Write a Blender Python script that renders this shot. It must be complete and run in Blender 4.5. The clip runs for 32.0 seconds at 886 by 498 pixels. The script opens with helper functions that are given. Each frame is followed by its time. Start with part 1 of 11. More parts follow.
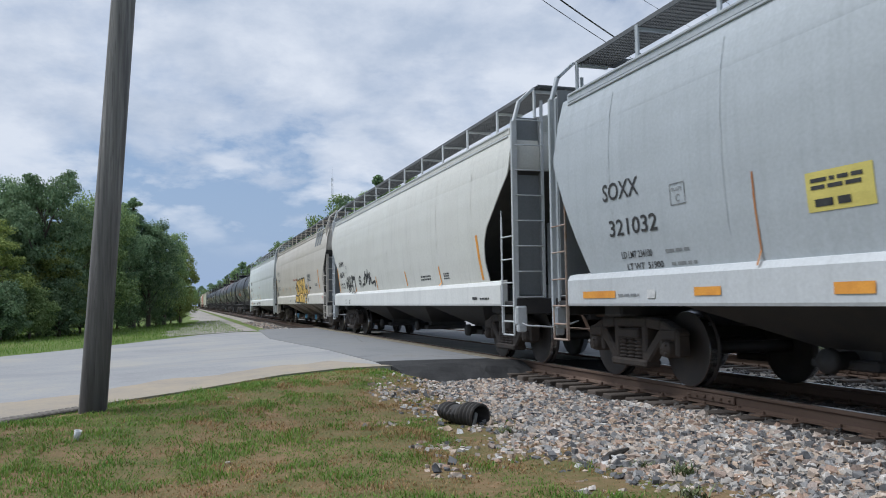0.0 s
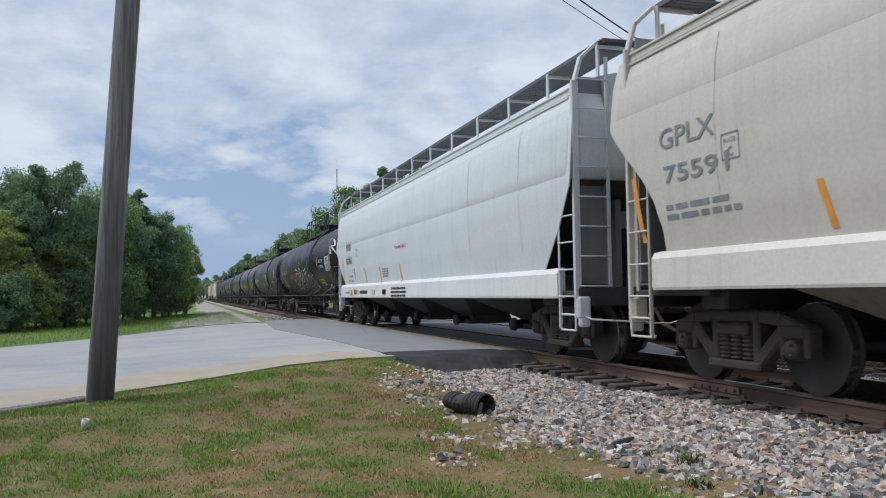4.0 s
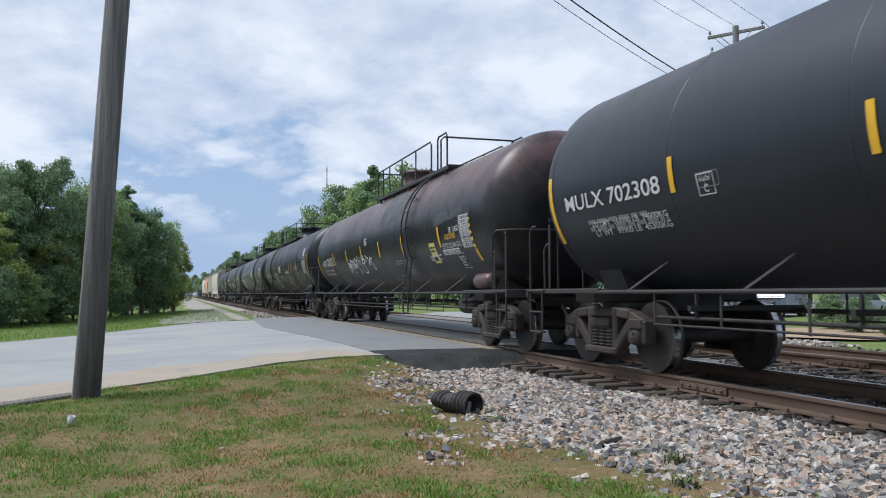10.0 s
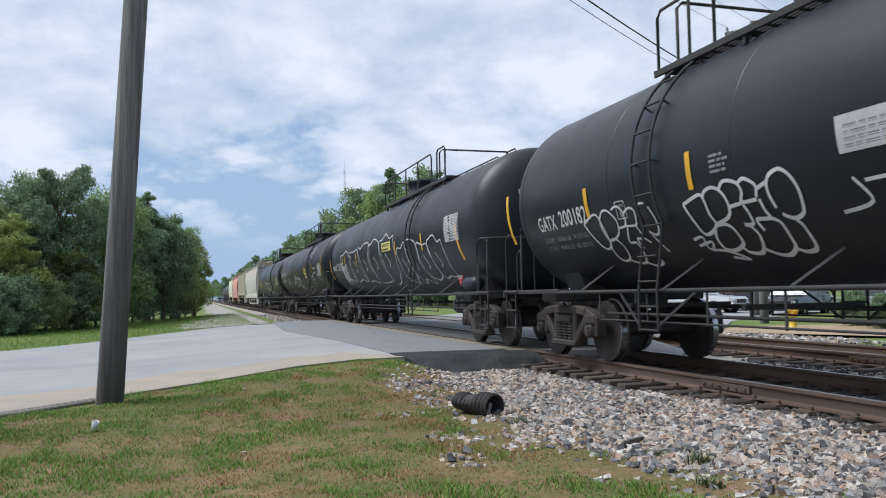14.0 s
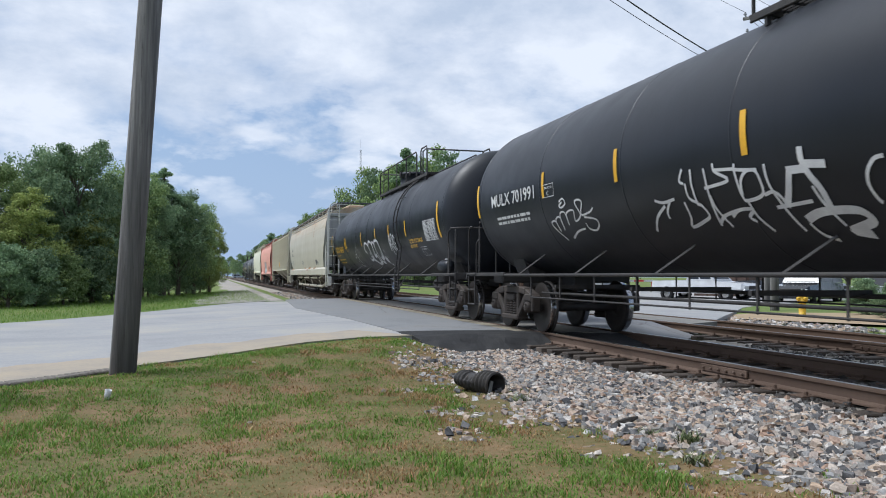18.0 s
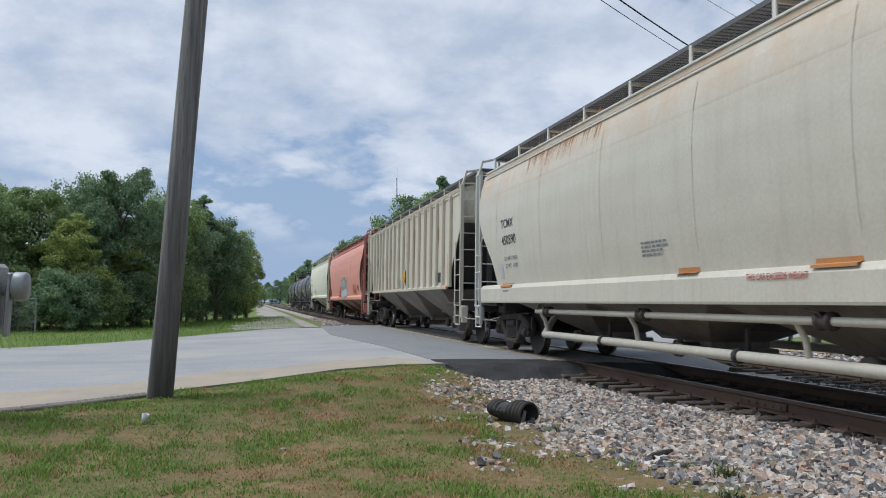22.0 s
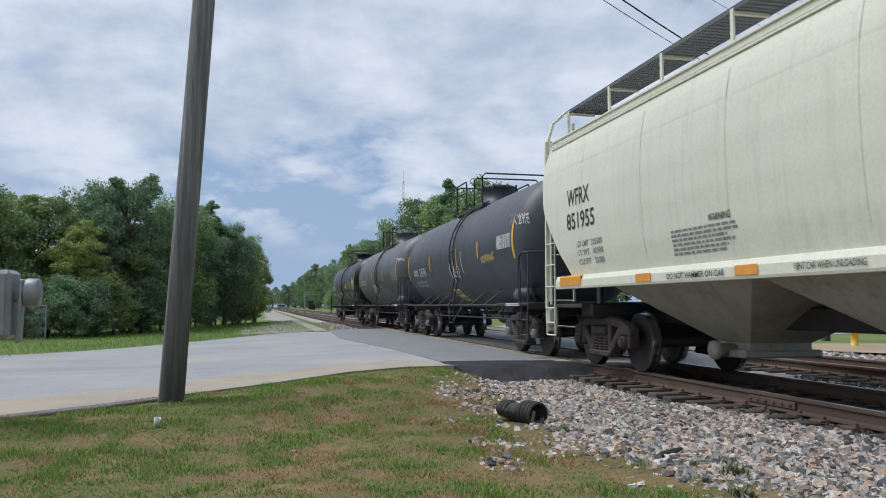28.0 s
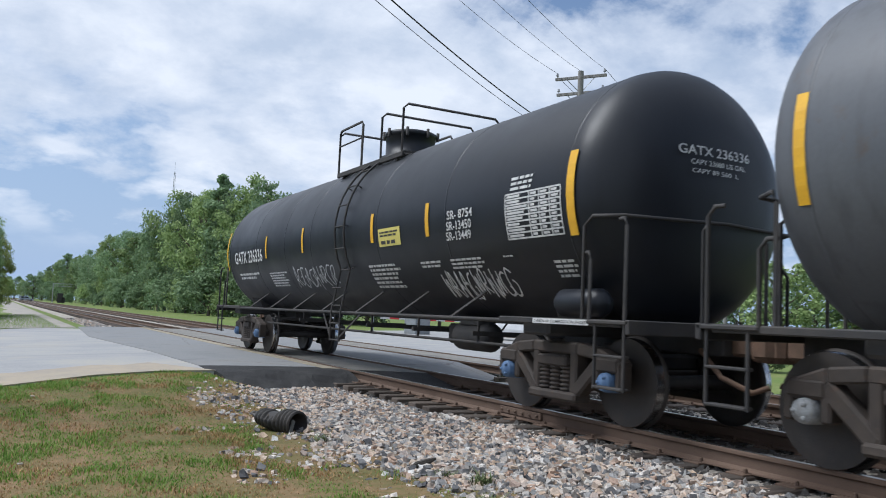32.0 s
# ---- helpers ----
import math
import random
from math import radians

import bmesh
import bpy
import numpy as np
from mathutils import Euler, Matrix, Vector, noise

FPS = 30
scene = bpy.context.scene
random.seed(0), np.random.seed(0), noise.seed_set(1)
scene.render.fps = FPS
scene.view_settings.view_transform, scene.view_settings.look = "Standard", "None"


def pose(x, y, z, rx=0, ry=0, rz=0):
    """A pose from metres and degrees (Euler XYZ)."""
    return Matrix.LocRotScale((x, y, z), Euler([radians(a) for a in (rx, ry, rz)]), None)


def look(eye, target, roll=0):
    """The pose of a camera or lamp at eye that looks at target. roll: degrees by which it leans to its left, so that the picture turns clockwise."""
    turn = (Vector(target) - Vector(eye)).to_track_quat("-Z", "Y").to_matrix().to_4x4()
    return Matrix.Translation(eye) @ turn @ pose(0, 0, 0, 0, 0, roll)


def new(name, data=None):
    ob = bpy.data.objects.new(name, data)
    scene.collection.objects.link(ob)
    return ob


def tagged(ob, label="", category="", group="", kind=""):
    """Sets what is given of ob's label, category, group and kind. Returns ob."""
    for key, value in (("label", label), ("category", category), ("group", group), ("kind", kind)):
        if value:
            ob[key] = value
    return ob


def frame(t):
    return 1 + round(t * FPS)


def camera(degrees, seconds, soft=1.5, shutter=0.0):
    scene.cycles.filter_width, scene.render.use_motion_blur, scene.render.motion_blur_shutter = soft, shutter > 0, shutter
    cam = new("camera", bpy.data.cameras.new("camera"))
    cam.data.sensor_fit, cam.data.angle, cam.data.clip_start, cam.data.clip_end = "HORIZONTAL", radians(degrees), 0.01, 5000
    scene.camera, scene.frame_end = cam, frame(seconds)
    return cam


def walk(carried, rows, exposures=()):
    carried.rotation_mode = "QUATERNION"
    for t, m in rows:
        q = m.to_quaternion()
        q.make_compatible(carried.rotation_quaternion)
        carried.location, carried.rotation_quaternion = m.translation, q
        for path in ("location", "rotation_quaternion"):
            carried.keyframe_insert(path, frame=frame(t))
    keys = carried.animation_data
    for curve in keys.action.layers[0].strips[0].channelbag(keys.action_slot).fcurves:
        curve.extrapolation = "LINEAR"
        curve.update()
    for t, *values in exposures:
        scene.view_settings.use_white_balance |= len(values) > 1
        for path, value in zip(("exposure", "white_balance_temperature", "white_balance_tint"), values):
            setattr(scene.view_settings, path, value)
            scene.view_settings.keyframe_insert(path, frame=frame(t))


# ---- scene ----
cam = camera(57.12, 32.0, soft=1.0, shutter=0.08)
# handheld standing camera, barely shifting, turning right at the end
PATH = [
    (0, pose(-0.022, 0.119, 1.050, 93.75, 0.67, -17.57)),
    (0.5, pose(-0.025, 0.112, 1.038, 94.06, 0.51, -17.53)),
    (1, pose(-0.029, 0.105, 1.037, 93.89, 0.47, -17.19)),
    (1.5, pose(-0.031, 0.114, 1.034, 93.90, 0.67, -17.08)),
    (2, pose(-0.028, 0.109, 1.039, 93.97, 0.82, -17.07)),
    (2.5, pose(-0.033, 0.112, 1.039, 93.92, 0.65, -17.06)),
    (3, pose(-0.031, 0.113, 1.038, 93.66, 0.72, -17.08)),
    (3.5, pose(-0.031, 0.115, 1.030, 93.42, 0.66, -17.20)),
    (5.5, pose(-0.031, 0.114, 1.030, 92.71, 0.61, -17.32)),
    (6, pose(-0.022, 0.116, 1.032, 92.79, 0.89, -17.14)),
    (6.5, pose(-0.025, 0.125, 1.035, 92.96, 0.87, -17.32)),
    (7, pose(-0.030, 0.115, 1.031, 93.01, 0.61, -17.63)),
    (7.5, pose(-0.032, 0.118, 1.035, 93.12, 0.69, -17.62)),
    (8, pose(-0.026, 0.129, 1.037, 93.23, 0.91, -17.55)),
    (8.5, pose(-0.019, 0.130, 1.031, 93.17, 0.71, -17.89)),
    (9, pose(-0.031, 0.120, 1.029, 93.09, 0.13, -18.40)),
    (9.5, pose(-0.035, 0.107, 1.034, 93.10, -0.13, -18.16)),
    (10, pose(-0.031, 0.118, 1.027, 93.11, 0.19, -18.00)),
    (10.5, pose(-0.019, 0.116, 1.028, 93.18, 0.54, -17.77)),
    (11, pose(-0.032, 0.129, 1.038, 93.52, 0.25, -17.44)),
    (11.5, pose(-0.039, 0.121, 1.032, 93.84, -0.08, -17.01)),
    (12, pose(-0.038, 0.124, 1.035, 93.93, 0.27, -17.00)),
    (12.5, pose(-0.036, 0.127, 1.038, 93.90, 0.46, -17.13)),
    (13, pose(-0.034, 0.122, 1.032, 93.47, 0.97, -16.91)),
    (13.5, pose(-0.033, 0.127, 1.031, 93.21, 1.12, -16.83)),
    (14, pose(-0.031, 0.123, 1.028, 93.23, 0.95, -16.67)),
    (14.5, pose(-0.020, 0.111, 1.033, 93.27, 0.65, -16.56)),
    (16.5, pose(-0.054, 0.044, 1.033, 94.04, -0.63, -16.24)),
    (17, pose(-0.014, 0.012, 1.019, 92.70, -1.40, -14.21)),
    (17.5, pose(0.009, -0.051, 1.013, 92.08, -0.91, -15.14)),
    (18, pose(0.022, -0.081, 1.013, 91.91, -0.19, -15.68)),
    (18.5, pose(0.030, -0.091, 1.011, 92.15, -0.45, -15.44)),
    (19, pose(0.025, -0.089, 1.015, 92.31, -0.82, -14.90)),
    (19.5, pose(0.025, -0.086, 1.014, 92.33, -0.58, -14.24)),
    (20, pose(0.024, -0.086, 1.020, 92.45, -0.53, -13.87)),
    (20.5, pose(0.022, -0.091, 1.019, 92.75, -0.62, -13.59)),
    (21, pose(0.018, -0.093, 1.021, 92.94, -0.71, -13.22)),
    (21.5, pose(0.024, -0.108, 1.022, 93.31, -0.66, -13.04)),
    (22, pose(0.031, -0.119, 1.021, 93.83, -0.72, -13.21)),
    (22.5, pose(0.032, -0.111, 1.016, 94.22, -0.25, -13.01)),
    (23, pose(0.035, -0.112, 1.021, 94.32, 0.36, -12.65)),
    (23.5, pose(0.042, -0.103, 1.022, 94.32, 0.61, -12.36)),
    (24, pose(0.046, -0.108, 1.023, 94.35, 0.71, -11.97)),
    (24.5, pose(0.044, -0.110, 1.021, 94.41, 0.57, -11.75)),
    (25, pose(0.048, -0.108, 1.026, 94.30, 0.86, -11.57)),
    (25.5, pose(0.040, -0.112, 1.020, 94.33, 0.74, -11.66)),
    (27.5, pose(-0.000, -0.183, 1.011, 93.94, -0.14, -12.21)),
    (28, pose(0.014, -0.165, 1.007, 94.03, -0.11, -12.67)),
    (28.5, pose(0.026, -0.152, 1.009, 94.02, 0.01, -12.81)),
    (29, pose(0.040, -0.142, 1.010, 94.27, 0.07, -12.97)),
    (29.5, pose(0.033, -0.143, 1.010, 94.31, -0.27, -13.14)),
    (30, pose(0.011, -0.167, 1.012, 94.58, -0.64, -13.90)),
    (30.5, pose(0.014, -0.184, 1.011, 95.14, -0.61, -16.60)),
    (31, pose(0.044, -0.177, 1.016, 95.61, -1.04, -22.03)),
    (31.5, pose(0.082, -0.167, 1.028, 95.42, -2.00, -26.78)),
    (32, pose(0.082, -0.107, 1.051, 94.71, -2.55, -28.65)),
]
walk(cam, PATH, exposures=[(t, e, 5850, 9) for t, e in ((0, -0.12), (5, -0.12), (7.5, 0.1), (20.6, 0.1), (22, -0.12), (28, -0.12), (30, 0.03), (31, 0.04), (32, 0.13))])

# ---- world and sun ----
SUN_ELEV, SUN_AZ = radians(57), radians(-62)   # azimuth from +y towards +x


def make_world():
    w = bpy.data.worlds.new("sky")
    scene.world = w
    w.use_nodes = True
    nt = w.node_tree
    n, k = nt.nodes, nt.links
    n.clear()
    out = n.new("ShaderNodeOutputWorld")
    bg = n.new("ShaderNodeBackground")
    bg.inputs["Strength"].default_value = 0.1
    sky = n.new("ShaderNodeTexSky")
    sky.sky_type, sky.sun_disc = "NISHITA", False
    sky.sun_elevation, sky.sun_rotation = SUN_ELEV, SUN_AZ
    sky.altitude, sky.air_density, sky.dust_density, sky.ozone_density = 50, 1.0, 1.5, 2.0
    co = n.new("ShaderNodeTexCoord")
    sep = n.new("ShaderNodeSeparateXYZ")
    k.new(co.outputs["Generated"], sep.inputs[0])

    def math_node(op, a, b=None, clamp=False):
        m = n.new("ShaderNodeMath")
        m.operation, m.use_clamp = op, clamp
        for i, v in enumerate((a, b)):
            if v is None:
                continue
            if isinstance(v, (int, float)):
                m.inputs[i].default_value = v
            else:
                k.new(v, m.inputs[i])
        return m.outputs[0]

    # cloud layer: the direction laid out on a flat deck
    zz = math_node("ADD", math_node("MAXIMUM", sep.outputs["Z"], 0.0), 0.34)
    px = math_node("DIVIDE", sep.outputs["X"], zz)
    py = math_node("DIVIDE", sep.outputs["Y"], zz)
    comb = n.new("ShaderNodeCombineXYZ")
    k.new(px, comb.inputs[0]), k.new(py, comb.inputs[1])

    def cloud(scale, detail, rough, offset, dist=0.0):
        mp = n.new("ShaderNodeMapping")
        mp.inputs["Location"].default_value = offset
        k.new(comb.outputs[0], mp.inputs[0])
        t = n.new("ShaderNodeTexNoise")
        t.inputs["Scale"].default_value, t.inputs["Detail"].default_value = scale, detail
        t.inputs["Roughness"].default_value, t.inputs["Distortion"].default_value = rough, dist
        k.new(mp.outputs[0], t.inputs["Vector"])
        return t.outputs["Fac"]

    def ramp(v, *stops):
        r = n.new("ShaderNodeValToRGB")
        while len(r.color_ramp.elements) < len(stops):
            r.color_ramp.elements.new(0.5)
        for e, (p, c) in zip(r.color_ramp.elements, stops):
            e.position, e.color = p, (*c, 1) if len(c) == 3 else c
        k.new(v, r.inputs[0])
        return r.outputs[0]

    def mix(fac, a, b):
        m = n.new("ShaderNodeMix")
        m.data_type = "RGBA"
        k.new(fac, m.inputs[0]), k.new(a, m.inputs[6])
        if isinstance(b, tuple):
            m.inputs[7].default_value = (*b, 1)
        else:
            k.new(b, m.inputs[7])
        return m.outputs[2]

    broad = cloud(0.85, 3, 0.5, (3.1, 7.4, 0))
    fine = cloud(3.6, 11, 0.6, (1.3, 0.4, 0), 0.15)
    cover = math_node("ADD", math_node("MULTIPLY", broad, 0.58), math_node("MULTIPLY", fine, 0.47))
    # thicker overhead, thinning to haze at the horizon
    lift = math_node("MULTIPLY", math_node("SUBTRACT", sep.outputs["Z"], 0.21), 0.55)
    cover = math_node("ADD", cover, math_node("MAXIMUM", math_node("MINIMUM", lift, 0.045), -0.09))
    clear = n.new("ShaderNodeMapRange")
    clear.interpolation_type = "SMOOTHSTEP"
    clear.inputs[1].default_value, clear.inputs[2].default_value, clear.inputs[3].default_value, clear.inputs[4].default_value = radians(14), radians(42), 0.0, 0.075
    k.new(math_node("ARCTAN2", sep.outputs["X"], sep.outputs["Y"]), clear.inputs[0])
    cover = math_node("SUBTRACT", cover, clear.outputs[0])
    mask = ramp(cover, (0.45, (0, 0, 0)), (0.50, (0.62, 0.62, 0.62)), (0.57, (1, 1, 1)))
    shade = ramp(cloud(3.0, 11, 0.6, (5.2, 1.1, 0), 0.1), (0.36, CLOUD_DARK), (0.48, CLOUD_MID), (0.60, CLOUD_LIGHT))
    haze = ramp(sep.outputs["Z"], (0.0, (1, 1, 1)), (0.10, (0.75, 0.75, 0.75)), (0.42, (0.0, 0.0, 0.0)))
    base = mix(haze, sky.outputs[0], HAZE)
    # small heaped clouds low over the horizon
    az = math_node("ARCTAN2", sep.outputs["X"], sep.outputs["Y"])
    low = n.new("ShaderNodeCombineXYZ")
    k.new(math_node("MULTIPLY", az, 7.0), low.inputs[0]), k.new(math_node("MULTIPLY", sep.outputs["Z"], 17.0), low.inputs[1])
    heap = n.new("ShaderNodeTexNoise")
    heap.inputs["Scale"].default_value, heap.inputs["Detail"].default_value, heap.inputs["Roughness"].default_value = 1.0, 7, 0.5
    k.new(low.outputs[0], heap.inputs["Vector"])
    band = ramp(sep.outputs["Z"], (0.05, (0, 0, 0)), (0.12, (1, 1, 1)), (0.22, (1, 1, 1)), (0.30, (0, 0, 0)))
    heaps = math_node("MULTIPLY", ramp(heap.outputs["Fac"], (0.50, (0, 0, 0)), (0.60, (0.85, 0.85, 0.85))), band)
    base = mix(heaps, base, CLOUD_LIGHT)
    k.new(mix(mask, base, shade), bg.inputs["Color"])
    k.new(bg.outputs[0], out.inputs[0])


# radiance of the clouds and haze, in the sky texture's own units
CLOUD_DARK, CLOUD_MID, CLOUD_LIGHT = (5.2, 5.75, 6.65), (6.7, 7.0, 7.6), (8.1, 8.2, 8.5)
HAZE = (3.9, 4.9, 6.6)
make_world()
sun = new("sun", bpy.data.lights.new("sun", "SUN"))
sun.data.energy, sun.data.angle, sun.data.color = 3.2, radians(30), (1.0, 0.96, 0.90)
sun.matrix_world = look((math.sin(SUN_AZ) * math.cos(SUN_ELEV) * 50, math.cos(SUN_AZ) * math.cos(SUN_ELEV) * 50, math.sin(SUN_ELEV) * 50), (0, 0, 0))

# ---- materials ----
MATS = {}


def mat(name, col, col2=None, rough=0.6, metal=0.0, scale=6.0, fine=60.0, bump=0.15, mixlo=0.35, mixhi=0.65, stretch=(1, 1, 1), island=0.0, obj=0.0,
        col3=None, streak=0.0, coat=0.0, spec=0.5, top_rust=None):
    """Paint or raw surface: two colours mixed by broad noise, fine grain and relief."""
    if name in MATS:
        return MATS[name]
    m = bpy.data.materials.new(name)
    m.use_nodes = True
    nt = m.node_tree
    n, k = nt.nodes, nt.links
    b = n["Principled BSDF"]
    b.inputs["Metallic"].default_value = metal
    b.inputs["Specular IOR Level"].default_value = spec
    b.inputs["Coat Weight"].default_value = coat
    co = n.new("ShaderNodeTexCoord")
    mp = n.new("ShaderNodeMapping")
    mp.inputs["Scale"].default_value = stretch
    k.new(co.outputs["Object"], mp.inputs[0])

    def noise_tex(s, detail=5, rough_=0.6):
        t = n.new("ShaderNodeTexNoise")
        t.inputs["Scale"].default_value, t.inputs["Detail"].default_value, t.inputs["Roughness"].default_value = s, detail, rough_
        k.new(mp.outputs[0], t.inputs["Vector"])
        return t.outputs["Fac"]

    def mixc(fac, a, c):
        x = n.new("ShaderNodeMix")
        x.data_type = "RGBA"
        for i, v in ((0, fac), (6, a), (7, c)):
            if isinstance(v, tuple):
                x.inputs[i].default_value = (*v, 1)
            elif isinstance(v, (int, float)):
                x.inputs[i].default_value = v
            else:
                k.new(v, x.inputs[i])
        return x.outputs[2]

    def rng(v, a0, a1, b0=0.0, b1=1.0):
        r = n.new("ShaderNodeMapRange")
        r.inputs[1].default_value, r.inputs[2].default_value, r.inputs[3].default_value, r.inputs[4].default_value = a0, a1, b0, b1
        k.new(v, r.inputs[0])
        return r.outputs[0]

    col2 = col2 or tuple(c * 0.75 for c in col)
    big, small = noise_tex(scale), noise_tex(fine, 4)
    c = mixc(rng(big, mixlo, mixhi), col, col2)
    if col3:
        c = mixc(rng(noise_tex(scale * 2.3, 6, 0.7), 0.58, 0.72), c, col3)
    c = mixc(rng(small, 0.3, 0.75, 0.0, 0.35), c, tuple(x * 0.6 for x in col2))
    if streak:
        mp2 = n.new("ShaderNodeMapping")
        mp2.inputs["Scale"].default_value = (1, 1, 0.07)
        k.new(co.outputs["Object"], mp2.inputs[0])
        t = n.new("ShaderNodeTexNoise")
        t.inputs["Scale"].default_value, t.inputs["Detail"].default_value = 7.0, 6
        k.new(mp2.outputs[0], t.inputs["Vector"])
        c = mixc(rng(t.outputs["Fac"], 0.52, 0.74, 0.0, streak), c, tuple(x * 0.42 for x in col2))
    if top_rust:
        z_lo, z_hi, tint = top_rust
        sp = n.new("ShaderNodeSeparateXYZ")
        k.new(co.outputs["Object"], sp.inputs[0])
        mt = n.new("ShaderNodeMath")
        mt.operation = "MULTIPLY"
        k.new(rng(sp.outputs["Z"], z_lo, z_hi), mt.inputs[0])
        k.new(rng(noise_tex(1.7, 7, 0.65), 0.33, 0.56, 0.0, 0.9), mt.inputs[1])
        c = mixc(mt.outputs[0], c, tint)
    if island or obj:
        src = n.new("ShaderNodeNewGeometry").outputs["Random Per Island"] if island else n.new("ShaderNodeObjectInfo").outputs["Random"]
        amt = island or obj
        hs = n.new("ShaderNodeHueSaturation")
        k.new(c, hs.inputs["Color"])
        k.new(rng(src, 0, 1, 1 - amt, 1 + amt), hs.inputs["Value"])
        c = hs.outputs[0]
    k.new(c, b.inputs["Base Color"])
    k.new(rng(big, 0.25, 0.75, max(0.03, rough - 0.08), min(1, rough + 0.1)), b.inputs["Roughness"])
    if bump:
        bp = n.new("ShaderNodeBump")
        bp.inputs["Strength"].default_value, bp.inputs["Distance"].default_value = bump, 0.01
        k.new(small, bp.inputs["Height"])
        k.new(bp.outputs[0], b.inputs["Normal"])
    MATS[name] = m
    return m


def ground_mat(name, stops, scale, fine, rough=0.95, bump=0.4, dist=0.02, cracks=0.0, lanes=None):
    """Ground cover: a ramp of colours over patchy noise in world metres."""
    m = bpy.data.materials.new(name)
    m.use_nodes = True
    nt = m.node_tree
    n, k = nt.nodes, nt.links
    b = n["Principled BSDF"]
    b.inputs["Roughness"].default_value = rough
    b.inputs["Specular IOR Level"].default_value = 0.2
    g = n.new("ShaderNodeNewGeometry")
    ts = []
    for s, d in ((scale, 4), (fine, 6)):
        t = n.new("ShaderNodeTexNoise")
        t.inputs["Scale"].default_value, t.inputs["Detail"].default_value, t.inputs["Roughness"].default_value = s, d, 0.65
        k.new(g.outputs["Position"], t.inputs["Vector"])
        ts.append(t.outputs["Fac"])
    mx = n.new("ShaderNodeMix")
    mx.inputs[0].default_value = 0.4
    k.new(ts[0], mx.inputs[2]), k.new(ts[1], mx.inputs[3])
    r = n.new("ShaderNodeValToRGB")
    while len(r.color_ramp.elements) < len(stops):
        r.color_ramp.elements.new(0.5)
    for e, (p, c) in zip(r.color_ramp.elements, stops):
        e.position, e.color = p, (*c, 1)
    k.new(mx.outputs[0], r.inputs[0])
    colour = r.outputs[0]

    def over(fac, top):
        x = n.new("ShaderNodeMix")
        x.data_type = "RGBA"
        x.inputs[7].default_value = (*top, 1)
        k.new(fac, x.inputs[0]), k.new(colour, x.inputs[6])
        return x.outputs[2]

    def span(v, a0, a1, b0, b1):
        q = n.new("ShaderNodeMapRange")
        q.inputs[1].default_value, q.inputs[2].default_value, q.inputs[3].default_value, q.inputs[4].default_value = a0, a1, b0, b1
        k.new(v, q.inputs[0])
        return q.outputs[0]
    if lanes:
        # wheel-worn streaks along the road
        mp = n.new("ShaderNodeMapping")
        mp.inputs["Rotation"].default_value, mp.inputs["Scale"].default_value = (0, 0, radians(lanes[0])), (0.05, 1.1, 1)
        k.new(g.outputs["Position"], mp.inputs[0])
        t = n.new("ShaderNodeTexNoise")
        t.inputs["Scale"].default_value, t.inputs["Detail"].default_value = 1.0, 6
        k.new(mp.outputs[0], t.inputs["Vector"])
        colour = over(span(t.outputs["Fac"], 0.48, 0.68, 0.0, 0.6), lanes[1])
    if cracks:
        vo = n.new("ShaderNodeTexVoronoi")
        vo.feature = "DISTANCE_TO_EDGE"
        vo.inputs["Scale"].default_value = cracks
        wp = n.new("ShaderNodeMix")
        wp.data_type = "VECTOR"
        wp.inputs[0].default_value = 0.25
        nz = n.new("ShaderNodeTexNoise")
        nz.inputs["Scale"].default_value = 1.5
        k.new(g.outputs["Position"], nz.inputs["Vector"])
        k.new(g.outputs["Position"], wp.inputs[4]), k.new(nz.outputs["Color"], wp.inputs[5])
        k.new(wp.outputs[1], vo.inputs["Vector"])
        colour = over(span(vo.outputs["Distance"], 0.0, 0.004, 0.6, 0.0), (0.08, 0.058, 0.055))
    k.new(colour, b.inputs["Base Color"])
    bp = n.new("ShaderNodeBump")
    bp.inputs["Strength"].default_value, bp.inputs["Distance"].default_value = bump, dist
    k.new(ts[1], bp.inputs["Height"])
    k.new(bp.outputs[0], b.inputs["Normal"])
    MATS[name] = m
    return m


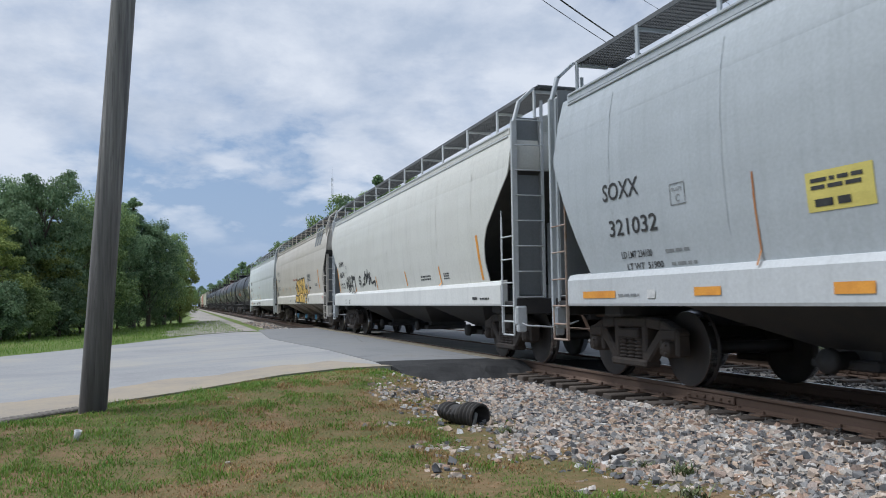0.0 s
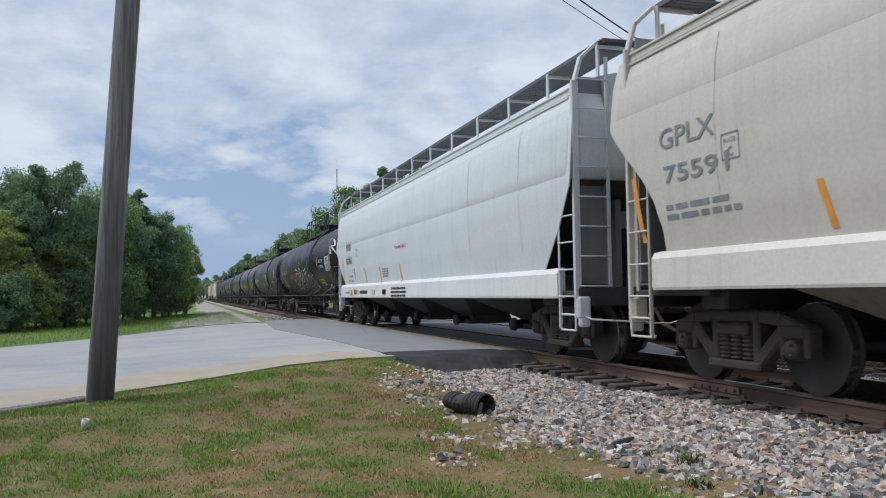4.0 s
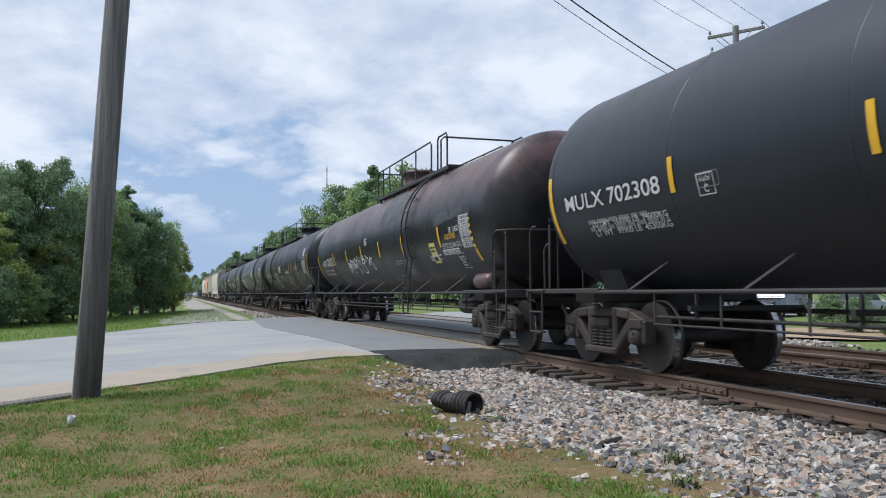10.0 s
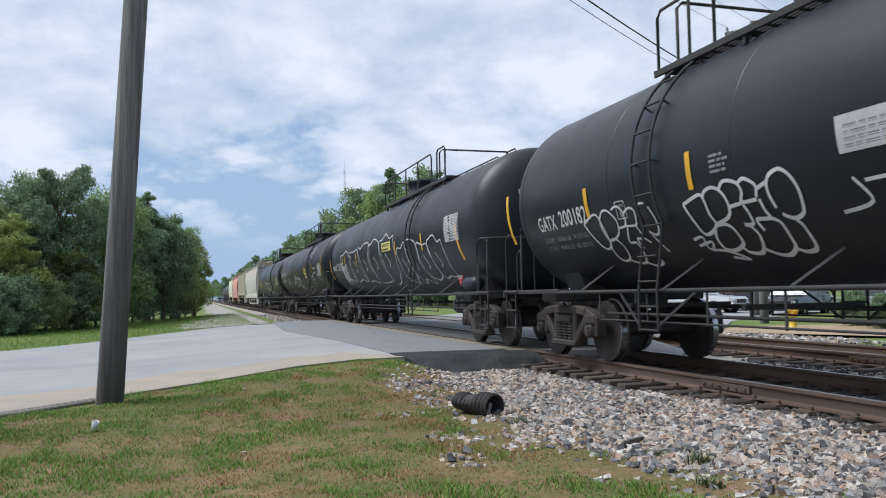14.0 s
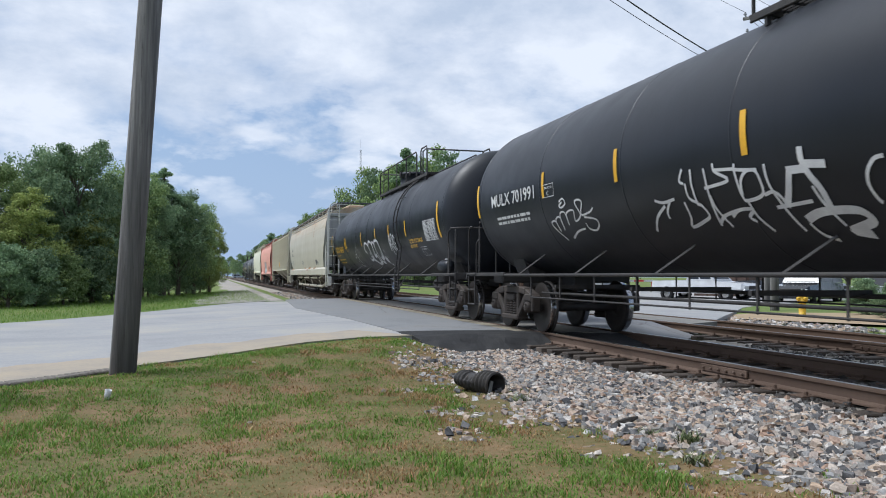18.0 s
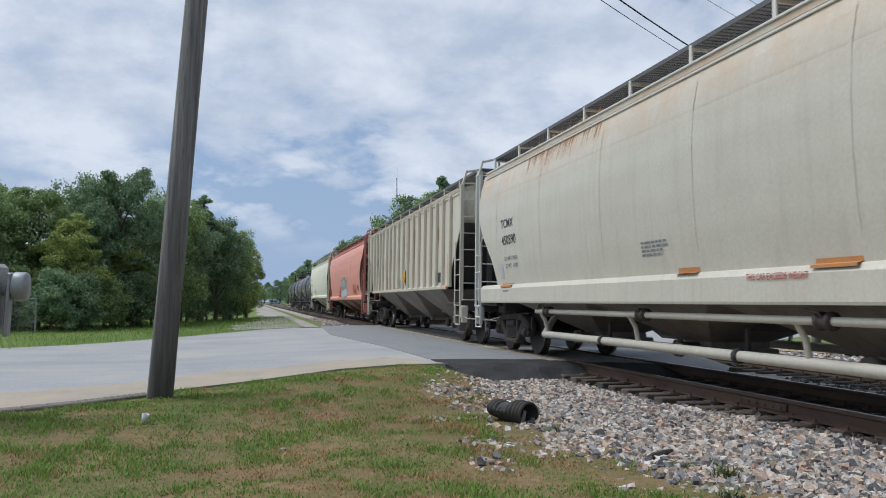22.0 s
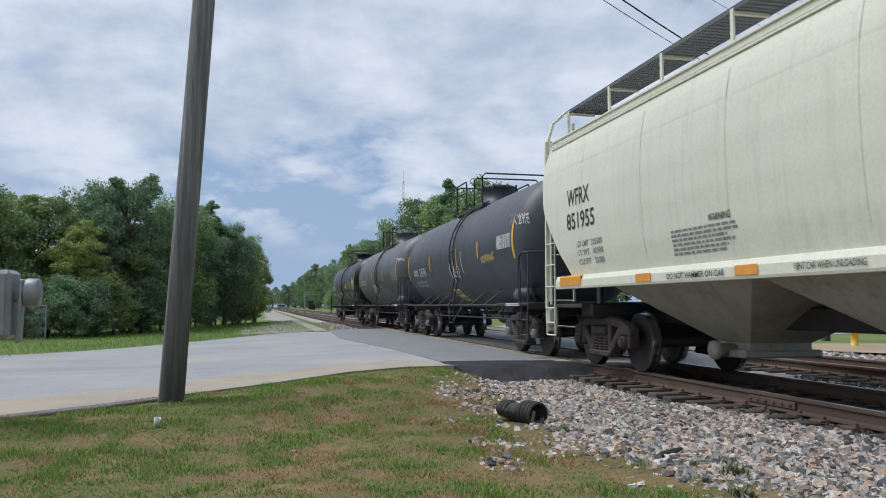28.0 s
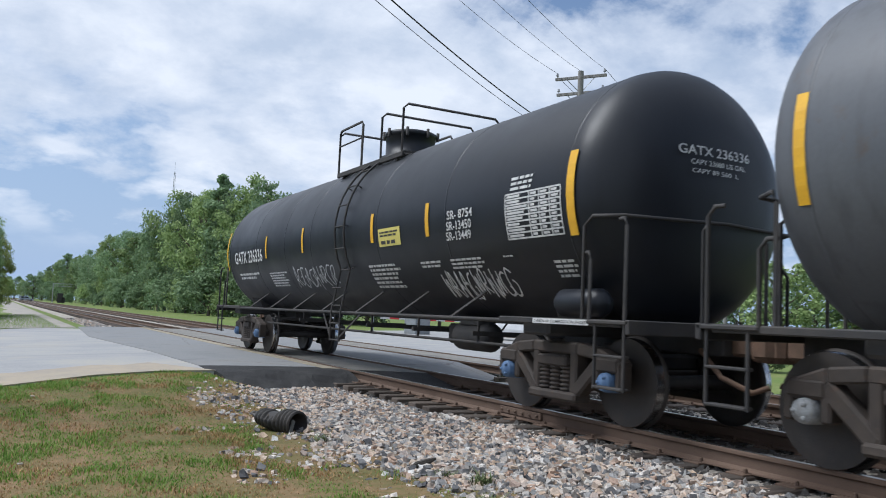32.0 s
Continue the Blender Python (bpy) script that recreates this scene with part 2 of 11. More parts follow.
# ---- mesh building ----
class Shape:
    """Vertices and faces gathered for one mesh."""

    def __init__(self):
        self.v, self.f, self.s, self.mi, self.now = [], [], [], [], 0

    def add(self, verts, faces, smooth=False):
        o = len(self.v)
        self.mi.extend([self.now] * len(faces))
        self.v.extend(tuple(p) for p in verts)
        self.f.extend(tuple(i + o for i in f) for f in faces)
        self.s.extend([smooth] * len(faces))
        return self

    def box(self, c, s, bevel=0.0, m=None):
        """A box at centre c of size s, its edges chamfered by bevel."""
        h = [x / 2 for x in s]
        b = min(bevel, *(x * 0.49 for x in h)) if bevel else 0
        if not b:
            vs = [(x * h[0], y * h[1], z * h[2]) for x in (-1, 1) for y in (-1, 1) for z in (-1, 1)]
            fs = [(0, 1, 3, 2), (4, 6, 7, 5), (0, 4, 5, 1), (2, 3, 7, 6), (0, 2, 6, 4), (1, 5, 7, 3)]
        else:
            vs, idx = [], {}
            for x in (-1, 1):
                for y in (-1, 1):
                    for z in (-1, 1):
                        for a in range(3):
                            p = [(x, y, z)[i] * (h[i] - (0 if i == a else b)) for i in range(3)]
                            idx[x, y, z, a] = len(vs)
                            vs.append(p)
            fs = []
            for a in range(3):
                u, w = (a + 1) % 3, (a + 2) % 3
                for sg in (-1, 1):
                    q = []
                    for su, sw in ((-1, -1), (1, -1), (1, 1), (-1, 1)):
                        k = [0, 0, 0]
                        k[a], k[u], k[w] = sg, su, sw
                        q.append(idx[(*k, a)])
                    fs.append(tuple(q if sg > 0 else q[::-1]))
                for su in (-1, 1):
                    for sw in (-1, 1):
                        k0, k1 = [0, 0, 0], [0, 0, 0]
                        k0[a], k0[u], k0[w] = -1, su, sw
                        k1[a], k1[u], k1[w] = 1, su, sw
                        q = [idx[(*k0, u)], idx[(*k1, u)], idx[(*k1, w)], idx[(*k0, w)]]
                        fs.append(tuple(q if su * sw < 0 else q[::-1]))
            for x in (-1, 1):
                for y in (-1, 1):
                    for z in (-1, 1):
                        q = [idx[x, y, z, a] for a in range(3)]
                        fs.append(tuple(q if x * y * z > 0 else q[::-1]))
        if m is not None:
            vs = [m @ Vector(p) for p in vs]
        return self.add([(p[0] + c[0], p[1] + c[1], p[2] + c[2]) for p in vs], fs)

    def bar(self, p, q, w, d, bevel=0.0):
        """A straight bar from p to q, w wide (horizontally across) and d deep."""
        p, q = Vector(p), Vector(q)
        ax = (q - p).normalized()
        side = ax.cross(Vector((1, 0, 0)))
        if side.length < 0.1:
            side = ax.cross(Vector((0, 0, 1)))
        side.normalize()
        up = side.cross(ax)
        m = Matrix((up, ax, side)).transposed()
        return self.box((p + q) / 2, (d, (q - p).length, w), bevel, m)

    def tube(self, pts, r, seg=6, smooth=True, caps=True):
        pts = [Vector(p) for p in pts]
        rings = []
        up = Vector((0.3, 0.2, 1)).normalized()
        for i, p in enumerate(pts):
            d = (pts[min(i + 1, len(pts) - 1)] - pts[max(i - 1, 0)]).normalized()
            a = d.cross(up)
            if a.length < 0.05:
                a = d.cross(Vector((1, 0, 0)))
            a.normalize()
            b = d.cross(a)
            rr = r[i] if isinstance(r, (list, tuple)) else r
            rings.append([p + (a * math.cos(t) + b * math.sin(t)) * rr for t in (2 * math.pi * j / seg for j in range(seg))])
        vs = [v for ring in rings for v in ring]
        fs = [(i * seg + j, i * seg + (j + 1) % seg, (i + 1) * seg + (j + 1) % seg, (i + 1) * seg + j) for i in range(len(pts) - 1) for j in range(seg)]
        self.add(vs, fs, smooth)
        if caps:
            self.add(rings[0], [tuple(range(seg))[::-1]])
            self.add(rings[-1], [tuple(range(seg))])
        return self

    def lathe(self, prof, c=(0, 0, 0), axis="z", seg=24, smooth=True):
        """prof: (radius, height) pairs turned about an axis through c."""
        vs = []
        for r, hgt in prof:
            for j in range(seg):
                t = 2 * math.pi * j / seg
                a, b = r * math.cos(t), r * math.sin(t)
                p = {"z": (a, b, hgt), "x": (hgt, a, b), "y": (b, hgt, a)}[axis]
                vs.append((p[0] + c[0], p[1] + c[1], p[2] + c[2]))
        fs = [(i * seg + j, i * seg + (j + 1) % seg, (i + 1) * seg + (j + 1) % seg, (i + 1) * seg + j) for i in range(len(prof) - 1) for j in range(seg)]
        return self.add(vs, fs, smooth)

    def loft(self, rings, smooth=False, caps=True):
        nn = len(rings[0])
        vs = [p for r in rings for p in r]
        fs = [(i * nn + j, i * nn + (j + 1) % nn, (i + 1) * nn + (j + 1) % nn, (i + 1) * nn + j) for i in range(len(rings) - 1) for j in range(nn)]
        self.add(vs, fs, smooth)
        if caps:
            self.add(rings[0], [tuple(range(nn))[::-1]])
            self.add(rings[-1], [tuple(range(nn))])
        return self

    def mesh(self, name, material):
        me = bpy.data.meshes.new(name)
        me.from_pydata(self.v, [], self.f)
        me.polygons.foreach_set("use_smooth", self.s)
        for m in material if isinstance(material, (list, tuple)) else [material]:
            me.materials.append(m)
        if max(self.mi, default=0):
            me.polygons.foreach_set("material_index", self.mi)
        me.update()
        return me


def part(name, shape, material, parent=None, label="", at=None):
    """Links a shape (or a ready mesh) as one object under a thing or part."""
    me = shape.mesh(name, material) if isinstance(shape, Shape) else shape
    ob = new(name, me)
    if parent:
        ob.parent = parent
    if at is not None:
        ob.matrix_basis = at if isinstance(at, Matrix) else Matrix.Translation(at)
    if label:
        tagged(ob, label=label)
    return ob


def thing(name, label, category, group="", kind="", at=None):
    ob = new(name)
    ob.empty_display_size = 0.2
    if at is not None:
        ob.matrix_basis = at if isinstance(at, Matrix) else Matrix.Translation(at)
    return tagged(ob, label=label, category=category, group=group, kind=kind)


TEXTS = {}


def letters(s, height, bold=0.0):
    """Flat outline of a line of writing: vertices (u, v) from its left foot, and faces."""
    if (s, bold) not in TEXTS:
        cu = bpy.data.curves.new("letters", "FONT")
        cu.body, cu.size, cu.resolution_u, cu.offset = s, 1.0, 3, bold
        ob = bpy.data.objects.new("letters", cu)
        scene.collection.objects.link(ob)
        bpy.context.view_layer.update()
        me = bpy.data.meshes.new_from_object(ob.evaluated_get(bpy.context.evaluated_depsgraph_get()))
        TEXTS[s, bold] = ([(v.co.x, v.co.y) for v in me.vertices], [tuple(p.vertices) for p in me.polygons])
        bpy.data.objects.remove(ob)
        bpy.data.curves.remove(cu)
        bpy.data.meshes.remove(me)
    vs, fs = TEXTS[s, bold]
    k = height / 0.7
    return [(u * k, w * k) for u, w in vs], fs

# ---- plan, in metres ----
RAIL_NEAR, GAUGE = 5.875, 1.505          # near rail's centre line, rail spacing
TRACK = RAIL_NEAR + GAUGE / 2            # centre of the main track
TRACK2 = 10.75                           # centre of the second track
SPEED = 9.79                             # the train's pace, towards -y


def ease(a, b, x):
    t = min(1.0, max(0.0, (x - a) / (b - a)))
    return t * t * (3 - 2 * t)


def ground_z(x, y):
    """Height of the land: top of rail is 0; it dips to both sides of the tracks."""
    left = ease(-4.0, 4.6, x)
    z = -0.42 * (1 - left) - 0.30 * left
    by_road = ease(-5.0, -0.6, y - (12.3 + 0.75 * x)) * (1 - ease(13.0, 16.0, x)) * (1 - ease(3.0, 4.4, x))
    z = z * (1 - by_road) + (road_z(x, y) - 0.018) * by_road
    far = ease(12.8, 17.0, x)
    z = z * (1 - far) - 0.16 * far
    return z + 0.03 * noise.noise((x * 0.5, y * 0.5, 0)) * (1 - left) * ease(10, 7, y - 0.75 * x)


def road_z(x, y):
    return -0.30 + 0.275 * ease(-4, 4.4, x) - 0.12 * ease(12.6, 20, x)


def build_ground():
    xs = [-900, -300, -120, -60, -35, -24] + [-18 + 0.5 * i for i in range(77)] + [22, 26, 35, 60, 120, 300, 900]
    ys = [-400, -120, -50, -20, -12] + [-8 + 0.5 * i for i in range(89)] + [40, 45, 52, 60, 80, 110, 160, 250, 400, 700, 1600]
    s = Shape()
    vs = [(x, y, ground_z(x, y)) for y in ys for x in xs]
    n = len(xs)
    s.add(vs, [(j * n + i, j * n + i + 1, (j + 1) * n + i + 1, (j + 1) * n + i) for j in range(len(ys) - 1) for i in range(n - 1)], True)
    m = ground_mat("lawn", [(0.30, (0.086, 0.132, 0.032)), (0.47, (0.121, 0.172, 0.044)), (0.58, (0.167, 0.190, 0.063)), (0.70, (0.218, 0.190, 0.092))], 0.25, 7.0)
    tagged(part("ground", s, m), label="mown green grassy ground", category="ground", kind="structure")
    # bare soil under the thin grass near the track
    soil_m = ground_mat("lawn_soil", [(0.30, (0.075, 0.100, 0.028)), (0.46, (0.125, 0.112, 0.044)), (0.57, (0.200, 0.136, 0.072)), (0.69, (0.30, 0.20, 0.120))], 1.1, 13.0)
    s = Shape()
    nx, ny = 80, 90
    xs = [-22 + 26.4 * i / nx for i in range(nx + 1)]
    vs = []
    for x in xs:
        y1 = 13.3 if x > 1.2 else 12.25 + 0.72 * x
        y0 = min(-16.0, y1 - 6)
        vs += [(x, y0 + (y1 - y0) * j / ny, ground_z(x, y0 + (y1 - y0) * j / ny) + (0.006 if 0 < j < ny else -0.03)) for j in range(ny + 1)]
    s.add(vs, [(i * (ny + 1) + j, (i + 1) * (ny + 1) + j, (i + 1) * (ny + 1) + j + 1, i * (ny + 1) + j + 1) for i in range(nx) for j in range(ny)], True)
    tagged(part("lawn_soil", s, soil_m), label="tan brown soil under thin patchy grass", category="soil", kind="structure")


def slab(name, pts, zf, thick, material, label, category, step=1.2, parent=None):
    """A sheet of paving over a plan polygon (two rails of points), following zf."""
    a, b = pts
    rows = []
    for i in range(len(a)):
        n = 24
        rows.append([(a[i][0] + (b[i][0] - a[i][0]) * j / n, a[i][1] + (b[i][1] - a[i][1]) * j / n) for j in range(n + 1)])
    s = Shape()
    n = len(rows[0])
    top = [(x, y, zf(x, y)) for r in rows for x, y in r]
    bot = [(x, y, z - thick) for x, y, z in top]
    fs = [(j * n + i, j * n + i + 1, (j + 1) * n + i + 1, (j + 1) * n + i) for j in range(len(rows) - 1) for i in range(n - 1)]
    o = len(top)
    edge = [i for i in range(n)] + [j * n + n - 1 for j in range(1, len(rows))] + [(len(rows) - 1) * n + i for i in range(n - 2, -1, -1)] + [j * n for j in range(len(rows) - 2, 0, -1)]
    fs += [(edge[i], edge[i] + o, edge[(i + 1) % len(edge)] + o, edge[(i + 1) % len(edge)]) for i in range(len(edge))]
    s.add(top + bot, fs, False)
    return tagged(part(name, s, material, parent), label=label, category=category, kind="structure")


def fine_line(pts, n):
    """Points spread evenly along a polyline."""
    out = []
    for i in range(n + 1):
        t = i / n * (len(pts) - 1)
        j = min(int(t), len(pts) - 2)
        f = t - j
        out.append((pts[j][0] * (1 - f) + pts[j + 1][0] * f, pts[j][1] * (1 - f) + pts[j + 1][1] * f))
    return out


def build_road():
    conc = ground_mat("worn_road", [(0.34, (0.255, 0.255, 0.26)), (0.5, (0.315, 0.315, 0.315)), (0.62, (0.37, 0.345, 0.305))], 0.35, 16.0, rough=0.86, bump=0.3, dist=0.006, lanes=(-36, (0.24, 0.245, 0.255)))
    near = fine_line([(-60, -22), (-16, 3.2), (-5.0, 8.9), (-2.06, 10.75), (-0.9, 11.75), (0.17, 12.45), (1.5, 13.6), (2.5, 13.95), (3.4, 13.85)], 40)
    far = fine_line([(-60, -4), (-16, 14.0), (-9.0, 20.6), (-4.9, 25.2), (-3.1, 28.8), (-1.2, 32.0), (0.6, 34.6), (1.8, 34.9), (2.9, 34.0)], 40)
    slab("road", (near, far), lambda x, y: road_z(x, y), 0.10, conc, "pale worn road sloping up to the rail crossing", "road")
    dust = ground_mat("dusty_road_edge", [(0.36, (0.284, 0.258, 0.224)), (0.5, (0.344, 0.297, 0.237)), (0.64, (0.387, 0.323, 0.241))], 1.2, 14.0, rough=0.92, bump=0.3, dist=0.006)
    inner = [(x - 0.8 - 0.4 * noise.noise((x, y, 1)), y + 1.6 + 0.9 * noise.noise((x * 1.3, y * 1.3, 7))) for x, y in near]
    slab("road_edge_dust", (near[6:], inner[6:]), lambda x, y: road_z(x, y) + 0.012, 0.02, dust, "dusty tan edge of the road", "road")
    # old concrete edging along the lower side of the road, as far as the pole
    kerb_c = mat("old_kerb", (0.12, 0.105, 0.09), (0.20, 0.18, 0.155), rough=0.95, scale=4, fine=40, bump=0.7, col3=(0.06, 0.052, 0.045))
    line = fine_line([(-16, 3.15), (-5.0, 8.8), (-2.06, 10.66), (-1.25, 11.3)], 36)
    ks = Shape()
    for (x0, y0), (x1, y1) in zip(line, line[1:]):
        ks.bar((x0, y0, road_z(x0, y0) - 0.04), (x1, y1, road_z(x1, y1) - 0.04), 0.14, 0.2, 0.015)
    tagged(part("kerb", ks, kerb_c), label="low dark weathered kerb beside the road", category="kerb", kind="structure")
    asph = ground_mat("grey_asphalt", [(0.34, (0.165, 0.168, 0.174)), (0.5, (0.215, 0.218, 0.222)), (0.64, (0.20, 0.195, 0.187))], 0.8, 30.0, rough=0.85, bump=0.35, dist=0.006, cracks=0.22)
    dark = ground_mat("fresh_asphalt", [(0.30, (0.018, 0.018, 0.019)), (0.55, (0.036, 0.036, 0.037)), (0.72, (0.07, 0.066, 0.062))], 2.0, 60.0, rough=0.8, bump=0.6, dist=0.01)
    gauge_l, gauge_r = RAIL_NEAR - 0.09, RAIL_NEAR + GAUGE + 0.09
    # approach: grey asphalt up to the near rail
    slab("approach_pavement", ([(3.35, 14.9), (3.2, 19.5), (2.6, 27.0), (3.0, 36.0)], [(gauge_l, 14.6), (gauge_l, 19.5), (gauge_l, 27.0), (gauge_l, 37.0)]),
         lambda x, y: road_z(x, y) + 0.012, 0.1, asph, "grey asphalt approach beside the rail", "pavement")
    slab("patch_pavement", (fine_line([(3.75, 13.0), (3.5, 13.4), (3.3, 14.1), (3.34, 14.9)], 14), fine_line([(gauge_l, 12.5), (gauge_l, 12.9), (gauge_l, 13.9), (gauge_l, 14.62)], 14)),
         lambda x, y: road_z(x, y) + 0.010 - 0.30 * ease(13.9, 12.7, y + 0.12 * noise.noise((x * 3, y * 3, 0))) + 0.02 * noise.noise((x * 5, y * 5, 2)) * ease(14.4, 13.6, y), 0.2, dark, "fresh black asphalt patch beside the rail", "pavement")
    # between the rails
    plank = ground_mat("crossing_deck", [(0.3, (0.15, 0.145, 0.138)), (0.55, (0.22, 0.21, 0.19)), (0.7, (0.30, 0.26, 0.20))], 1.2, 24.0, rough=0.85, bump=0.4, dist=0.008)
    slab("crossing_pavement", ([(RAIL_NEAR + 0.11, 14.2), (RAIL_NEAR + 0.11, 37.0)], [(RAIL_NEAR + GAUGE - 0.11, 13.6), (RAIL_NEAR + GAUGE - 0.11, 37.0)]),
         lambda x, y: -0.025, 0.12, plank, "dusty grey crossing deck between the rails", "pavement")
    slab("ramp_pavement", ([(RAIL_NEAR + 0.11, 12.3), (RAIL_NEAR + 0.11, 14.2)], [(RAIL_NEAR + GAUGE - 0.11, 12.0), (RAIL_NEAR + GAUGE - 0.11, 13.6)]),
         lambda x, y: -0.03 - 0.22 * ease(13.8, 12.1, y) + 0.015 * noise.noise((x * 5, y * 5, 2)), 0.2, dark, "black asphalt ramp end between the rails", "pavement")
    slab("middle_pavement", ([(gauge_r, 12.6), (gauge_r, 15), (gauge_r, 38)], [(TRACK2 - 0.86, 15.2), (TRACK2 - 0.86, 17), (TRACK2 - 0.86, 40)]),
         lambda x, y: -0.03 - 0.24 * ease(15.0, 13.0, y - 0.7 * (x - gauge_r)), 0.2, MATS["grey_asphalt"], "grey asphalt between the two tracks", "pavement")
    slab("second_crossing_pavement", ([(TRACK2 - 0.64, 15.8), (TRACK2 - 0.64, 40)], [(TRACK2 + 0.64, 16.6), (TRACK2 + 0.64, 40)]),
         lambda x, y: -0.025, 0.12, plank, "dusty crossing deck of the second track", "pavement")
    # the road goes on past the second track
    n2 = fine_line([(TRACK2 + 0.86, 17.0), (14.5, 20.5), (20, 27.5), (30, 34.0), (60, 52), (110, 80)], 24)
    f2 = fine_line([(TRACK2 + 0.86, 40.0), (14.5, 45), (20, 49), (30, 57), (60, 76), (110, 108)], 24)
    slab("far_road", (n2, f2), road_z, 0.1, conc, "pale road and parking apron past the tracks", "road")
    tan = ground_mat("tan_filler", [(0.3, (0.20, 0.18, 0.14)), (0.6, (0.32, 0.28, 0.21))], 3.0, 30.0, rough=0.95)
    slab("sand_strip", ([(gauge_l - 0.3, 14.3), (gauge_l - 0.34, 30), (gauge_l - 0.3, 37)], [(gauge_l - 0.02, 14.2), (gauge_l - 0.02, 30), (gauge_l - 0.02, 37)]),
         lambda x, y: road_z(x, y) + 0.018, 0.03, tan, "strip of tan sand along the rail", "sand")


def rail_shape(y0, y1):
    half = [(0.0, 0.0), (0.034, 0.0), (0.037, -0.012), (0.036, -0.036), (0.012, -0.052), (0.009, -0.135), (0.03, -0.148), (0.075, -0.16), (0.075, -0.172)]
    prof = half[1:] + [(-x, z) for x, z in reversed(half[1:])]
    s = Shape()
    rings = [[(x, y, z) for x, z in prof] for y in (y0, y1)]
    return s.loft(rings)


def build_tracks():
    rust = mat("rail_rust", (0.10, 0.062, 0.042), (0.15, 0.10, 0.072), rough=0.8, scale=3, fine=90, bump=0.3, stretch=(1, 0.25, 1), col3=(0.08, 0.05, 0.035))
    shine = mat("rail_head", (0.42, 0.41, 0.40), (0.30, 0.28, 0.26), rough=0.28, metal=1.0, scale=4, fine=120, bump=0.05, stretch=(1, 0.1, 1))
    tie_m = mat("creosote_tie", (0.052, 0.040, 0.032), (0.10, 0.08, 0.065), rough=0.9, scale=2.5, fine=70, bump=0.8, stretch=(0.3, 1, 1), obj=0.35)
    tie_me = Shape().box((0, 0, -0.11), (2.6, 0.23, 0.2), 0.012).mesh("tie", tie_m)
    plate_me = Shape().box((0, 0, -0.003), (0.36, 0.19, 0.018), 0.004).mesh("tie_plate", rust)
    spike = Shape()
    for sx in (-1, 1):
        spike.box((sx * 0.1, 0.05 * sx, 0.022), (0.035, 0.03, 0.05), 0.008)
    spike_me = spike.mesh("spike", rust)
    bars = Shape().box((-0.03, 0, -0.092), (0.022, 0.9, 0.085), 0.008)
    for i in range(6):
        bars.lathe([(0.0, -0.062), (0.018, -0.062), (0.018, -0.04)], (0, -0.38 + i * 0.152, -0.092), "x", 6)
    bar_me = bars.mesh("joint_bar", rust)
    rng = random.Random(4)
    for cx, name, lab, top in ((TRACK, "main_track", "main railway track with worn rails on dark wooden ties", 0.0), (TRACK2, "second_track", "second railway track with rusty rails", -0.005)):
        tr = thing(name, lab, "railway track", kind="structure", at=(cx, 0, top))
        for sx in (-1, 1):
            part("rail", rail_shape(-40, 900), rust, tr, "rusty brown rail", at=(sx * GAUGE / 2, 0, 0))
            part("rail_head", Shape().box((0, 430, 0.002), (0.05, 940, 0.003)), shine, tr, "polished rail top", at=(sx * GAUGE / 2, 0, 0))
        y = -9.0
        while y < 60:
            m = pose(rng.uniform(-0.05, 0.05), y, -0.172, 0, 0, rng.uniform(-1.5, 1.5))
            if not 15.0 < y < 37:
                tie = part("tie", tie_me, None, tr, at=m)
                if y < 22:
                    for sx in (-1, 1):
                        part("tie_plate", plate_me, None, tie, at=(sx * GAUGE / 2, 0, 0))
                        part("spike", spike_me, None, tie, at=(sx * GAUGE / 2, 0, 0))
            y += 0.5 + rng.uniform(-0.03, 0.03)
        far = Shape()
        while y < 420:
            far.box((0, y, -0.28), (2.6, 0.23, 0.2))
            y += 0.52
        tagged(part("far_ties", far, tie_m, tr), label="distant dark ties", kind="stuff")
        for yy in ((8.35, -3.6) if cx == TRACK else (10.4, 22.0)):
            part("joint_bar", bar_me, None, tr, "bolted joint bar", at=(-GAUGE / 2, yy, 0))


def bed_z(x, y):
    """Top of the ballast under and beside the tracks."""
    prof = [(1.6, -0.50), (2.3, -0.37), (3.0, -0.335), (4.6, -0.25), (5.05, -0.245), (5.3, -0.208), (8.1, -0.208), (8.9, -0.25), (9.4, -0.225), (12.1, -0.225), (12.9, -0.30), (14.4, -0.26), (15.6, -0.45)]
    for (a, va), (b, vb) in zip(prof, prof[1:]):
        if x <= b:
            dip = 0.055 * ease(8.0, 10.5, y) * (5.05 < x < 8.4)
            return va + (vb - va) * max(0.0, (x - a) / (b - a)) - dip + 0.02 * noise.noise((x * 1.3, y * 1.3, 3))
    return -0.4


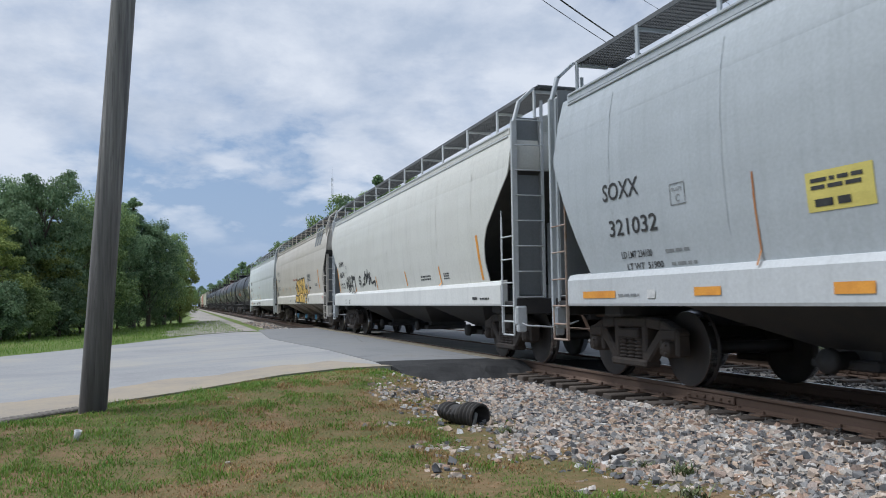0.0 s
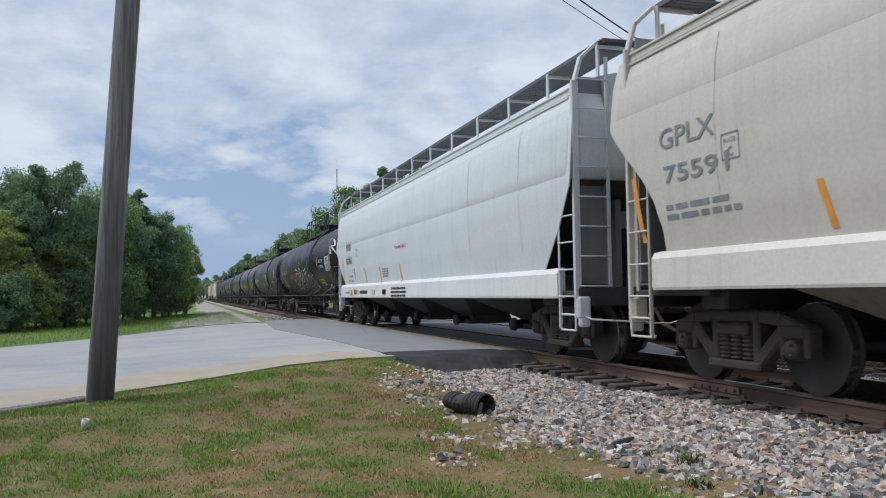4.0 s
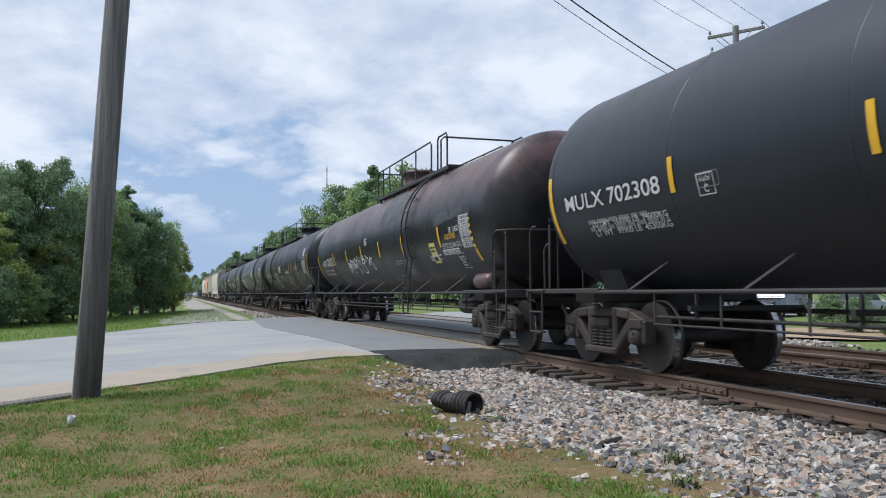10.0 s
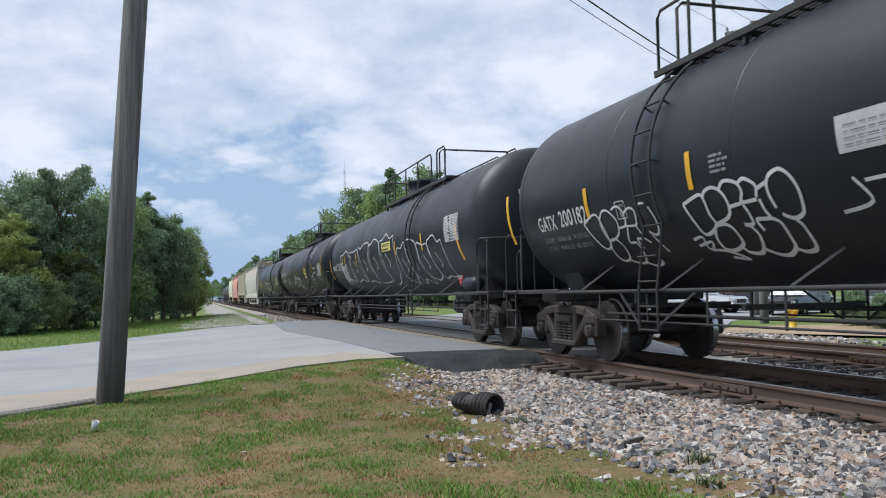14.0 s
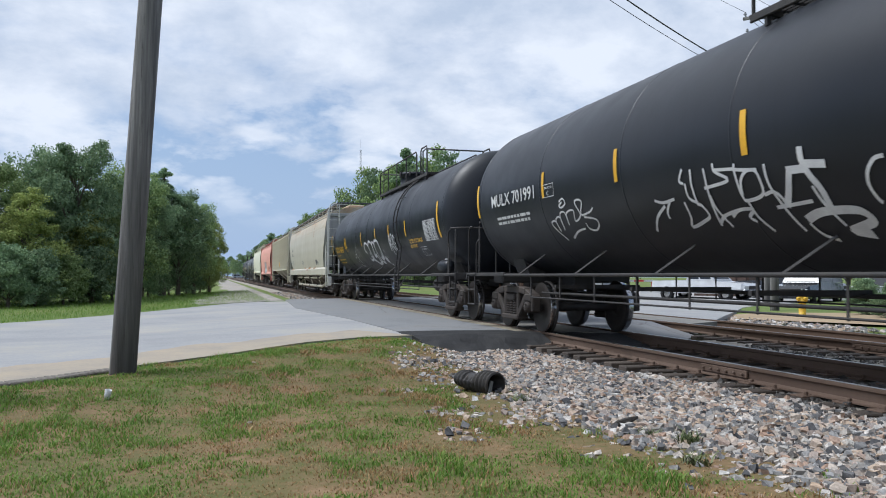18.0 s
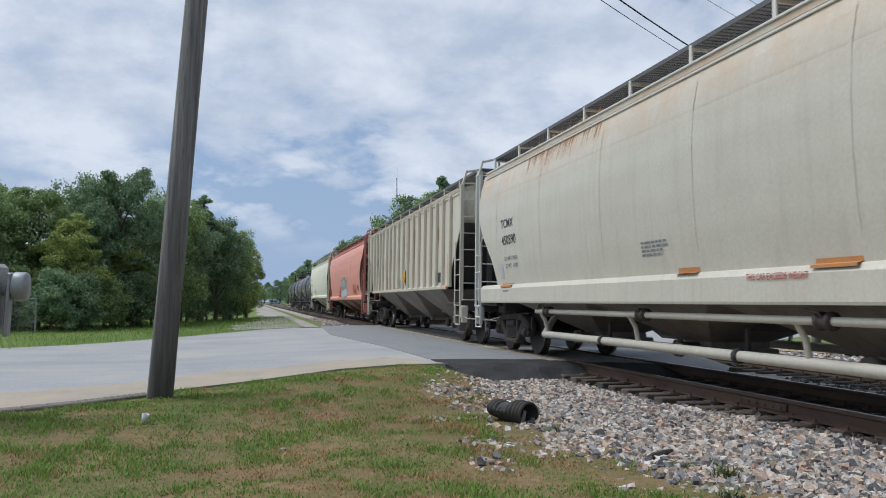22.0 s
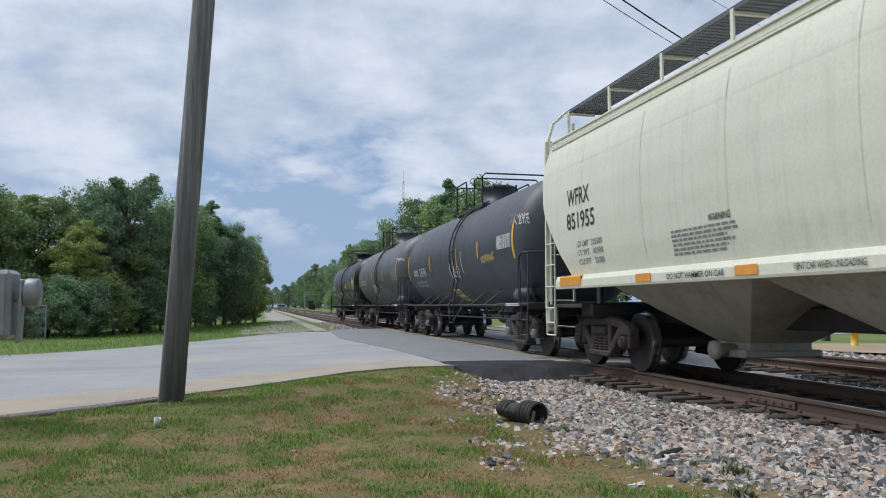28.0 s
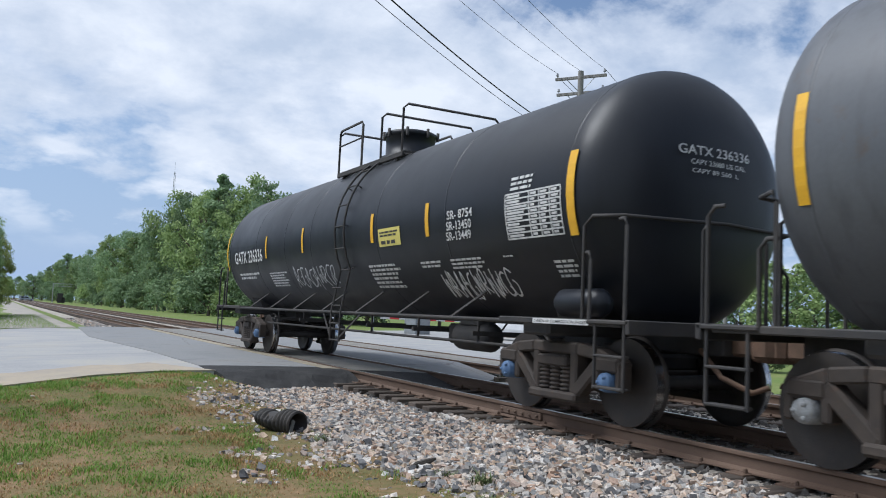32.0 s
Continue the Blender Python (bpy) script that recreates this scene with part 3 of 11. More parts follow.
def build_bed():
    gm = ground_mat("gravel_bed", [(0.30, (0.15, 0.135, 0.115)), (0.45, (0.30, 0.275, 0.24)), (0.55, (0.40, 0.36, 0.31)), (0.7, (0.27, 0.22, 0.165))], 1.1, 34.0, bump=0.9, dist=0.03)
    xs = [1.6 + 0.35 * i for i in range(41)]
    ys = [-60, -30, -15] + [-8 + 0.5 * i for i in range(45)] + [14.6]
    ys2 = [36.5, 38, 40, 44, 50, 60, 75, 95, 120, 160, 220, 300, 450, 900]
    for name, yy, lab in (("ballast", ys, "grey crushed stone ballast bed"), ("far_ballast", ys2, "distant grey ballast bed")):
        s = Shape()
        n = len(xs)
        s.add([(x, y, bed_z(x, y) - (0.3 if y == 14.6 else 0)) for y in yy for x in xs], [(j * n + i, j * n + i + 1, (j + 1) * n + i + 1, (j + 1) * n + i) for j in range(len(yy) - 1) for i in range(n - 1)], True)
        tagged(part(name, s, gm), label=lab, category="ballast", kind="structure")


def build_shoulder():
    gm = ground_mat("gravel_verge", [(0.30, (0.17, 0.155, 0.135)), (0.45, (0.29, 0.27, 0.245)), (0.58, (0.36, 0.33, 0.29)), (0.7, (0.21, 0.20, 0.12))], 0.5, 14.0, bump=0.9, dist=0.03)
    s = Shape()
    ys = [35.2 + 0.6 * i for i in range(40)] + [60 + 4 * i for i in range(40)]
    n, vs = 14, []
    for y in ys:
        a = -1.0 + 1.6 * ease(36, 60, y) + 0.9 * noise.noise((0.3, y * 0.35, 4)) + 0.5 * noise.noise((2.3, y * 1.3, 4))
        vs += [(a + (2.9 - a) * i / n, y, ground_z(a + (2.9 - a) * i / n, y) + (0.02 if i else -0.02)) for i in range(n + 1)]
    k = n + 1
    s.add(vs, [(j * k + i, j * k + i + 1, (j + 1) * k + i + 1, (j + 1) * k + i) for j in range(len(ys) - 1) for i in range(n)], True)
    tagged(part("gravel_verge", s, gm), label="grey tan gravel spreading beside the far track", category="gravel", kind="structure")


build_ground()
build_shoulder()
build_bed()
build_road()
build_tracks()

# ---- the train ----
# coupling points along the train at 0 s, from the first car shown to the last
COUPLINGS = [-6.9, 11.76, 30.33, 49.1, 69.5, 90.3, 110.4, 131.3, 151.5, 171.7, 192.84, 213.5, 234.5, 252.66, 271.0, 288.72, 303.74, 318.5, 335.3]
CAR_ROWS = []          # (car, its middle at 0 s)


def blend(pts, z):
    """Straight-line lookup in (z, value) pairs."""
    for (a, va), (b, vb) in zip(pts, pts[1:]):
        if z <= b:
            f = max(0.0, (z - a) / (b - a))
            return va + (vb - va) * f
    return pts[-1][1]


steel = mat("cast_steel", (0.034, 0.027, 0.023), (0.064, 0.050, 0.041), rough=0.75, scale=5, fine=80, bump=0.4, col3=(0.083, 0.049, 0.032))
wheel_m = mat("wheel_steel", (0.028, 0.024, 0.022), (0.050, 0.041, 0.036), rough=0.6, scale=6, fine=70, bump=0.25, col3=(0.065, 0.042, 0.032))
tread_m = mat("wheel_tread", (0.55, 0.55, 0.56), (0.4, 0.4, 0.41), rough=0.22, metal=1.0, scale=5, fine=90, bump=0.05)
under_m = mat("underframe_black", (0.022, 0.022, 0.024), (0.05, 0.045, 0.042), rough=0.75, scale=3, fine=50, bump=0.3)
coupler_m = mat("coupler_rust", (0.09, 0.055, 0.035), (0.15, 0.09, 0.06), rough=0.85, scale=8, fine=80, bump=0.5)
notice_m = mat("notice_yellow", (0.70, 0.60, 0.16), (0.62, 0.53, 0.14), rough=0.5, scale=5, fine=60, bump=0.05)
yellow_m = mat("reflective_yellow", (0.80, 0.46, 0.02), (0.70, 0.38, 0.02), rough=0.45, scale=5, fine=60, bump=0.05)
orange_m = mat("reflective_orange", (0.80, 0.36, 0.05), (0.68, 0.28, 0.04), rough=0.5, scale=5, fine=60, bump=0.05)
white_m = mat("stencil_white", (0.72, 0.72, 0.70), (0.5, 0.5, 0.5), rough=0.6, scale=9, fine=80, bump=0.05)
dim_m = mat("stencil_dim", (0.30, 0.30, 0.31), (0.2, 0.2, 0.21), rough=0.6, scale=9, fine=80, bump=0.05)
black_m = mat("stencil_black", (0.02, 0.02, 0.022), (0.05, 0.05, 0.05), rough=0.6, scale=9, fine=80, bump=0.05)
grey_m = mat("stencil_grey", (0.16, 0.17, 0.18), (0.26, 0.27, 0.27), rough=0.6, scale=9, fine=80, bump=0.05)
red_m = mat("placard_red", (0.62, 0.03, 0.04), (0.5, 0.03, 0.035), rough=0.5, scale=9, fine=80, bump=0.05)
rust_m = mat("rust_stain", (0.36, 0.14, 0.045), (0.46, 0.24, 0.11), rough=0.9, scale=6, fine=50, bump=0.2)
blue_m = mat("bearing_blue", (0.06, 0.13, 0.27), (0.12, 0.2, 0.34), rough=0.6, scale=20, fine=90, bump=0.1)
blue_cap_m = mat("cap_light_blue", (0.20, 0.48, 0.72), (0.16, 0.40, 0.62), rough=0.5, scale=9, fine=60, bump=0.05)
pale_m = mat("bearing_grey", (0.34, 0.36, 0.37), (0.2, 0.2, 0.2), rough=0.6, scale=20, fine=90, bump=0.1)
spray = {"white": mat("spray_white", (0.75, 0.76, 0.76), (0.6, 0.6, 0.62), rough=0.5, scale=4, fine=60, bump=0.02),
         "black": black_m, "orange": mat("spray_orange", (0.8, 0.16, 0.03), (0.7, 0.12, 0.02), rough=0.5, scale=4, fine=60, bump=0.02),
         "yellow": mat("spray_yellow", (0.78, 0.52, 0.16), (0.7, 0.45, 0.12), rough=0.6, scale=4, fine=60, bump=0.02),
         "dim": dim_m, "red": mat("spray_red", (0.42, 0.06, 0.05), (0.36, 0.05, 0.05), rough=0.6, scale=4, fine=60, bump=0.02),
         "pink": mat("spray_pink", (0.75, 0.40, 0.32), (0.7, 0.35, 0.28), rough=0.6, scale=4, fine=60, bump=0.02)}

WB = 1.80            # axle spacing of a truck
WR = 0.455           # wheel radius


def truck_meshes():
    """Meshes of one two-axle truck, shared by all cars."""
    out = {}
    s = Shape()
    prof = [(0.06, -0.06), (0.30, -0.05), (0.36, -0.066), (WR - 0.045, -0.0665), (WR - 0.006, -0.066), (WR, -0.05), (WR + 0.004, 0.03), (WR + 0.026, 0.05), (WR + 0.022, 0.072), (0.385, 0.07), (0.36, 0.045), (0.16, 0.03), (0.13, 0.075), (0.06, 0.075)]
    s.lathe(prof[:5], (0, 0, 0), "x", 40)
    s.now = 1
    s.lathe(prof[4:7], (0, 0, 0), "x", 40)
    s.now = 0
    s.lathe(prof[6:], (0, 0, 0), "x", 40)
    out["wheel"] = s.mesh("wheel", [wheel_m, tread_m])
    out["axle"] = Shape().lathe([(0.07, -1.0), (0.07, -0.75), (0.085, -0.7), (0.075, 0), (0.085, 0.7), (0.07, 0.75), (0.07, 1.0)], (0, 0, 0), "x", 12).mesh("axle", wheel_m)
    # side frame: arched top member, sloping tension member, columns and pedestals
    s = Shape()
    h = WB / 2
    top = [(-h - 0.20, 0.60), (-h + 0.18, 0.735), (-0.40, 0.765), (0.40, 0.765), (h - 0.18, 0.735), (h + 0.20, 0.60)]
    for (a, za), (b, zb) in zip(top, top[1:]):
        s.bar((0, a, za), (0, b, zb), 0.13, 0.17, 0.02)
    for sg in (-1, 1):
        s.bar((0, sg * (h - 0.14), 0.66), (0, sg * 0.33, 0.27), 0.15, 0.17, 0.025)
        s.bar((0, sg * 0.34, 0.74), (0, sg * 0.34, 0.26), 0.12, 0.16, 0.02)
        s.box((0, sg * h, 0.625), (0.2, 0.36, 0.16), 0.03)
        s.box((0, sg * (h + 0.165), 0.50), (0.17, 0.09, 0.26), 0.02)
        s.box((0, sg * (h - 0.165), 0.50), (0.17, 0.09, 0.26), 0.02)
    s.box((0, 0, 0.245), (0.24, 0.86, 0.10), 0.03)
    s.box((-0.02, 0, 0.80), (0.12, 0.7, 0.05), 0.015)
    out["side_frame"] = s.mesh("side_frame", steel)
    prof = []
    for i in range(6):
        z = 0.30 + i * 0.046
        prof += [(0.062, z), (0.086, z + 0.012), (0.086, z + 0.026), (0.062, z + 0.038)]
    out["spring"] = Shape().lathe(prof, (0, 0, 0), "z", 12).mesh("spring", steel)
    out["bolster_end"] = Shape().box((0, 0, 0.62), (0.24, 0.52, 0.12), 0.02).mesh("bolster_end", steel)
    out["bolster"] = Shape().box((0, 0, 0.62), (2.1, 0.42, 0.2), 0.04).box((0, 0, 0.76), (0.5, 0.4, 0.14), 0.03).box((0.62, 0, 0.77), (0.14, 0.22, 0.1), 0.02).box((-0.62, 0, 0.77), (0.14, 0.22, 0.1), 0.02).mesh("bolster", steel)
    s = Shape().lathe([(0.0, -0.13), (0.05, -0.13), (0.06, -0.115), (0.09, -0.11), (0.098, -0.09), (0.105, -0.03), (0.11, 0.12)], (0, 0, 0), "x", 16)
    for i in range(3):
        a = i * 2 * math.pi / 3
        s.lathe([(0.0, -0.135), (0.02, -0.135), (0.02, -0.11)], (0, 0.06 * math.cos(a), 0.06 * math.sin(a)), "x", 6)
    for nm, mm in (("rust", steel), ("blue", blue_m), ("grey", pale_m)):
        out["bearing_" + nm] = s.mesh("bearing_cap", mm)
    s = Shape()
    s.box((0, 0, 0.48), (1.5, 0.09, 0.14), 0.02)
    for sx in (-1, 1):
        s.box((sx * 0.7525, 0.035, 0.46), (0.09, 0.05, 0.3), 0.015)
    out["brake_beam"] = s.mesh("brake_beam", steel)
    return out


TRUCK = truck_meshes()


def add_truck(car, y, caps):
    tr = part("truck", TRUCK["bolster"], None, car, "two-axle cast steel truck", at=(0, y, 0))
    for sg in (-1, 1):
        part("axle", TRUCK["axle"], None, tr, at=(0, sg * WB / 2, WR))
        part("brake_beam", TRUCK["brake_beam"], None, tr, at=pose(0, sg * (WB / 2 - 0.52), 0, 0, 0, 0 if sg > 0 else 180))
    for sx in (-1, 1):
        turn = 0 if sx < 0 else 180
        part("side_frame", TRUCK["side_frame"], None, tr, at=pose(sx * 1.0, 0, 0, 0, 0, turn))
        part("bolster_end", TRUCK["bolster_end"], None, tr, at=pose(sx * 1.0, 0, 0, 0, 0, turn))
        for dy in (-0.19, 0.0, 0.19):
            part("spring", TRUCK["spring"], None, tr, at=(sx * 1.02, dy, 0))
        for sg in (-1, 1):
            part("wheel", TRUCK["wheel"], None, tr, at=pose(sx * 0.7525, sg * WB / 2, WR, 0, 0, turn))
            part("bearing_cap", TRUCK["bearing_" + caps], None, tr, at=pose(sx * 1.02, sg * WB / 2, WR, 0, 0, turn))


COUPLER = Shape().box((0, -0.42, 0), (0.16, 0.6, 0.2), 0.03).box((0.03, 0.02, 0), (0.30, 0.26, 0.28), 0.06).box((-0.11, 0.15, 0), (0.1, 0.14, 0.26), 0.03)
COUPLER.tube([(0.35, -0.55, -0.05), (0.38, -0.25, -0.3), (0.3, 0.05, -0.42), (0.2, 0.16, -0.36)], 0.028, 6)
COUPLER_ME = COUPLER.mesh("coupler", coupler_m)


def ladder(ys, z0, z1, x, step=0.36, rr=0.014, post=(0.035, 0.06), rungs_out=0.0):
    """A side ladder in the plane x: two uprights at ys and rungs between."""
    s = Shape()
    for y in ys:
        s.box((x, y, (z0 + z1) / 2), (post[0], post[1], z1 - z0), 0.006)
    z = z0 + 0.12
    while z < z1 - 0.05:
        s.tube([(x - rungs_out, ys[0], z), (x - rungs_out, ys[1], z)], rr, 5)
        z += step
    return s


def end_ladder(xs, z0, z1, y, step=0.36, rr=0.014, post=(0.06, 0.035)):
    s = Shape()
    for x in xs:
        s.box((x, y, (z0 + z1) / 2), (post[0], post[1], z1 - z0), 0.006)
    z = z0 + 0.12
    while z < z1 - 0.05:
        s.tube([(xs[0], y, z), (xs[1], y, z)], rr, 5)
        z += step
    return s


class Decals:
    """Markings laid on a car's side; side(z) gives the half width at height z. The left end of writing is at larger y."""

    def __init__(self, car, side, lift=0.009):
        self.car, self.side, self.lift = car, side, lift

    def pt(self, y, z, up=0.0):
        return (-(self.side(z) + self.lift + up), y, z)

    def text(self, s, y, z, h, m, label="", bold=0.012, width=0.0, name="lettering", up=0.002):
        vs, fs = letters(s, h, bold)
        squeeze = width / max(v[0] for v in vs) if width else 1.0
        sh = Shape().add([self.pt(y - u * squeeze, z + w, up) for u, w in vs], fs)
        part(name, sh, m, self.car, label)

    def patch(self, y, z, w, h, m, name="marking", label="", lean=0.0, up=0.0, n=6):
        """A rectangle whose lower left corner is (y, z)."""
        sh = Shape()
        vs = []
        for i in range(n + 1):
            zz = z + h * i / n
            vs += [self.pt(y + lean * i / n, zz, up), self.pt(y - w + lean * i / n, zz, up)]
        sh.add(vs, [(2 * i, 2 * i + 1, 2 * i + 3, 2 * i + 2) for i in range(n)])
        part(name, sh, m, self.car, label)

    def bars(self, y, z, w, h, rows, m, seed=1, label="lines of small lettering"):
        """Unreadable small print as rows of short bars, z is the foot."""
        r = random.Random(seed)
        sh = Shape()
        dz = h / rows
        for i in range(rows):
            u = 0.0
            lim = w * r.uniform(0.72, 1.0)
            z0 = z + i * dz
            while u < lim:
                d = min(lim - u, dz * r.uniform(0.9, 3.2))
                if d < dz * 0.3:
                    break
                sh.add([self.pt(y - u, z0), self.pt(y - u - d, z0), self.pt(y - u - d, z0 + dz * 0.55), self.pt(y - u, z0 + dz * 0.55)], [(0, 1, 2, 3)])
                u += d + dz * 0.45
        part("small_print", sh, m, self.car, label)

    def table(self, y, z, w, h, rows, cols, m):
        """A ruled test-date table with print in its cells."""
        sh = Shape()
        t = h * 0.018
        def rect(u0, u1, z0, z1):
            sh.add([self.pt(y - u0, z0), self.pt(y - u1, z0), self.pt(y - u1, z1), self.pt(y - u0, z1)], [(0, 1, 2, 3)])
        for i in range(rows + 1):
            rect(0, w, z + h * i / rows - t, z + h * i / rows + t)
        for u in [0] + [w * (0.45 + 0.55 * j / cols) for j in range(cols + 1)]:
            for i in range(rows):
                rect(u - t, u + t, z + h * i / rows, z + h * (i + 1) / rows)
        r = random.Random(7)
        for i in range(rows):
            zz = z + h * (i + 0.3) / rows
            rect(w * 0.03, w * r.uniform(0.25, 0.42), zz, zz + h / rows * 0.42)
            for j in range(cols):
                u = w * (0.45 + 0.55 * (j + 0.15) / cols)
                rect(u, u + w * 0.55 / cols * r.uniform(0.4, 0.7), zz, zz + h / rows * 0.42)
        part("test_table", sh, m, self.car, "ruled table of small white print")

    def stroke(self, pts, width, m, name="graffiti", label="", up=0.002):
        """Painted line through (y, z) points, smoothed, as a ribbon on the side."""
        sh = Shape()
        self._ribbon(sh, pts, width, up)
        part(name, sh, m, self.car, label)

    def hollow(self, pts, width, line_m, fill_m):
        """A fat painted letter stroke: light outline round a dark core."""
        self.stroke(pts, width, line_m, label="outline of spray-painted letters", up=0.001)
        self.stroke(pts, width * 0.52, fill_m, "graffiti_core", up=0.005)

    def blotch(self, rows, m):
        """An irregular painted-over area: (y, lower z, upper z) at steps along the side, its edges ragged."""
        r = random.Random(len(rows))
        sh = Shape()
        vs, n, steps = [], 8, 6
        line = []
        for (y0, a0, b0), (y1, a1, b1) in zip(rows, rows[1:]):
            line += [(y0 + (y1 - y0) * j / steps, a0 + (a1 - a0) * j / steps + r.uniform(-0.02, 0.02), b0 + (b1 - b0) * j / steps + r.uniform(-0.02, 0.02)) for j in range(steps)]
        line.append(rows[-1])
        for y, a, b in line:
            vs += [self.pt(y, a + (b - a) * i / n, -0.004) for i in range(n + 1)]
        k = n + 1
        sh.add(vs, [(j * k + i, (j + 1) * k + i, (j + 1) * k + i + 1, j * k + i + 1) for j in range(len(line) - 1) for i in range(n)])
        part("paint_patch", sh, m, self.car, "ragged patch of overpaint")

    def fill(self, rings, m, line, width):
        """A painted shape inside rings of (y, z) points (the second ring is a hole), in thin level strips, with a dark outline."""
        sh, n = Shape(), 64
        zs = [z for r in rings for _, z in r]
        z0, dz = min(zs), (max(zs) - min(zs)) / n
        for i in range(n):
            zc = z0 + dz * (i + 0.5)
            cuts = []
            for r in rings:
                for (ya, za), (yb, zb) in zip(r, r[1:] + r[:1]):
                    if (za > zc) != (zb > zc):
                        cuts.append(ya + (yb - ya) * (zc - za) / (zb - za))
            cuts.sort()
            for a, b in zip(cuts[::2], cuts[1::2]):
                sh.add([self.pt(b, zc - dz / 2, 0.001), self.pt(a, zc - dz / 2, 0.001), self.pt(a, zc + dz / 2, 0.001), self.pt(b, zc + dz / 2, 0.001)], [(0, 1, 2, 3)])
        part("graffiti", sh, m, self.car, "spray-painted bubble letter")
        edge = Shape()
        for r in rings:
            self._ribbon(edge, r + r[:2], width, 0.005)
        part("graffiti_outline", edge, line, self.car, "dark outline of a painted letter")

    def _ribbon(self, sh, pts, width, up):
        P = [Vector((p[0], p[1])) for p in pts]
        line = []
        for i in range(len(P) - 1):
            p0, p1, p2, p3 = P[max(i - 1, 0)], P[i], P[i + 1], P[min(i + 2, len(P) - 1)]
            for j in range(5):
                t = j / 5
                line.append(0.5 * (2 * p1 + (p2 - p0) * t + (2 * p0 - 5 * p1 + 4 * p2 - p3) * t * t + (3 * p1 - p0 - 3 * p2 + p3) * t ** 3))
        line.append(P[-1])
        vs = []
        for i, p in enumerate(line):
            d = line[min(i + 1, len(line) - 1)] - line[max(i - 1, 0)]
            if d.length < 1e-6:
                d = Vector((1, 0))
            d.normalize()
            nn = Vector((-d.y, d.x)) * width / 2
            for q in (p + nn, p - nn):
                vs.append(self.pt(q.x, q.y, up))
        n = len(line)
        sh.add(vs, [(2 * i, 2 * i + 1, 2 * i + 3, 2 * i + 2) for i in range(n - 1)])

    def scrawl(self, y, z, w, h, count, width, m, seed, label="", lean=0.25):
        """Spray-painted loops and hooks of letter size, running from y to the right."""
        r = random.Random(seed)
        sh = Shape()
        cw = w / count
        for i in range(count):
            u0 = i * cw
            kind = r.randrange(4)
            def q(a, b):
                return (y - u0 - cw * (a + r.uniform(-0.15, 0.15)) + -lean * h * b * 0.3, z + h * (b + r.uniform(-0.14, 0.14)))
            if kind == 0:
                pts = [q(0.05, 0.1), q(0.15, 0.9), q(0.7, 1.0), q(0.75, 0.55), q(0.3, 0.45), q(0.9, 0.0)]
            elif kind == 1:
                pts = [q(0.85, 0.85), q(0.3, 0.95), q(0.1, 0.5), q(0.25, 0.08), q(0.75, 0.05), q(0.95, 0.4), q(0.6, 0.5)]
            elif kind == 2:
                pts = [q(0.1, 0.95), q(0.2, 0.1), q(0.5, 0.7), q(0.75, 0.05), q(0.95, 0.95)]
            else:
                pts = [q(0.1, 0.0), q(0.45, 1.0), q(0.6, 0.55), q(0.2, 0.4), q(0.7, 0.38), q(0.95, -0.1)]
            sh = Shape()
            self._ribbon(sh, pts, width, 0.002)
            part("graffiti", sh, m, self.car, label or "spray-painted scrawl")

    def bubble(self, y, z, w, h, count, fill, line, seed, width=0.05):
        """Filled bubble letters with an outline."""
        r = random.Random(seed)
        cw = w / count
        fills, lines = Shape(), Shape()
        for i in range(count):
            c = y - (i + 0.5) * cw
            n = 16
            ring = []
            hh = h * r.uniform(0.8, 1.05)
            for j in range(n):
                a = 2 * math.pi * j / n
                k = 1 + 0.14 * math.sin(3 * a + r.uniform(0, 6)) + r.uniform(-0.06, 0.06)
                ex = math.copysign(abs(math.cos(a)) ** 0.6, math.cos(a))
                ez = math.copysign(abs(math.sin(a)) ** 0.6, math.sin(a))
                ring.append((c + cw * 0.56 * k * ex, z + h / 2 + hh / 2 * k * ez))
            rows = 8
            zs = [p[1] for p in ring]
            if fill:
                o = [self.pt(p[0], p[1], 0.001) for p in ring]
                mid = self.pt(c, z + h / 2, 0.001)
                fills.add([mid] + o, [(0, j + 1, (j + 1) % n + 1) for j in range(n)])
            self._ribbon(lines, ring + ring[:2], width, 0.004)
            self._ribbon(lines, [(c + cw * 0.1, z + h * 0.62), (c - cw * 0.08, z + h * 0.4), (c + cw * 0.06, z + h * 0.3)], width, 0.004)
        if fill:
            part("graffiti", fills, fill, self.car, "spray-painted bubble letters")
        part("graffiti_outline", lines, line, self.car, "painted outline of bubble letters")

    def frame_box(self, y, z, w, h, m):
        """Outlined box with a letter in it."""
        t = min(w, h) * 0.05
        sh = Shape()
        for u0, u1, z0, z1 in ((0, w, 0, t), (0, w, h - t, h), (0, t, t, h - t), (w - t, w, t, h - t)):
            sh.add([self.pt(y - u0, z + z0), self.pt(y - u1, z + z0), self.pt(y - u1, z + z1), self.pt(y - u0, z + z1)], [(0, 1, 2, 3)])
        part("stencil_box", sh, m, self.car, "small outlined stencil box")
        self.text("C", y - w * 0.36, z + h * 0.14, h * 0.34, m)
        self.text("PLATE", y - w * 0.16, z + h * 0.64, h * 0.16, m, width=w * 0.68)

    def notice(self, y, z, w, h, m):
        """A yellow notice with dark lines of print."""
        self.patch(y, z, w, h, m, "notice", "yellow notice panel")
        save, self.lift = self.lift, self.lift + 0.004
        self.bars(y - w * 0.08, z + h * 0.55, w * 0.84, h * 0.36, 2, black_m, 5, "dark print on the notice")
        self.bars(y - w * 0.12, z + h * 0.12, w * 0.76, h * 0.34, 1, black_m, 9, "dark print on the notice")
        self.lift = save

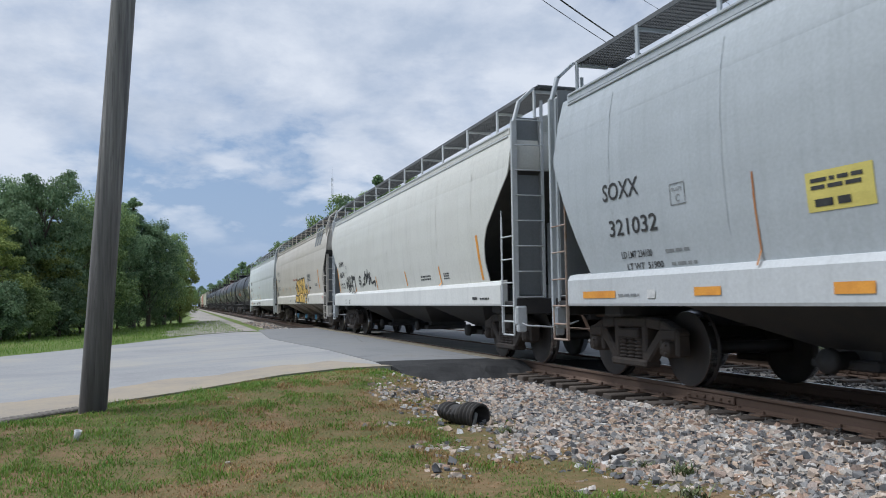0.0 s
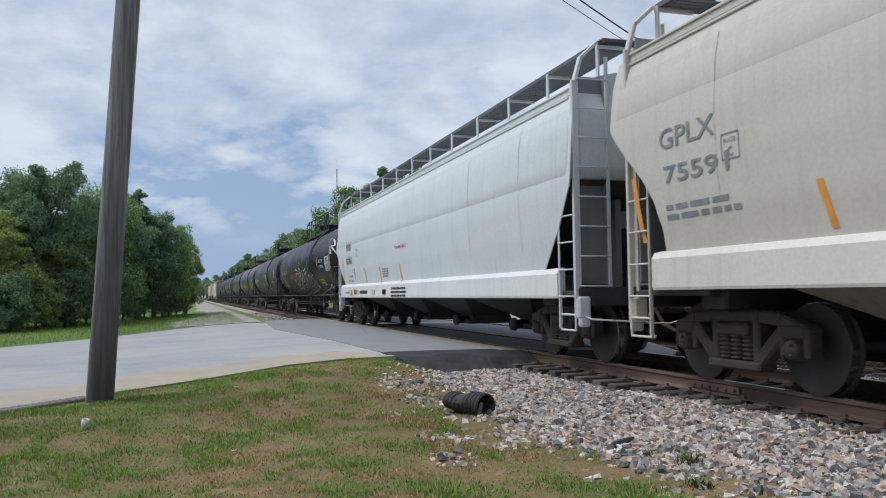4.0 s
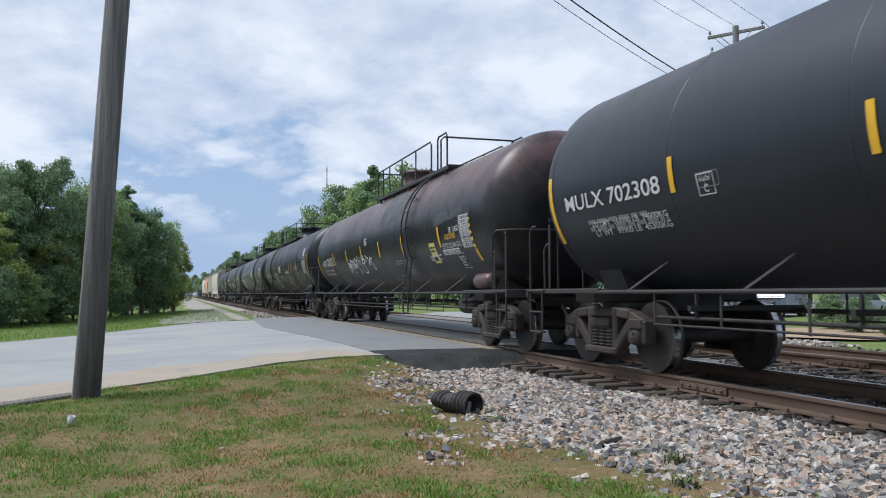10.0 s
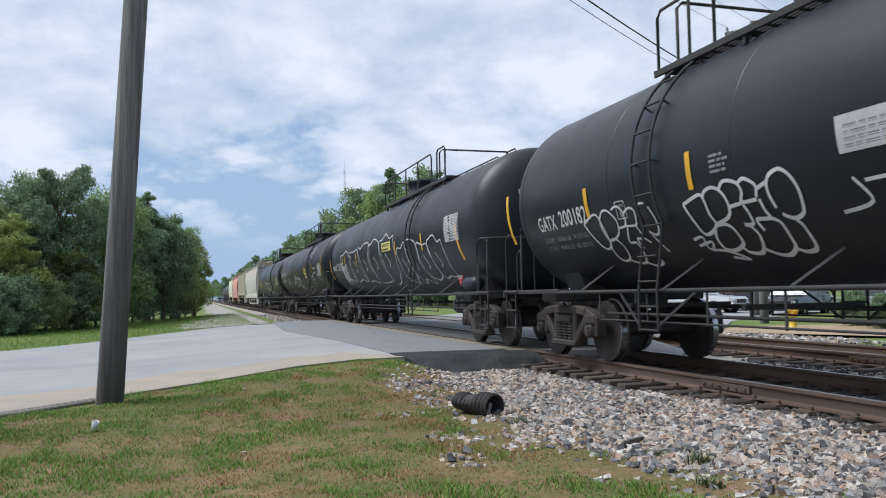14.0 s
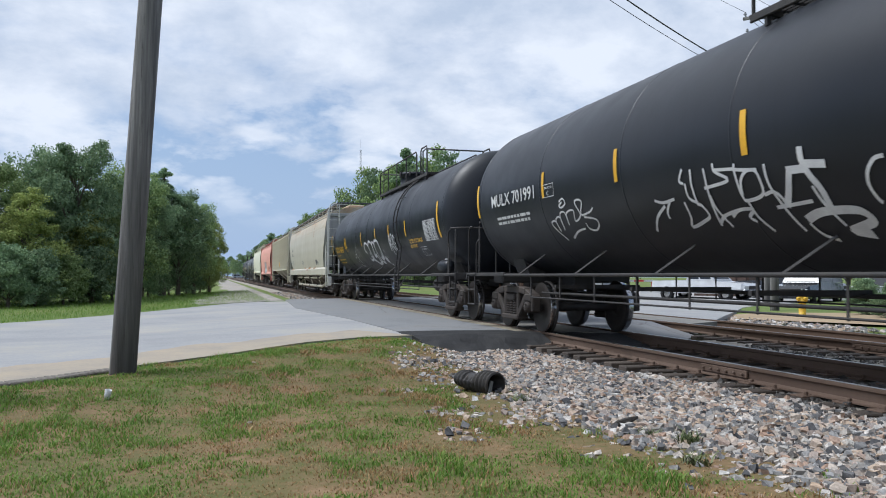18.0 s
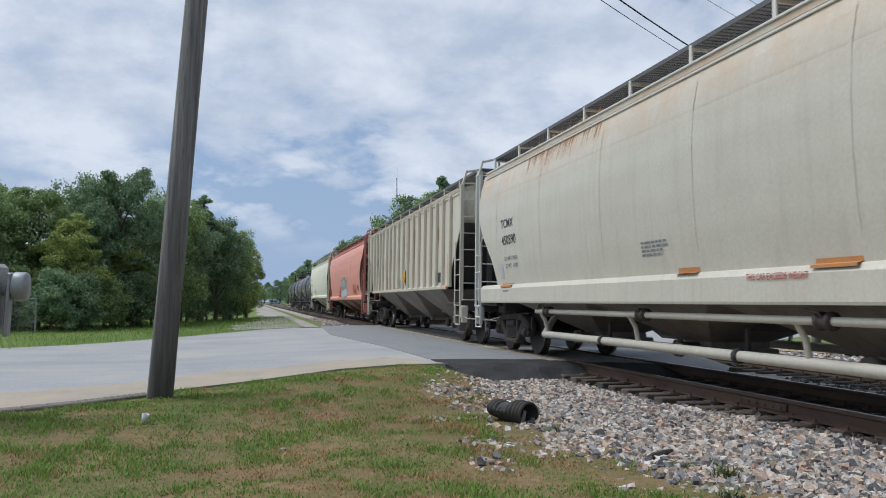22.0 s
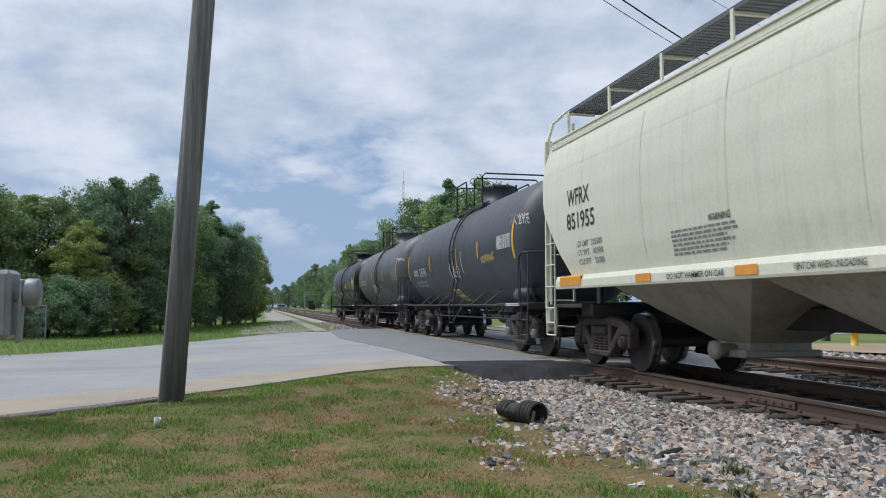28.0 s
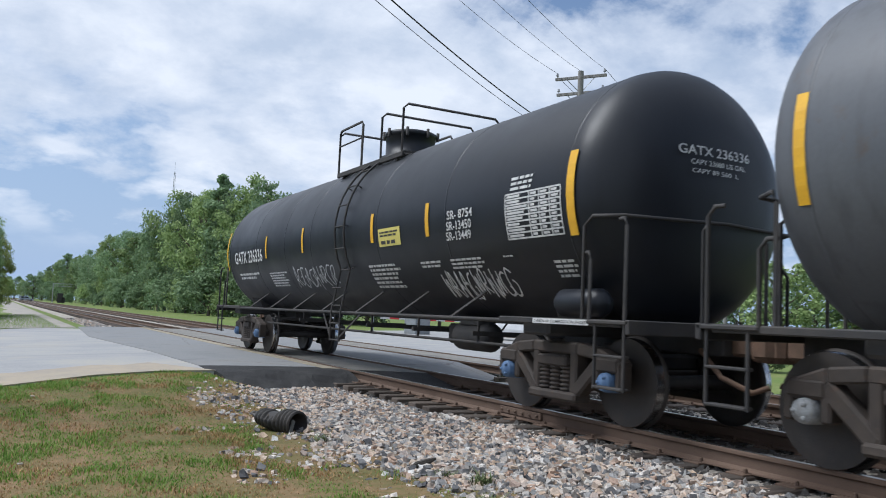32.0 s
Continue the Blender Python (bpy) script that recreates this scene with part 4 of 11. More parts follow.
    def outline_diamond(self, y, z, hw, hh, m, panel=True):
        ring = [(y, z + hh), (y - hw, z), (y, z - hh), (y + hw, z)]
        fill = Shape().add([self.pt(a, b, 0.02) for a, b in ring], [(3, 2, 1, 0)])
        ob = part("hazard_placard" if panel else "placard_holder", fill, m, self.car, "yellow diamond placard" if panel else "black placard holder")
        if not panel:
            return
        inner = Shape().add([self.pt(y + (a - y) * 0.55, z + (b - z) * 0.55, 0.024) for a, b in ring], [(3, 2, 1, 0)])
        part("placard_panel", inner, white_m, ob)

    def blocks(self, y, z, w, h, m):
        """A maker's mark as plain slanted blocks of its size."""
        n = max(3, int(w / h * 1.1))
        sh = Shape()
        cw = w / n
        for i in range(n):
            u = i * cw
            sh.add([self.pt(y - u, z), self.pt(y - u - cw * 0.68, z), self.pt(y - u - cw * 0.86, z + h), self.pt(y - u - cw * 0.18, z + h)], [(0, 1, 2, 3)])
        part("maker_mark", sh, m, self.car, "row of plain slanted blocks")

    def stain(self, y, z, w, h, m, seed):
        """Rust runs: thin ragged streaks hanging down from the top."""
        r = random.Random(seed)
        sh = Shape()
        for i in range(max(3, int(w / 0.025))):
            u = r.uniform(0, w)
            ln = h * r.uniform(0.25, 1.0)
            t = r.uniform(0.006, 0.02)
            z1 = z + h * r.uniform(0.8, 1.0)
            ys = [r.uniform(-0.006, 0.006) for _ in range(5)]
            vs = []
            for k in range(5):
                zz = z1 - ln * k / 4
                tt = t * (1 - k / 5)
                vs += [self.pt(y - u + ys[k] + tt, zz, -0.004), self.pt(y - u + ys[k] - tt, zz, -0.004)]
            sh.add(vs, [(2 * k, 2 * k + 2, 2 * k + 3, 2 * k + 1) for k in range(4)])
        part("rust_streak", sh, m, self.car, "brown rust streaks")

    def _head(self, x, z):
        rad, mid, te = self.head
        q = max(0.0, 1 - (math.hypot(x, z - mid) / rad) ** 3)
        return (x, -(te + 0.64 * math.sqrt(q)) - 0.03, z)

    def head_text(self, s, x, z, h, w, m):
        vs, fs = letters(s, h, 0.012)
        k = w / max(v[0] for v in vs)
        part("lettering", Shape().add([self._head(x + u * k, z + q) for u, q in vs], fs), m, self.car)

    def head_scrawl(self, x, z, w, h, m):
        keep = self.pt
        self.pt = lambda y, zz, up=0.0: self._head(-y, zz)
        self.scrawl(-x, z, w, h, 4, 0.05, m, 6, lean=0)
        self.pt = keep

    def diamond(self, y, z, size, m, m2, number="1075", hang=0.03):
        sh = Shape()
        # hangs upright, clear of the side above it
        out = self.side(z + size * 0.9) - self.side(z)
        y -= 0.9 * max(0.0, out)
        x = -(self.side(z) + max(0.0, out) + hang)
        def d(k, xx):
            return [(xx, y, z + size * k), (xx, y - size * k, z), (xx, y, z - size * k), (xx, y + size * k, z)]
        sh.add(d(1, x) + d(1, x + 0.015), [(3, 2, 1, 0), (4, 5, 6, 7), (0, 1, 5, 4), (1, 2, 6, 5), (2, 3, 7, 6), (3, 0, 4, 7)])
        ob = part("hazard_placard" if panel else "placard_holder", fill, m, self.car, "yellow diamond placard" if panel else "black placard holder")
        if not panel:
            return
        inner = Shape().add([self.pt(y + (a - y) * 0.55, z + (b - z) * 0.55, 0.024) for a, b in ring], [(3, 2, 1, 0)])
        part("placard_panel", inner, white_m, ob)

    def blocks(self, y, z, w, h, m):
        """A maker's mark as plain slanted blocks of its size."""
        n = max(3, int(w / h * 1.1))
        sh = Shape()
        cw = w / n
        for i in range(n):
            u = i * cw
            sh.add([self.pt(y - u, z), self.pt(y - u - cw * 0.68, z), self.pt(y - u - cw * 0.86, z + h), self.pt(y - u - cw * 0.18, z + h)], [(0, 1, 2, 3)])
        part("maker_mark", sh, m, self.car, "row of plain slanted blocks")

    def stain(self, y, z, w, h, m, seed):
        """Rust runs: thin ragged streaks hanging down from the top."""
        r = random.Random(seed)
        sh = Shape()
        for i in range(max(3, int(w / 0.025))):
            u = r.uniform(0, w)
            ln = h * r.uniform(0.25, 1.0)
            t = r.uniform(0.006, 0.02)
            z1 = z + h * r.uniform(0.8, 1.0)
            ys = [r.uniform(-0.006, 0.006) for _ in range(5)]
            vs = []
            for k in range(5):
                zz = z1 - ln * k / 4
                tt = t * (1 - k / 5)
                vs += [self.pt(y - u + ys[k] + tt, zz, -0.004), self.pt(y - u + ys[k] - tt, zz, -0.004)]
            sh.add(vs, [(2 * k, 2 * k + 2, 2 * k + 3, 2 * k + 1) for k in range(4)])
        part("rust_streak", sh, m, self.car, "brown rust streaks")

    def _head(self, x, z):
        rad, mid, te = self.head
        q = max(0.0, 1 - (math.hypot(x, z - mid) / rad) ** 3)
        return (x, -(te + 0.64 * math.sqrt(q)) - 0.03, z)

    def head_text(self, s, x, z, h, w, m):
        vs, fs = letters(s, h, 0.012)
        k = w / max(v[0] for v in vs)
        part("lettering", Shape().add([self._head(x + u * k, z + q) for u, q in vs], fs), m, self.car)

    def head_scrawl(self, x, z, w, h, m):
        keep = self.pt
        self.pt = lambda y, zz, up=0.0: self._head(-y, zz)
        self.scrawl(-x, z, w, h, 4, 0.05, m, 6, lean=0)
        self.pt = keep

    def diamond(self, y, z, size, m, m2, number="1075", hang=0.03):
        sh = Shape()
        x = -(self.side(z) + hang)
        def d(k, xx):
            return [(xx, y, z + size * k), (xx, y - size * k, z), (xx, y, z - size * k), (xx, y + size * k, z)]
        sh.add(d(1, x) + d(1, x + 0.015), [(3, 2, 1, 0), (4, 5, 6, 7), (0, 1, 5, 4), (1, 2, 6, 5), (2, 3, 7, 6), (3, 0, 4, 7)])
        slope = (self.side(z + 0.02) - self.side(z - 0.02)) / 0.04

        def tilt(shape):
            """Lay the placard's plane along the side that carries it."""
            shape.v = [(p[0] - slope * (p[2] - z), p[1], p[2]) for p in shape.v]
            return shape
        ob = part("hazard_placard", sh, m, self.car, "red and white hazard diamond")
        w = Shape().box((x - 0.004, y, z), (0.004, size * 1.25, size * 0.42))
        for sg in (0.80, -0.62):
            w.add([(x - 0.003, y, z + size * sg + size * 0.1), (x - 0.003, y - size * 0.12, z + size * sg - size * 0.08), (x - 0.003, y + size * 0.12, z + size * sg - size * 0.08)], [(2, 1, 0)])
        part("placard_panel", w, m2, ob)
        vs, fs = letters(number, size * 0.26, 0.008)
        wd = max(v[0] for v in vs)
        part("placard_number", Shape().add([(x - 0.009, y + wd / 2 - u, z - size * 0.15 + q) for u, q in vs], fs), black_m, ob)


def tank_car(name, label, length, body_m, rad=1.5, mid=2.52, dome=0.5, plat=2.3, caps="rust", tank_end=1.38, rail_m=None, lpg=True, yl=-4.1, flip=False):
    """A tank car: jacketed tank on a stub-sill frame, its valve platform, ladders, rails and trucks."""
    car = thing(name, label, "tank car", "cars of the freight train")
    hl = length / 2
    frame_m = rail_m or under_m

    def turned(shape):
        """The top gear of a car that runs the other way round."""
        if flip:
            shape.v = [(p[0], -p[1], p[2]) for p in shape.v]
        return shape
    te = hl - tank_end
    prof = []
    dish = [0.001, 0.3, 0.55, 0.72, 0.84, 0.91, 0.955, 0.98, 0.994, 1.0]
    for k in dish:
        prof.append((rad * k, -te - 0.64 * (1 - k ** 3) ** 0.5))
    prof += [(rad, -te * 0.5), (rad, 0), (rad, te * 0.5)]
    for k in dish[::-1]:
        prof.append((rad * k, te + 0.64 * (1 - k ** 3) ** 0.5))
    sh = Shape().lathe(prof, (0, 0, 0), "y", 72)
    tank = part("tank", sh, body_m, car, at=(0, 0, mid))
    seam = Shape().lathe([(rad - 0.01, -0.022), (rad + 0.003, -0.012), (rad + 0.003, 0.012), (rad - 0.01, 0.022)], (0, 0, 0), "y", 72).mesh("weld_seam", body_m)
    for w in (-te + 0.05, -te * 0.62, -te * 0.3, 0.95, te * 0.36, te * 0.66, te - 0.05):
        part("weld_seam", seam, None, tank, at=(0, w, 0))
    low = mid - rad
    # stub sills, bolsters, end platforms
    for sg in (-1, 1):
        s = Shape().box((0, sg * (hl - 1.75), 0.93), (0.4, 2.6, 0.32), 0.02).box((0, sg * (hl - 2.06), 0.98), (2.7, 0.5, 0.18), 0.03)
        for sx in (-1, 1):
            s.add([(sx * 0.45, sg * (hl - 1.75), 1.05), (sx * 0.8, sg * (hl - 1.75), 1.05), (sx * 1.0, sg * (hl - 1.75), 1.5), (sx * 0.6, sg * (hl - 1.75), 1.25),
                   (sx * 0.45, sg * (hl - 2.35), 1.05), (sx * 0.8, sg * (hl - 2.35), 1.05), (sx * 1.0, sg * (hl - 2.35), 1.5), (sx * 0.6, sg * (hl - 2.35), 1.25)],
                  [(0, 1, 2, 3), (4, 7, 6, 5), (1, 5, 6, 2), (0, 3, 7, 4), (3, 2, 6, 7)])
        part("bolster_saddle", s, under_m, car, "black tank saddle and stub sill")
        s = Shape().box((0, sg * (hl - 0.72), 1.06), (2.95, 0.62, 0.04), 0.012)
        for sx in (-1, 1):
            s.box((sx * 1.42, sg * (hl - 1.6), 1.05), (0.06, 2.1, 0.07), 0.012)
        s.box((0, sg * (hl - 0.43), 1.02), (2.95, 0.06, 0.14), 0.01)
        pf = part("end_platform", s, frame_m, car)
        for sx in (-1, 1):
            st = Shape()
            y0, y1 = sg * (hl - 0.5), sg * (hl - 0.92)
            for yy in (y0, y1):
                st.tube([(sx * 1.44, yy, 1.05), (sx * 1.44, yy, 0.42)], 0.018, 6)
            for zz in (0.44, 0.74):
                st.box((sx * 1.42, (y0 + y1) / 2, zz), (0.1, 0.42, 0.025), 0.006)
            part("sill_step", st, frame_m, pf)
            g = Shape()
            for yy, zt in ((y0, 2.05), (y1 - sg * 0.1, 1.75)):
                g.tube([(sx * 1.44, yy, 1.06), (sx * 1.44, yy, zt - 0.08), (sx * 1.42, yy - sg * 0.05, zt), (sx * 1.40, yy - sg * 0.14, zt)], 0.02, 6)
            part("grab_post", g, frame_m, pf)
        g = Shape()
        zt = 2.12
        g.tube([(-1.42, sg * (hl - 1.15), 1.05), (-1.42, sg * (hl - 1.15), zt - 0.1), (-1.38, sg * (hl - 1.08), zt), (-1.2, sg * (hl - 0.82), zt), (0, sg * (hl - 0.60), zt), (1.2, sg * (hl - 0.82), zt), (1.38, sg * (hl - 1.08), zt), (1.42, sg * (hl - 1.15), zt - 0.1), (1.42, sg * (hl - 1.15), 1.05)], 0.02, 6)
        g.tube([(-0.5, sg * (hl - 0.45), 1.06), (-0.5, sg * (hl - 0.45), 2.0), (-0.42, sg * (hl - 0.47), 2.08)], 0.02, 6)
        g.tube([(0.4, sg * (hl - 0.45), 1.06), (0.4, sg * (hl - 0.45), 1.95)], 0.02, 6)
        part("end_handrail", g, frame_m, car)
        part("coupler", COUPLER_ME, None, car, at=pose(0, sg * (hl - 0.06), 0.88, 0, 0, 0 if sg > 0 else 180))
        add_truck(car, sg * (hl - 2.06), caps)
    # side rail with sloping braces
    ex = rad * math.cos(math.asin((mid - 1.40) / rad))
    for sx in (-1, 1):
        s = Shape().tube([(sx * 1.42, -(hl - 2.6), 1.035), (sx * 1.42, hl - 2.6, 1.035)], 0.026, 6)
        rail = part("side_rail", s, frame_m, car)
        n = 7
        for i in range(n):
            y = -(hl - 3.6) + i * 2 * (hl - 3.6) / (n - 1)
            if abs(y - yl) < 0.5:
                y += 0.7
            part("brace", Shape().bar((sx * 1.41, y + 0.28, 1.04), (sx * (ex + 0.01), y, 1.40), 0.03, 0.014), frame_m, car)
        if lpg:
            # pipe frame hung below the rail
            ya, yb = -(hl - 4.0), hl - 3.9
            s = Shape().tube([(sx * 1.40, ya, 0.66), (sx * 1.40, yb, 0.66)], 0.013, 6)
            k = int((yb - ya) / 1.15)
            for i in range(k + 1):
                y = ya + (yb - ya) * i / k
                s.bar((sx * 1.40, y, 1.03), (sx * 1.40, y, 0.64), 0.03, 0.012)
            part("lower_rail", s, frame_m, car)
    # ladder up the side, following the shell
    for sx in (-1, 1):
        s = Shape()
        for dy in (-0.21, 0.21):
            pts = [(sx * 1.52, yl + dy, 0.55), (sx * 1.52, yl + dy, 1.05)]
            for i in range(13):
                a = radians(-26 + i * 8.1)
                pts.append((sx * (rad + 0.08) * math.cos(a), yl + dy, mid + (rad + 0.08) * math.sin(a)))
            s.tube(pts, 0.019, 6)
        for zz in (0.57, 0.85, 1.15, 1.45):
            s.tube([(sx * 1.52, yl - 0.21, zz), (sx * 1.52, yl + 0.21, zz)], 0.014, 5)
        for i in range(7):
            a = radians(-26 + i * 14)
            q = (sx * (rad + 0.08) * math.cos(a), mid + (rad + 0.08) * math.sin(a))
            s.tube([(q[0], yl - 0.21, q[1]), (q[0], yl + 0.21, q[1])], 0.014, 5)
            for dy in (-0.21, 0.21):
                if i % 2 == 0:
                    s.bar((q[0], yl + dy, q[1]), (sx * (rad - 0.02) * math.cos(a), yl + dy, mid + (rad - 0.02) * math.sin(a)), 0.03, 0.015)
        for dy in (-0.21, 0.21):
            s.bar((sx * 1.52, yl + dy, 0.62), (sx * 1.42, yl + dy * 4.2, 1.04), 0.03, 0.015)
        part("side_ladder", turned(s), frame_m, car)
    # valve dome, walkways beside it, guard rails
    top = mid + rad
    yd = -0.1 if lpg else -0.2
    dm = part("valve_dome", turned(Shape().lathe([(dome + 0.1, top - 0.12), (dome + 0.1, top + 0.03), (dome, top + 0.05), (dome, top + 0.42), (dome + 0.03, top + 0.43), (dome + 0.03, top + 0.49), (dome - 0.03, top + 0.52), (0.001, top + 0.53)], (0, yd, 0), "z", 30)), body_m, car, "dark round valve dome")
    for i in range(8):
        a = i * math.pi / 4 + 0.2
        part("dome_bolt", turned(Shape().lathe([(0.03, top + 0.38), (0.03, top + 0.54), (0.001, top + 0.54)], ((dome + 0.045) * math.cos(a), yd + (dome + 0.045) * math.sin(a), 0), "z", 6)), frame_m, dm)
    p1, p0 = (1.35, -5.4) if lpg else (1.05, -1.85)
    pz = top - (0.16 if lpg else 0.23)
    for sx in (-1, 1):
        s = Shape().box((sx * 0.93, (p0 + p1) / 2, pz), (0.04, p1 - p0, 0.09), 0.01)
        for k in range(6):
            s.box((sx * (0.58 + k * 0.06), (p0 + p1) / 2, pz + 0.05), (0.018, p1 - p0, 0.03))
        n = int((p1 - p0) / 0.25)
        for i in range(n + 1):
            s.box((sx * 0.74, p0 + (p1 - p0) * i / n, pz + 0.035), (0.4, 0.02, 0.03))
        part("walkway", turned(s), frame_m, car, "black grated walkway beside the dome")
        n = 5 if lpg else 3
        for i in range(n):
            y = p0 + 0.25 + (p1 - p0 - 0.5) * i / (n - 1)
            zt = mid + math.sqrt(rad * rad - 0.88 * 0.88)
            part("walkway_bracket", turned(Shape().box((sx * 0.9, y, (zt + pz) / 2 - 0.02), (0.06, 0.05, max(0.06, pz - zt)), 0.005).bar((sx * 0.92, y, pz), (sx * 0.72, y, pz - 0.02), 0.05, 0.05)), frame_m, car)
        s = Shape()
        x, gz = sx * 0.93, top + 0.64
        if lpg:
            s.tube([(x, 1.3, pz), (x, 1.3, gz - 0.08), (x, 1.22, gz), (x, -4.0, gz), (x, -4.1, gz - 0.08), (x, -4.1, pz)], 0.022, 6)
            for y in (0.7, -0.06, -1.4, -2.75):
                s.box((x, y, (pz + gz) / 2), (0.025, 0.05, gz - pz))
            s.tube([(x, 1.3, gz - 0.3), (x, -0.06, gz - 0.3)], 0.015, 5)
            s.tube([(x, -4.6, pz), (x, -4.6, gz - 0.08), (x, -4.68, gz), (x, -5.22, gz), (x, -5.3, gz - 0.08), (x, -5.3, pz)], 0.022, 6)
        else:
            s.tube([(x, 1.02, pz), (x, 1.02, gz - 0.06), (x, 0.96, gz), (x, -0.04, gz), (x, -0.1, gz - 0.06), (x, -0.1, pz)], 0.024, 6)
            s.tube([(x, 1.02, gz - 0.30), (x, -0.1, gz - 0.30)], 0.016, 5)
        part("guard_rail", turned(s), frame_m, car)
    for y in ((1.3, -4.85) if lpg else (1.02, -0.95, -1.8)):
        s = Shape()
        gz = top + 0.62
        s.tube([(-0.93, y, pz), (-0.93, y, gz - 0.08), (-0.85, y, gz), (0.85, y, gz), (0.93, y, gz - 0.08), (0.93, y, pz)], 0.022, 6)
        part("guard_hoop", turned(s), frame_m, car)
    # belly gear
    s = Shape().tube([(-0.9, -hl + 3.2, 0.72), (-0.9, hl - 3.2, 0.72)], 0.022, 6).tube([(0.5, -hl + 3.0, 0.8), (0.5, hl - 3.0, 0.8)], 0.03, 6)
    for i in range(6):
        y = -(hl - 4) + i * 2 * (hl - 4) / 5
        s.box((-0.9, y, 0.87), (0.03, 0.03, 0.34))
        s.box((-0.2, y, 0.84), (1.6, 0.06, 0.06))
    part("brake_rod", s, under_m, car)
    s = Shape().lathe([(0.001, -0.5), (0.14, -0.47), (0.2, -0.38), (0.2, 0.38), (0.14, 0.47), (0.001, 0.5)], (-0.55, -(hl - 4.6), 0.78), "y", 16)
    s.box((-0.55, -(hl - 4.6), 0.98), (0.3, 0.5, 0.08), 0.01).box((-0.3, -(hl - 5.5), 0.8), (0.3, 0.3, 0.3), 0.04)
    part("brake_cylinder", s, under_m, car)
    yr = -(hl - (2.0 if lpg else 1.4))
    part("air_reservoir", Shape().lathe([(0.001, -0.40), (0.10, -0.37), (0.15, -0.29), (0.15, 0.29), (0.10, 0.37), (0.001, 0.40)], (-1.22, yr, 1.25), "y", 20), body_m, car, "horizontal air reservoir on the frame")
    d = Decals(car, lambda z: 1.452 if z < 1.12 else math.sqrt(max(0.01, rad * rad - (z - mid) ** 2)))
    if not lpg:
        d.patch(-(hl - 1.95), 1.022, 0.95, 0.055, white_m, "sill_strip", "white strip with black lettering")
        d.text("2 INCH HF COMPOSITION SHOES", -(hl - 1.92), 1.034, 0.03, black_m, width=0.88, bold=0.002, up=0.004)
    d.head = (rad, mid, te)
    return car, d


def hopper_car(name, label, length, body_m, sill_m=None, ribs=False, bays=3, sill=(0.98, 1.40), end_lo=2.30, board_m=None, knee=2.8, frame_m=None, hop_m=None, bay_lo=0.42, round_top=0.28, board="mesh", caps="rust", widths=None, roof=0.40, ladder_m=None, rib_at=None, board_z=4.62, posts=1.7, end_m=None, pipes=False, plates=True, edge=None, slope_m=None, caps_blue=False, closed=None):
    """A covered hopper: curved or ribbed sides, sloped ends, side sills, discharge bays, roof walkway, ladders, trucks."""
    car = thing(name, label, "covered hopper", "cars of the freight train")
    hl = length / 2
    sill_m, frame_m, hop_m = sill_m or body_m, frame_m or body_m, hop_m or body_m
    z0, z1 = sill
    eave = 3.93
    side_prof = widths or ([(z1, 1.46), (1.9, 1.53), (2.4, 1.57), (2.9, 1.58), (3.4, 1.55), (3.7, 1.49), (eave, 1.42)] if not ribs else [(z1, 1.46), (eave, 1.46)])
    edge = edge or ([(z1, 1.95), (1.73, 2.05), (2.1, 2.0), (2.35, 1.83), (2.6, 1.5), (2.9, 1.12), (3.15, 0.82), (3.25, 0.78)] if not ribs else [(z1, 2.3), (3.0, 0.92), (3.1, 0.86)])
    e_top = edge[-1]
    end_prof = [(z1, hl - 3.7), (e_top[0], hl - e_top[1] - 0.04), (3.6, hl - e_top[1] - 0.04), (eave, hl - e_top[1] - 0.04 - round_top * 0.5)]

    def ring(hx, hy, z, r=0.10):
        pts = []
        for sx, sy in ((1, 1), (-1, 1), (-1, -1), (1, -1)):
            a0 = {(1, 1): 0, (-1, 1): 90, (-1, -1): 180, (1, -1): 270}[sx, sy]
            for j in range(4):
                a = radians(a0 + j * 30)
                pts.append((sx * (hx - r) + r * math.cos(a), sy * (hy - r) + r * math.sin(a), z))
        return pts

    zs = sorted({z1, e_top[0], 3.3, 3.6, eave, *[p[0] for p in side_prof], 1.7, 2.1, 2.6})
    rings = [ring(blend(side_prof, z), blend(end_prof, z), z) for z in zs if z1 <= z <= eave]
    hy = blend(end_prof, eave)
    body = Shape().loft(rings, smooth=True)
    part("body", body, body_m, car)
    # side sheets run on past the slope sheets and end in a curved edge
    for sx in (-1, 1):
        for sg in (-1, 1):
            s = Shape()
            ez = [z1 + (e_top[0] - z1) * i / 22 for i in range(23)] + [3.6, eave]
            vs = []
            for z in ez:
                x = blend(side_prof, z)
                y_in, y_out = blend(end_prof, z) - 0.12, hl - blend(edge, z)
                vs += [(sx * (x - 0.014), sg * y_in, z), (sx * (x - 0.014), sg * y_out, z), (sx * (x + 0.004), sg * y_out, z)]
            fs = []
            for i in range(len(ez) - 1):
                a, b = 3 * i, 3 * i + 3
                quads = [(a, b, b + 1, a + 1), (a + 1, b + 1, b + 2, a + 2)]
                fs += quads if sx * sg > 0 else [q[::-1] for q in quads]
            s.add(vs, fs)
            part("sheet_edge", s, body_m, car)
        s = Shape()
        rows = []
        for z in ez:
            x, y = blend(side_prof, z), hl - blend(edge, z)
            rows += [(sx * (x + 0.004), y * f, z) for f in (-1, -0.9, -0.5, 0, 0.5, 0.9, 1)]
        fs = [(7 * i + j, 7 * i + j + 1, 7 * i + j + 8, 7 * i + j + 7) for i in range(len(ez) - 1) for j in range(6)]
        s.add(rows, fs if sx > 0 else [q[::-1] for q in fs], True)
        part("side_sheet", s, body_m, car)
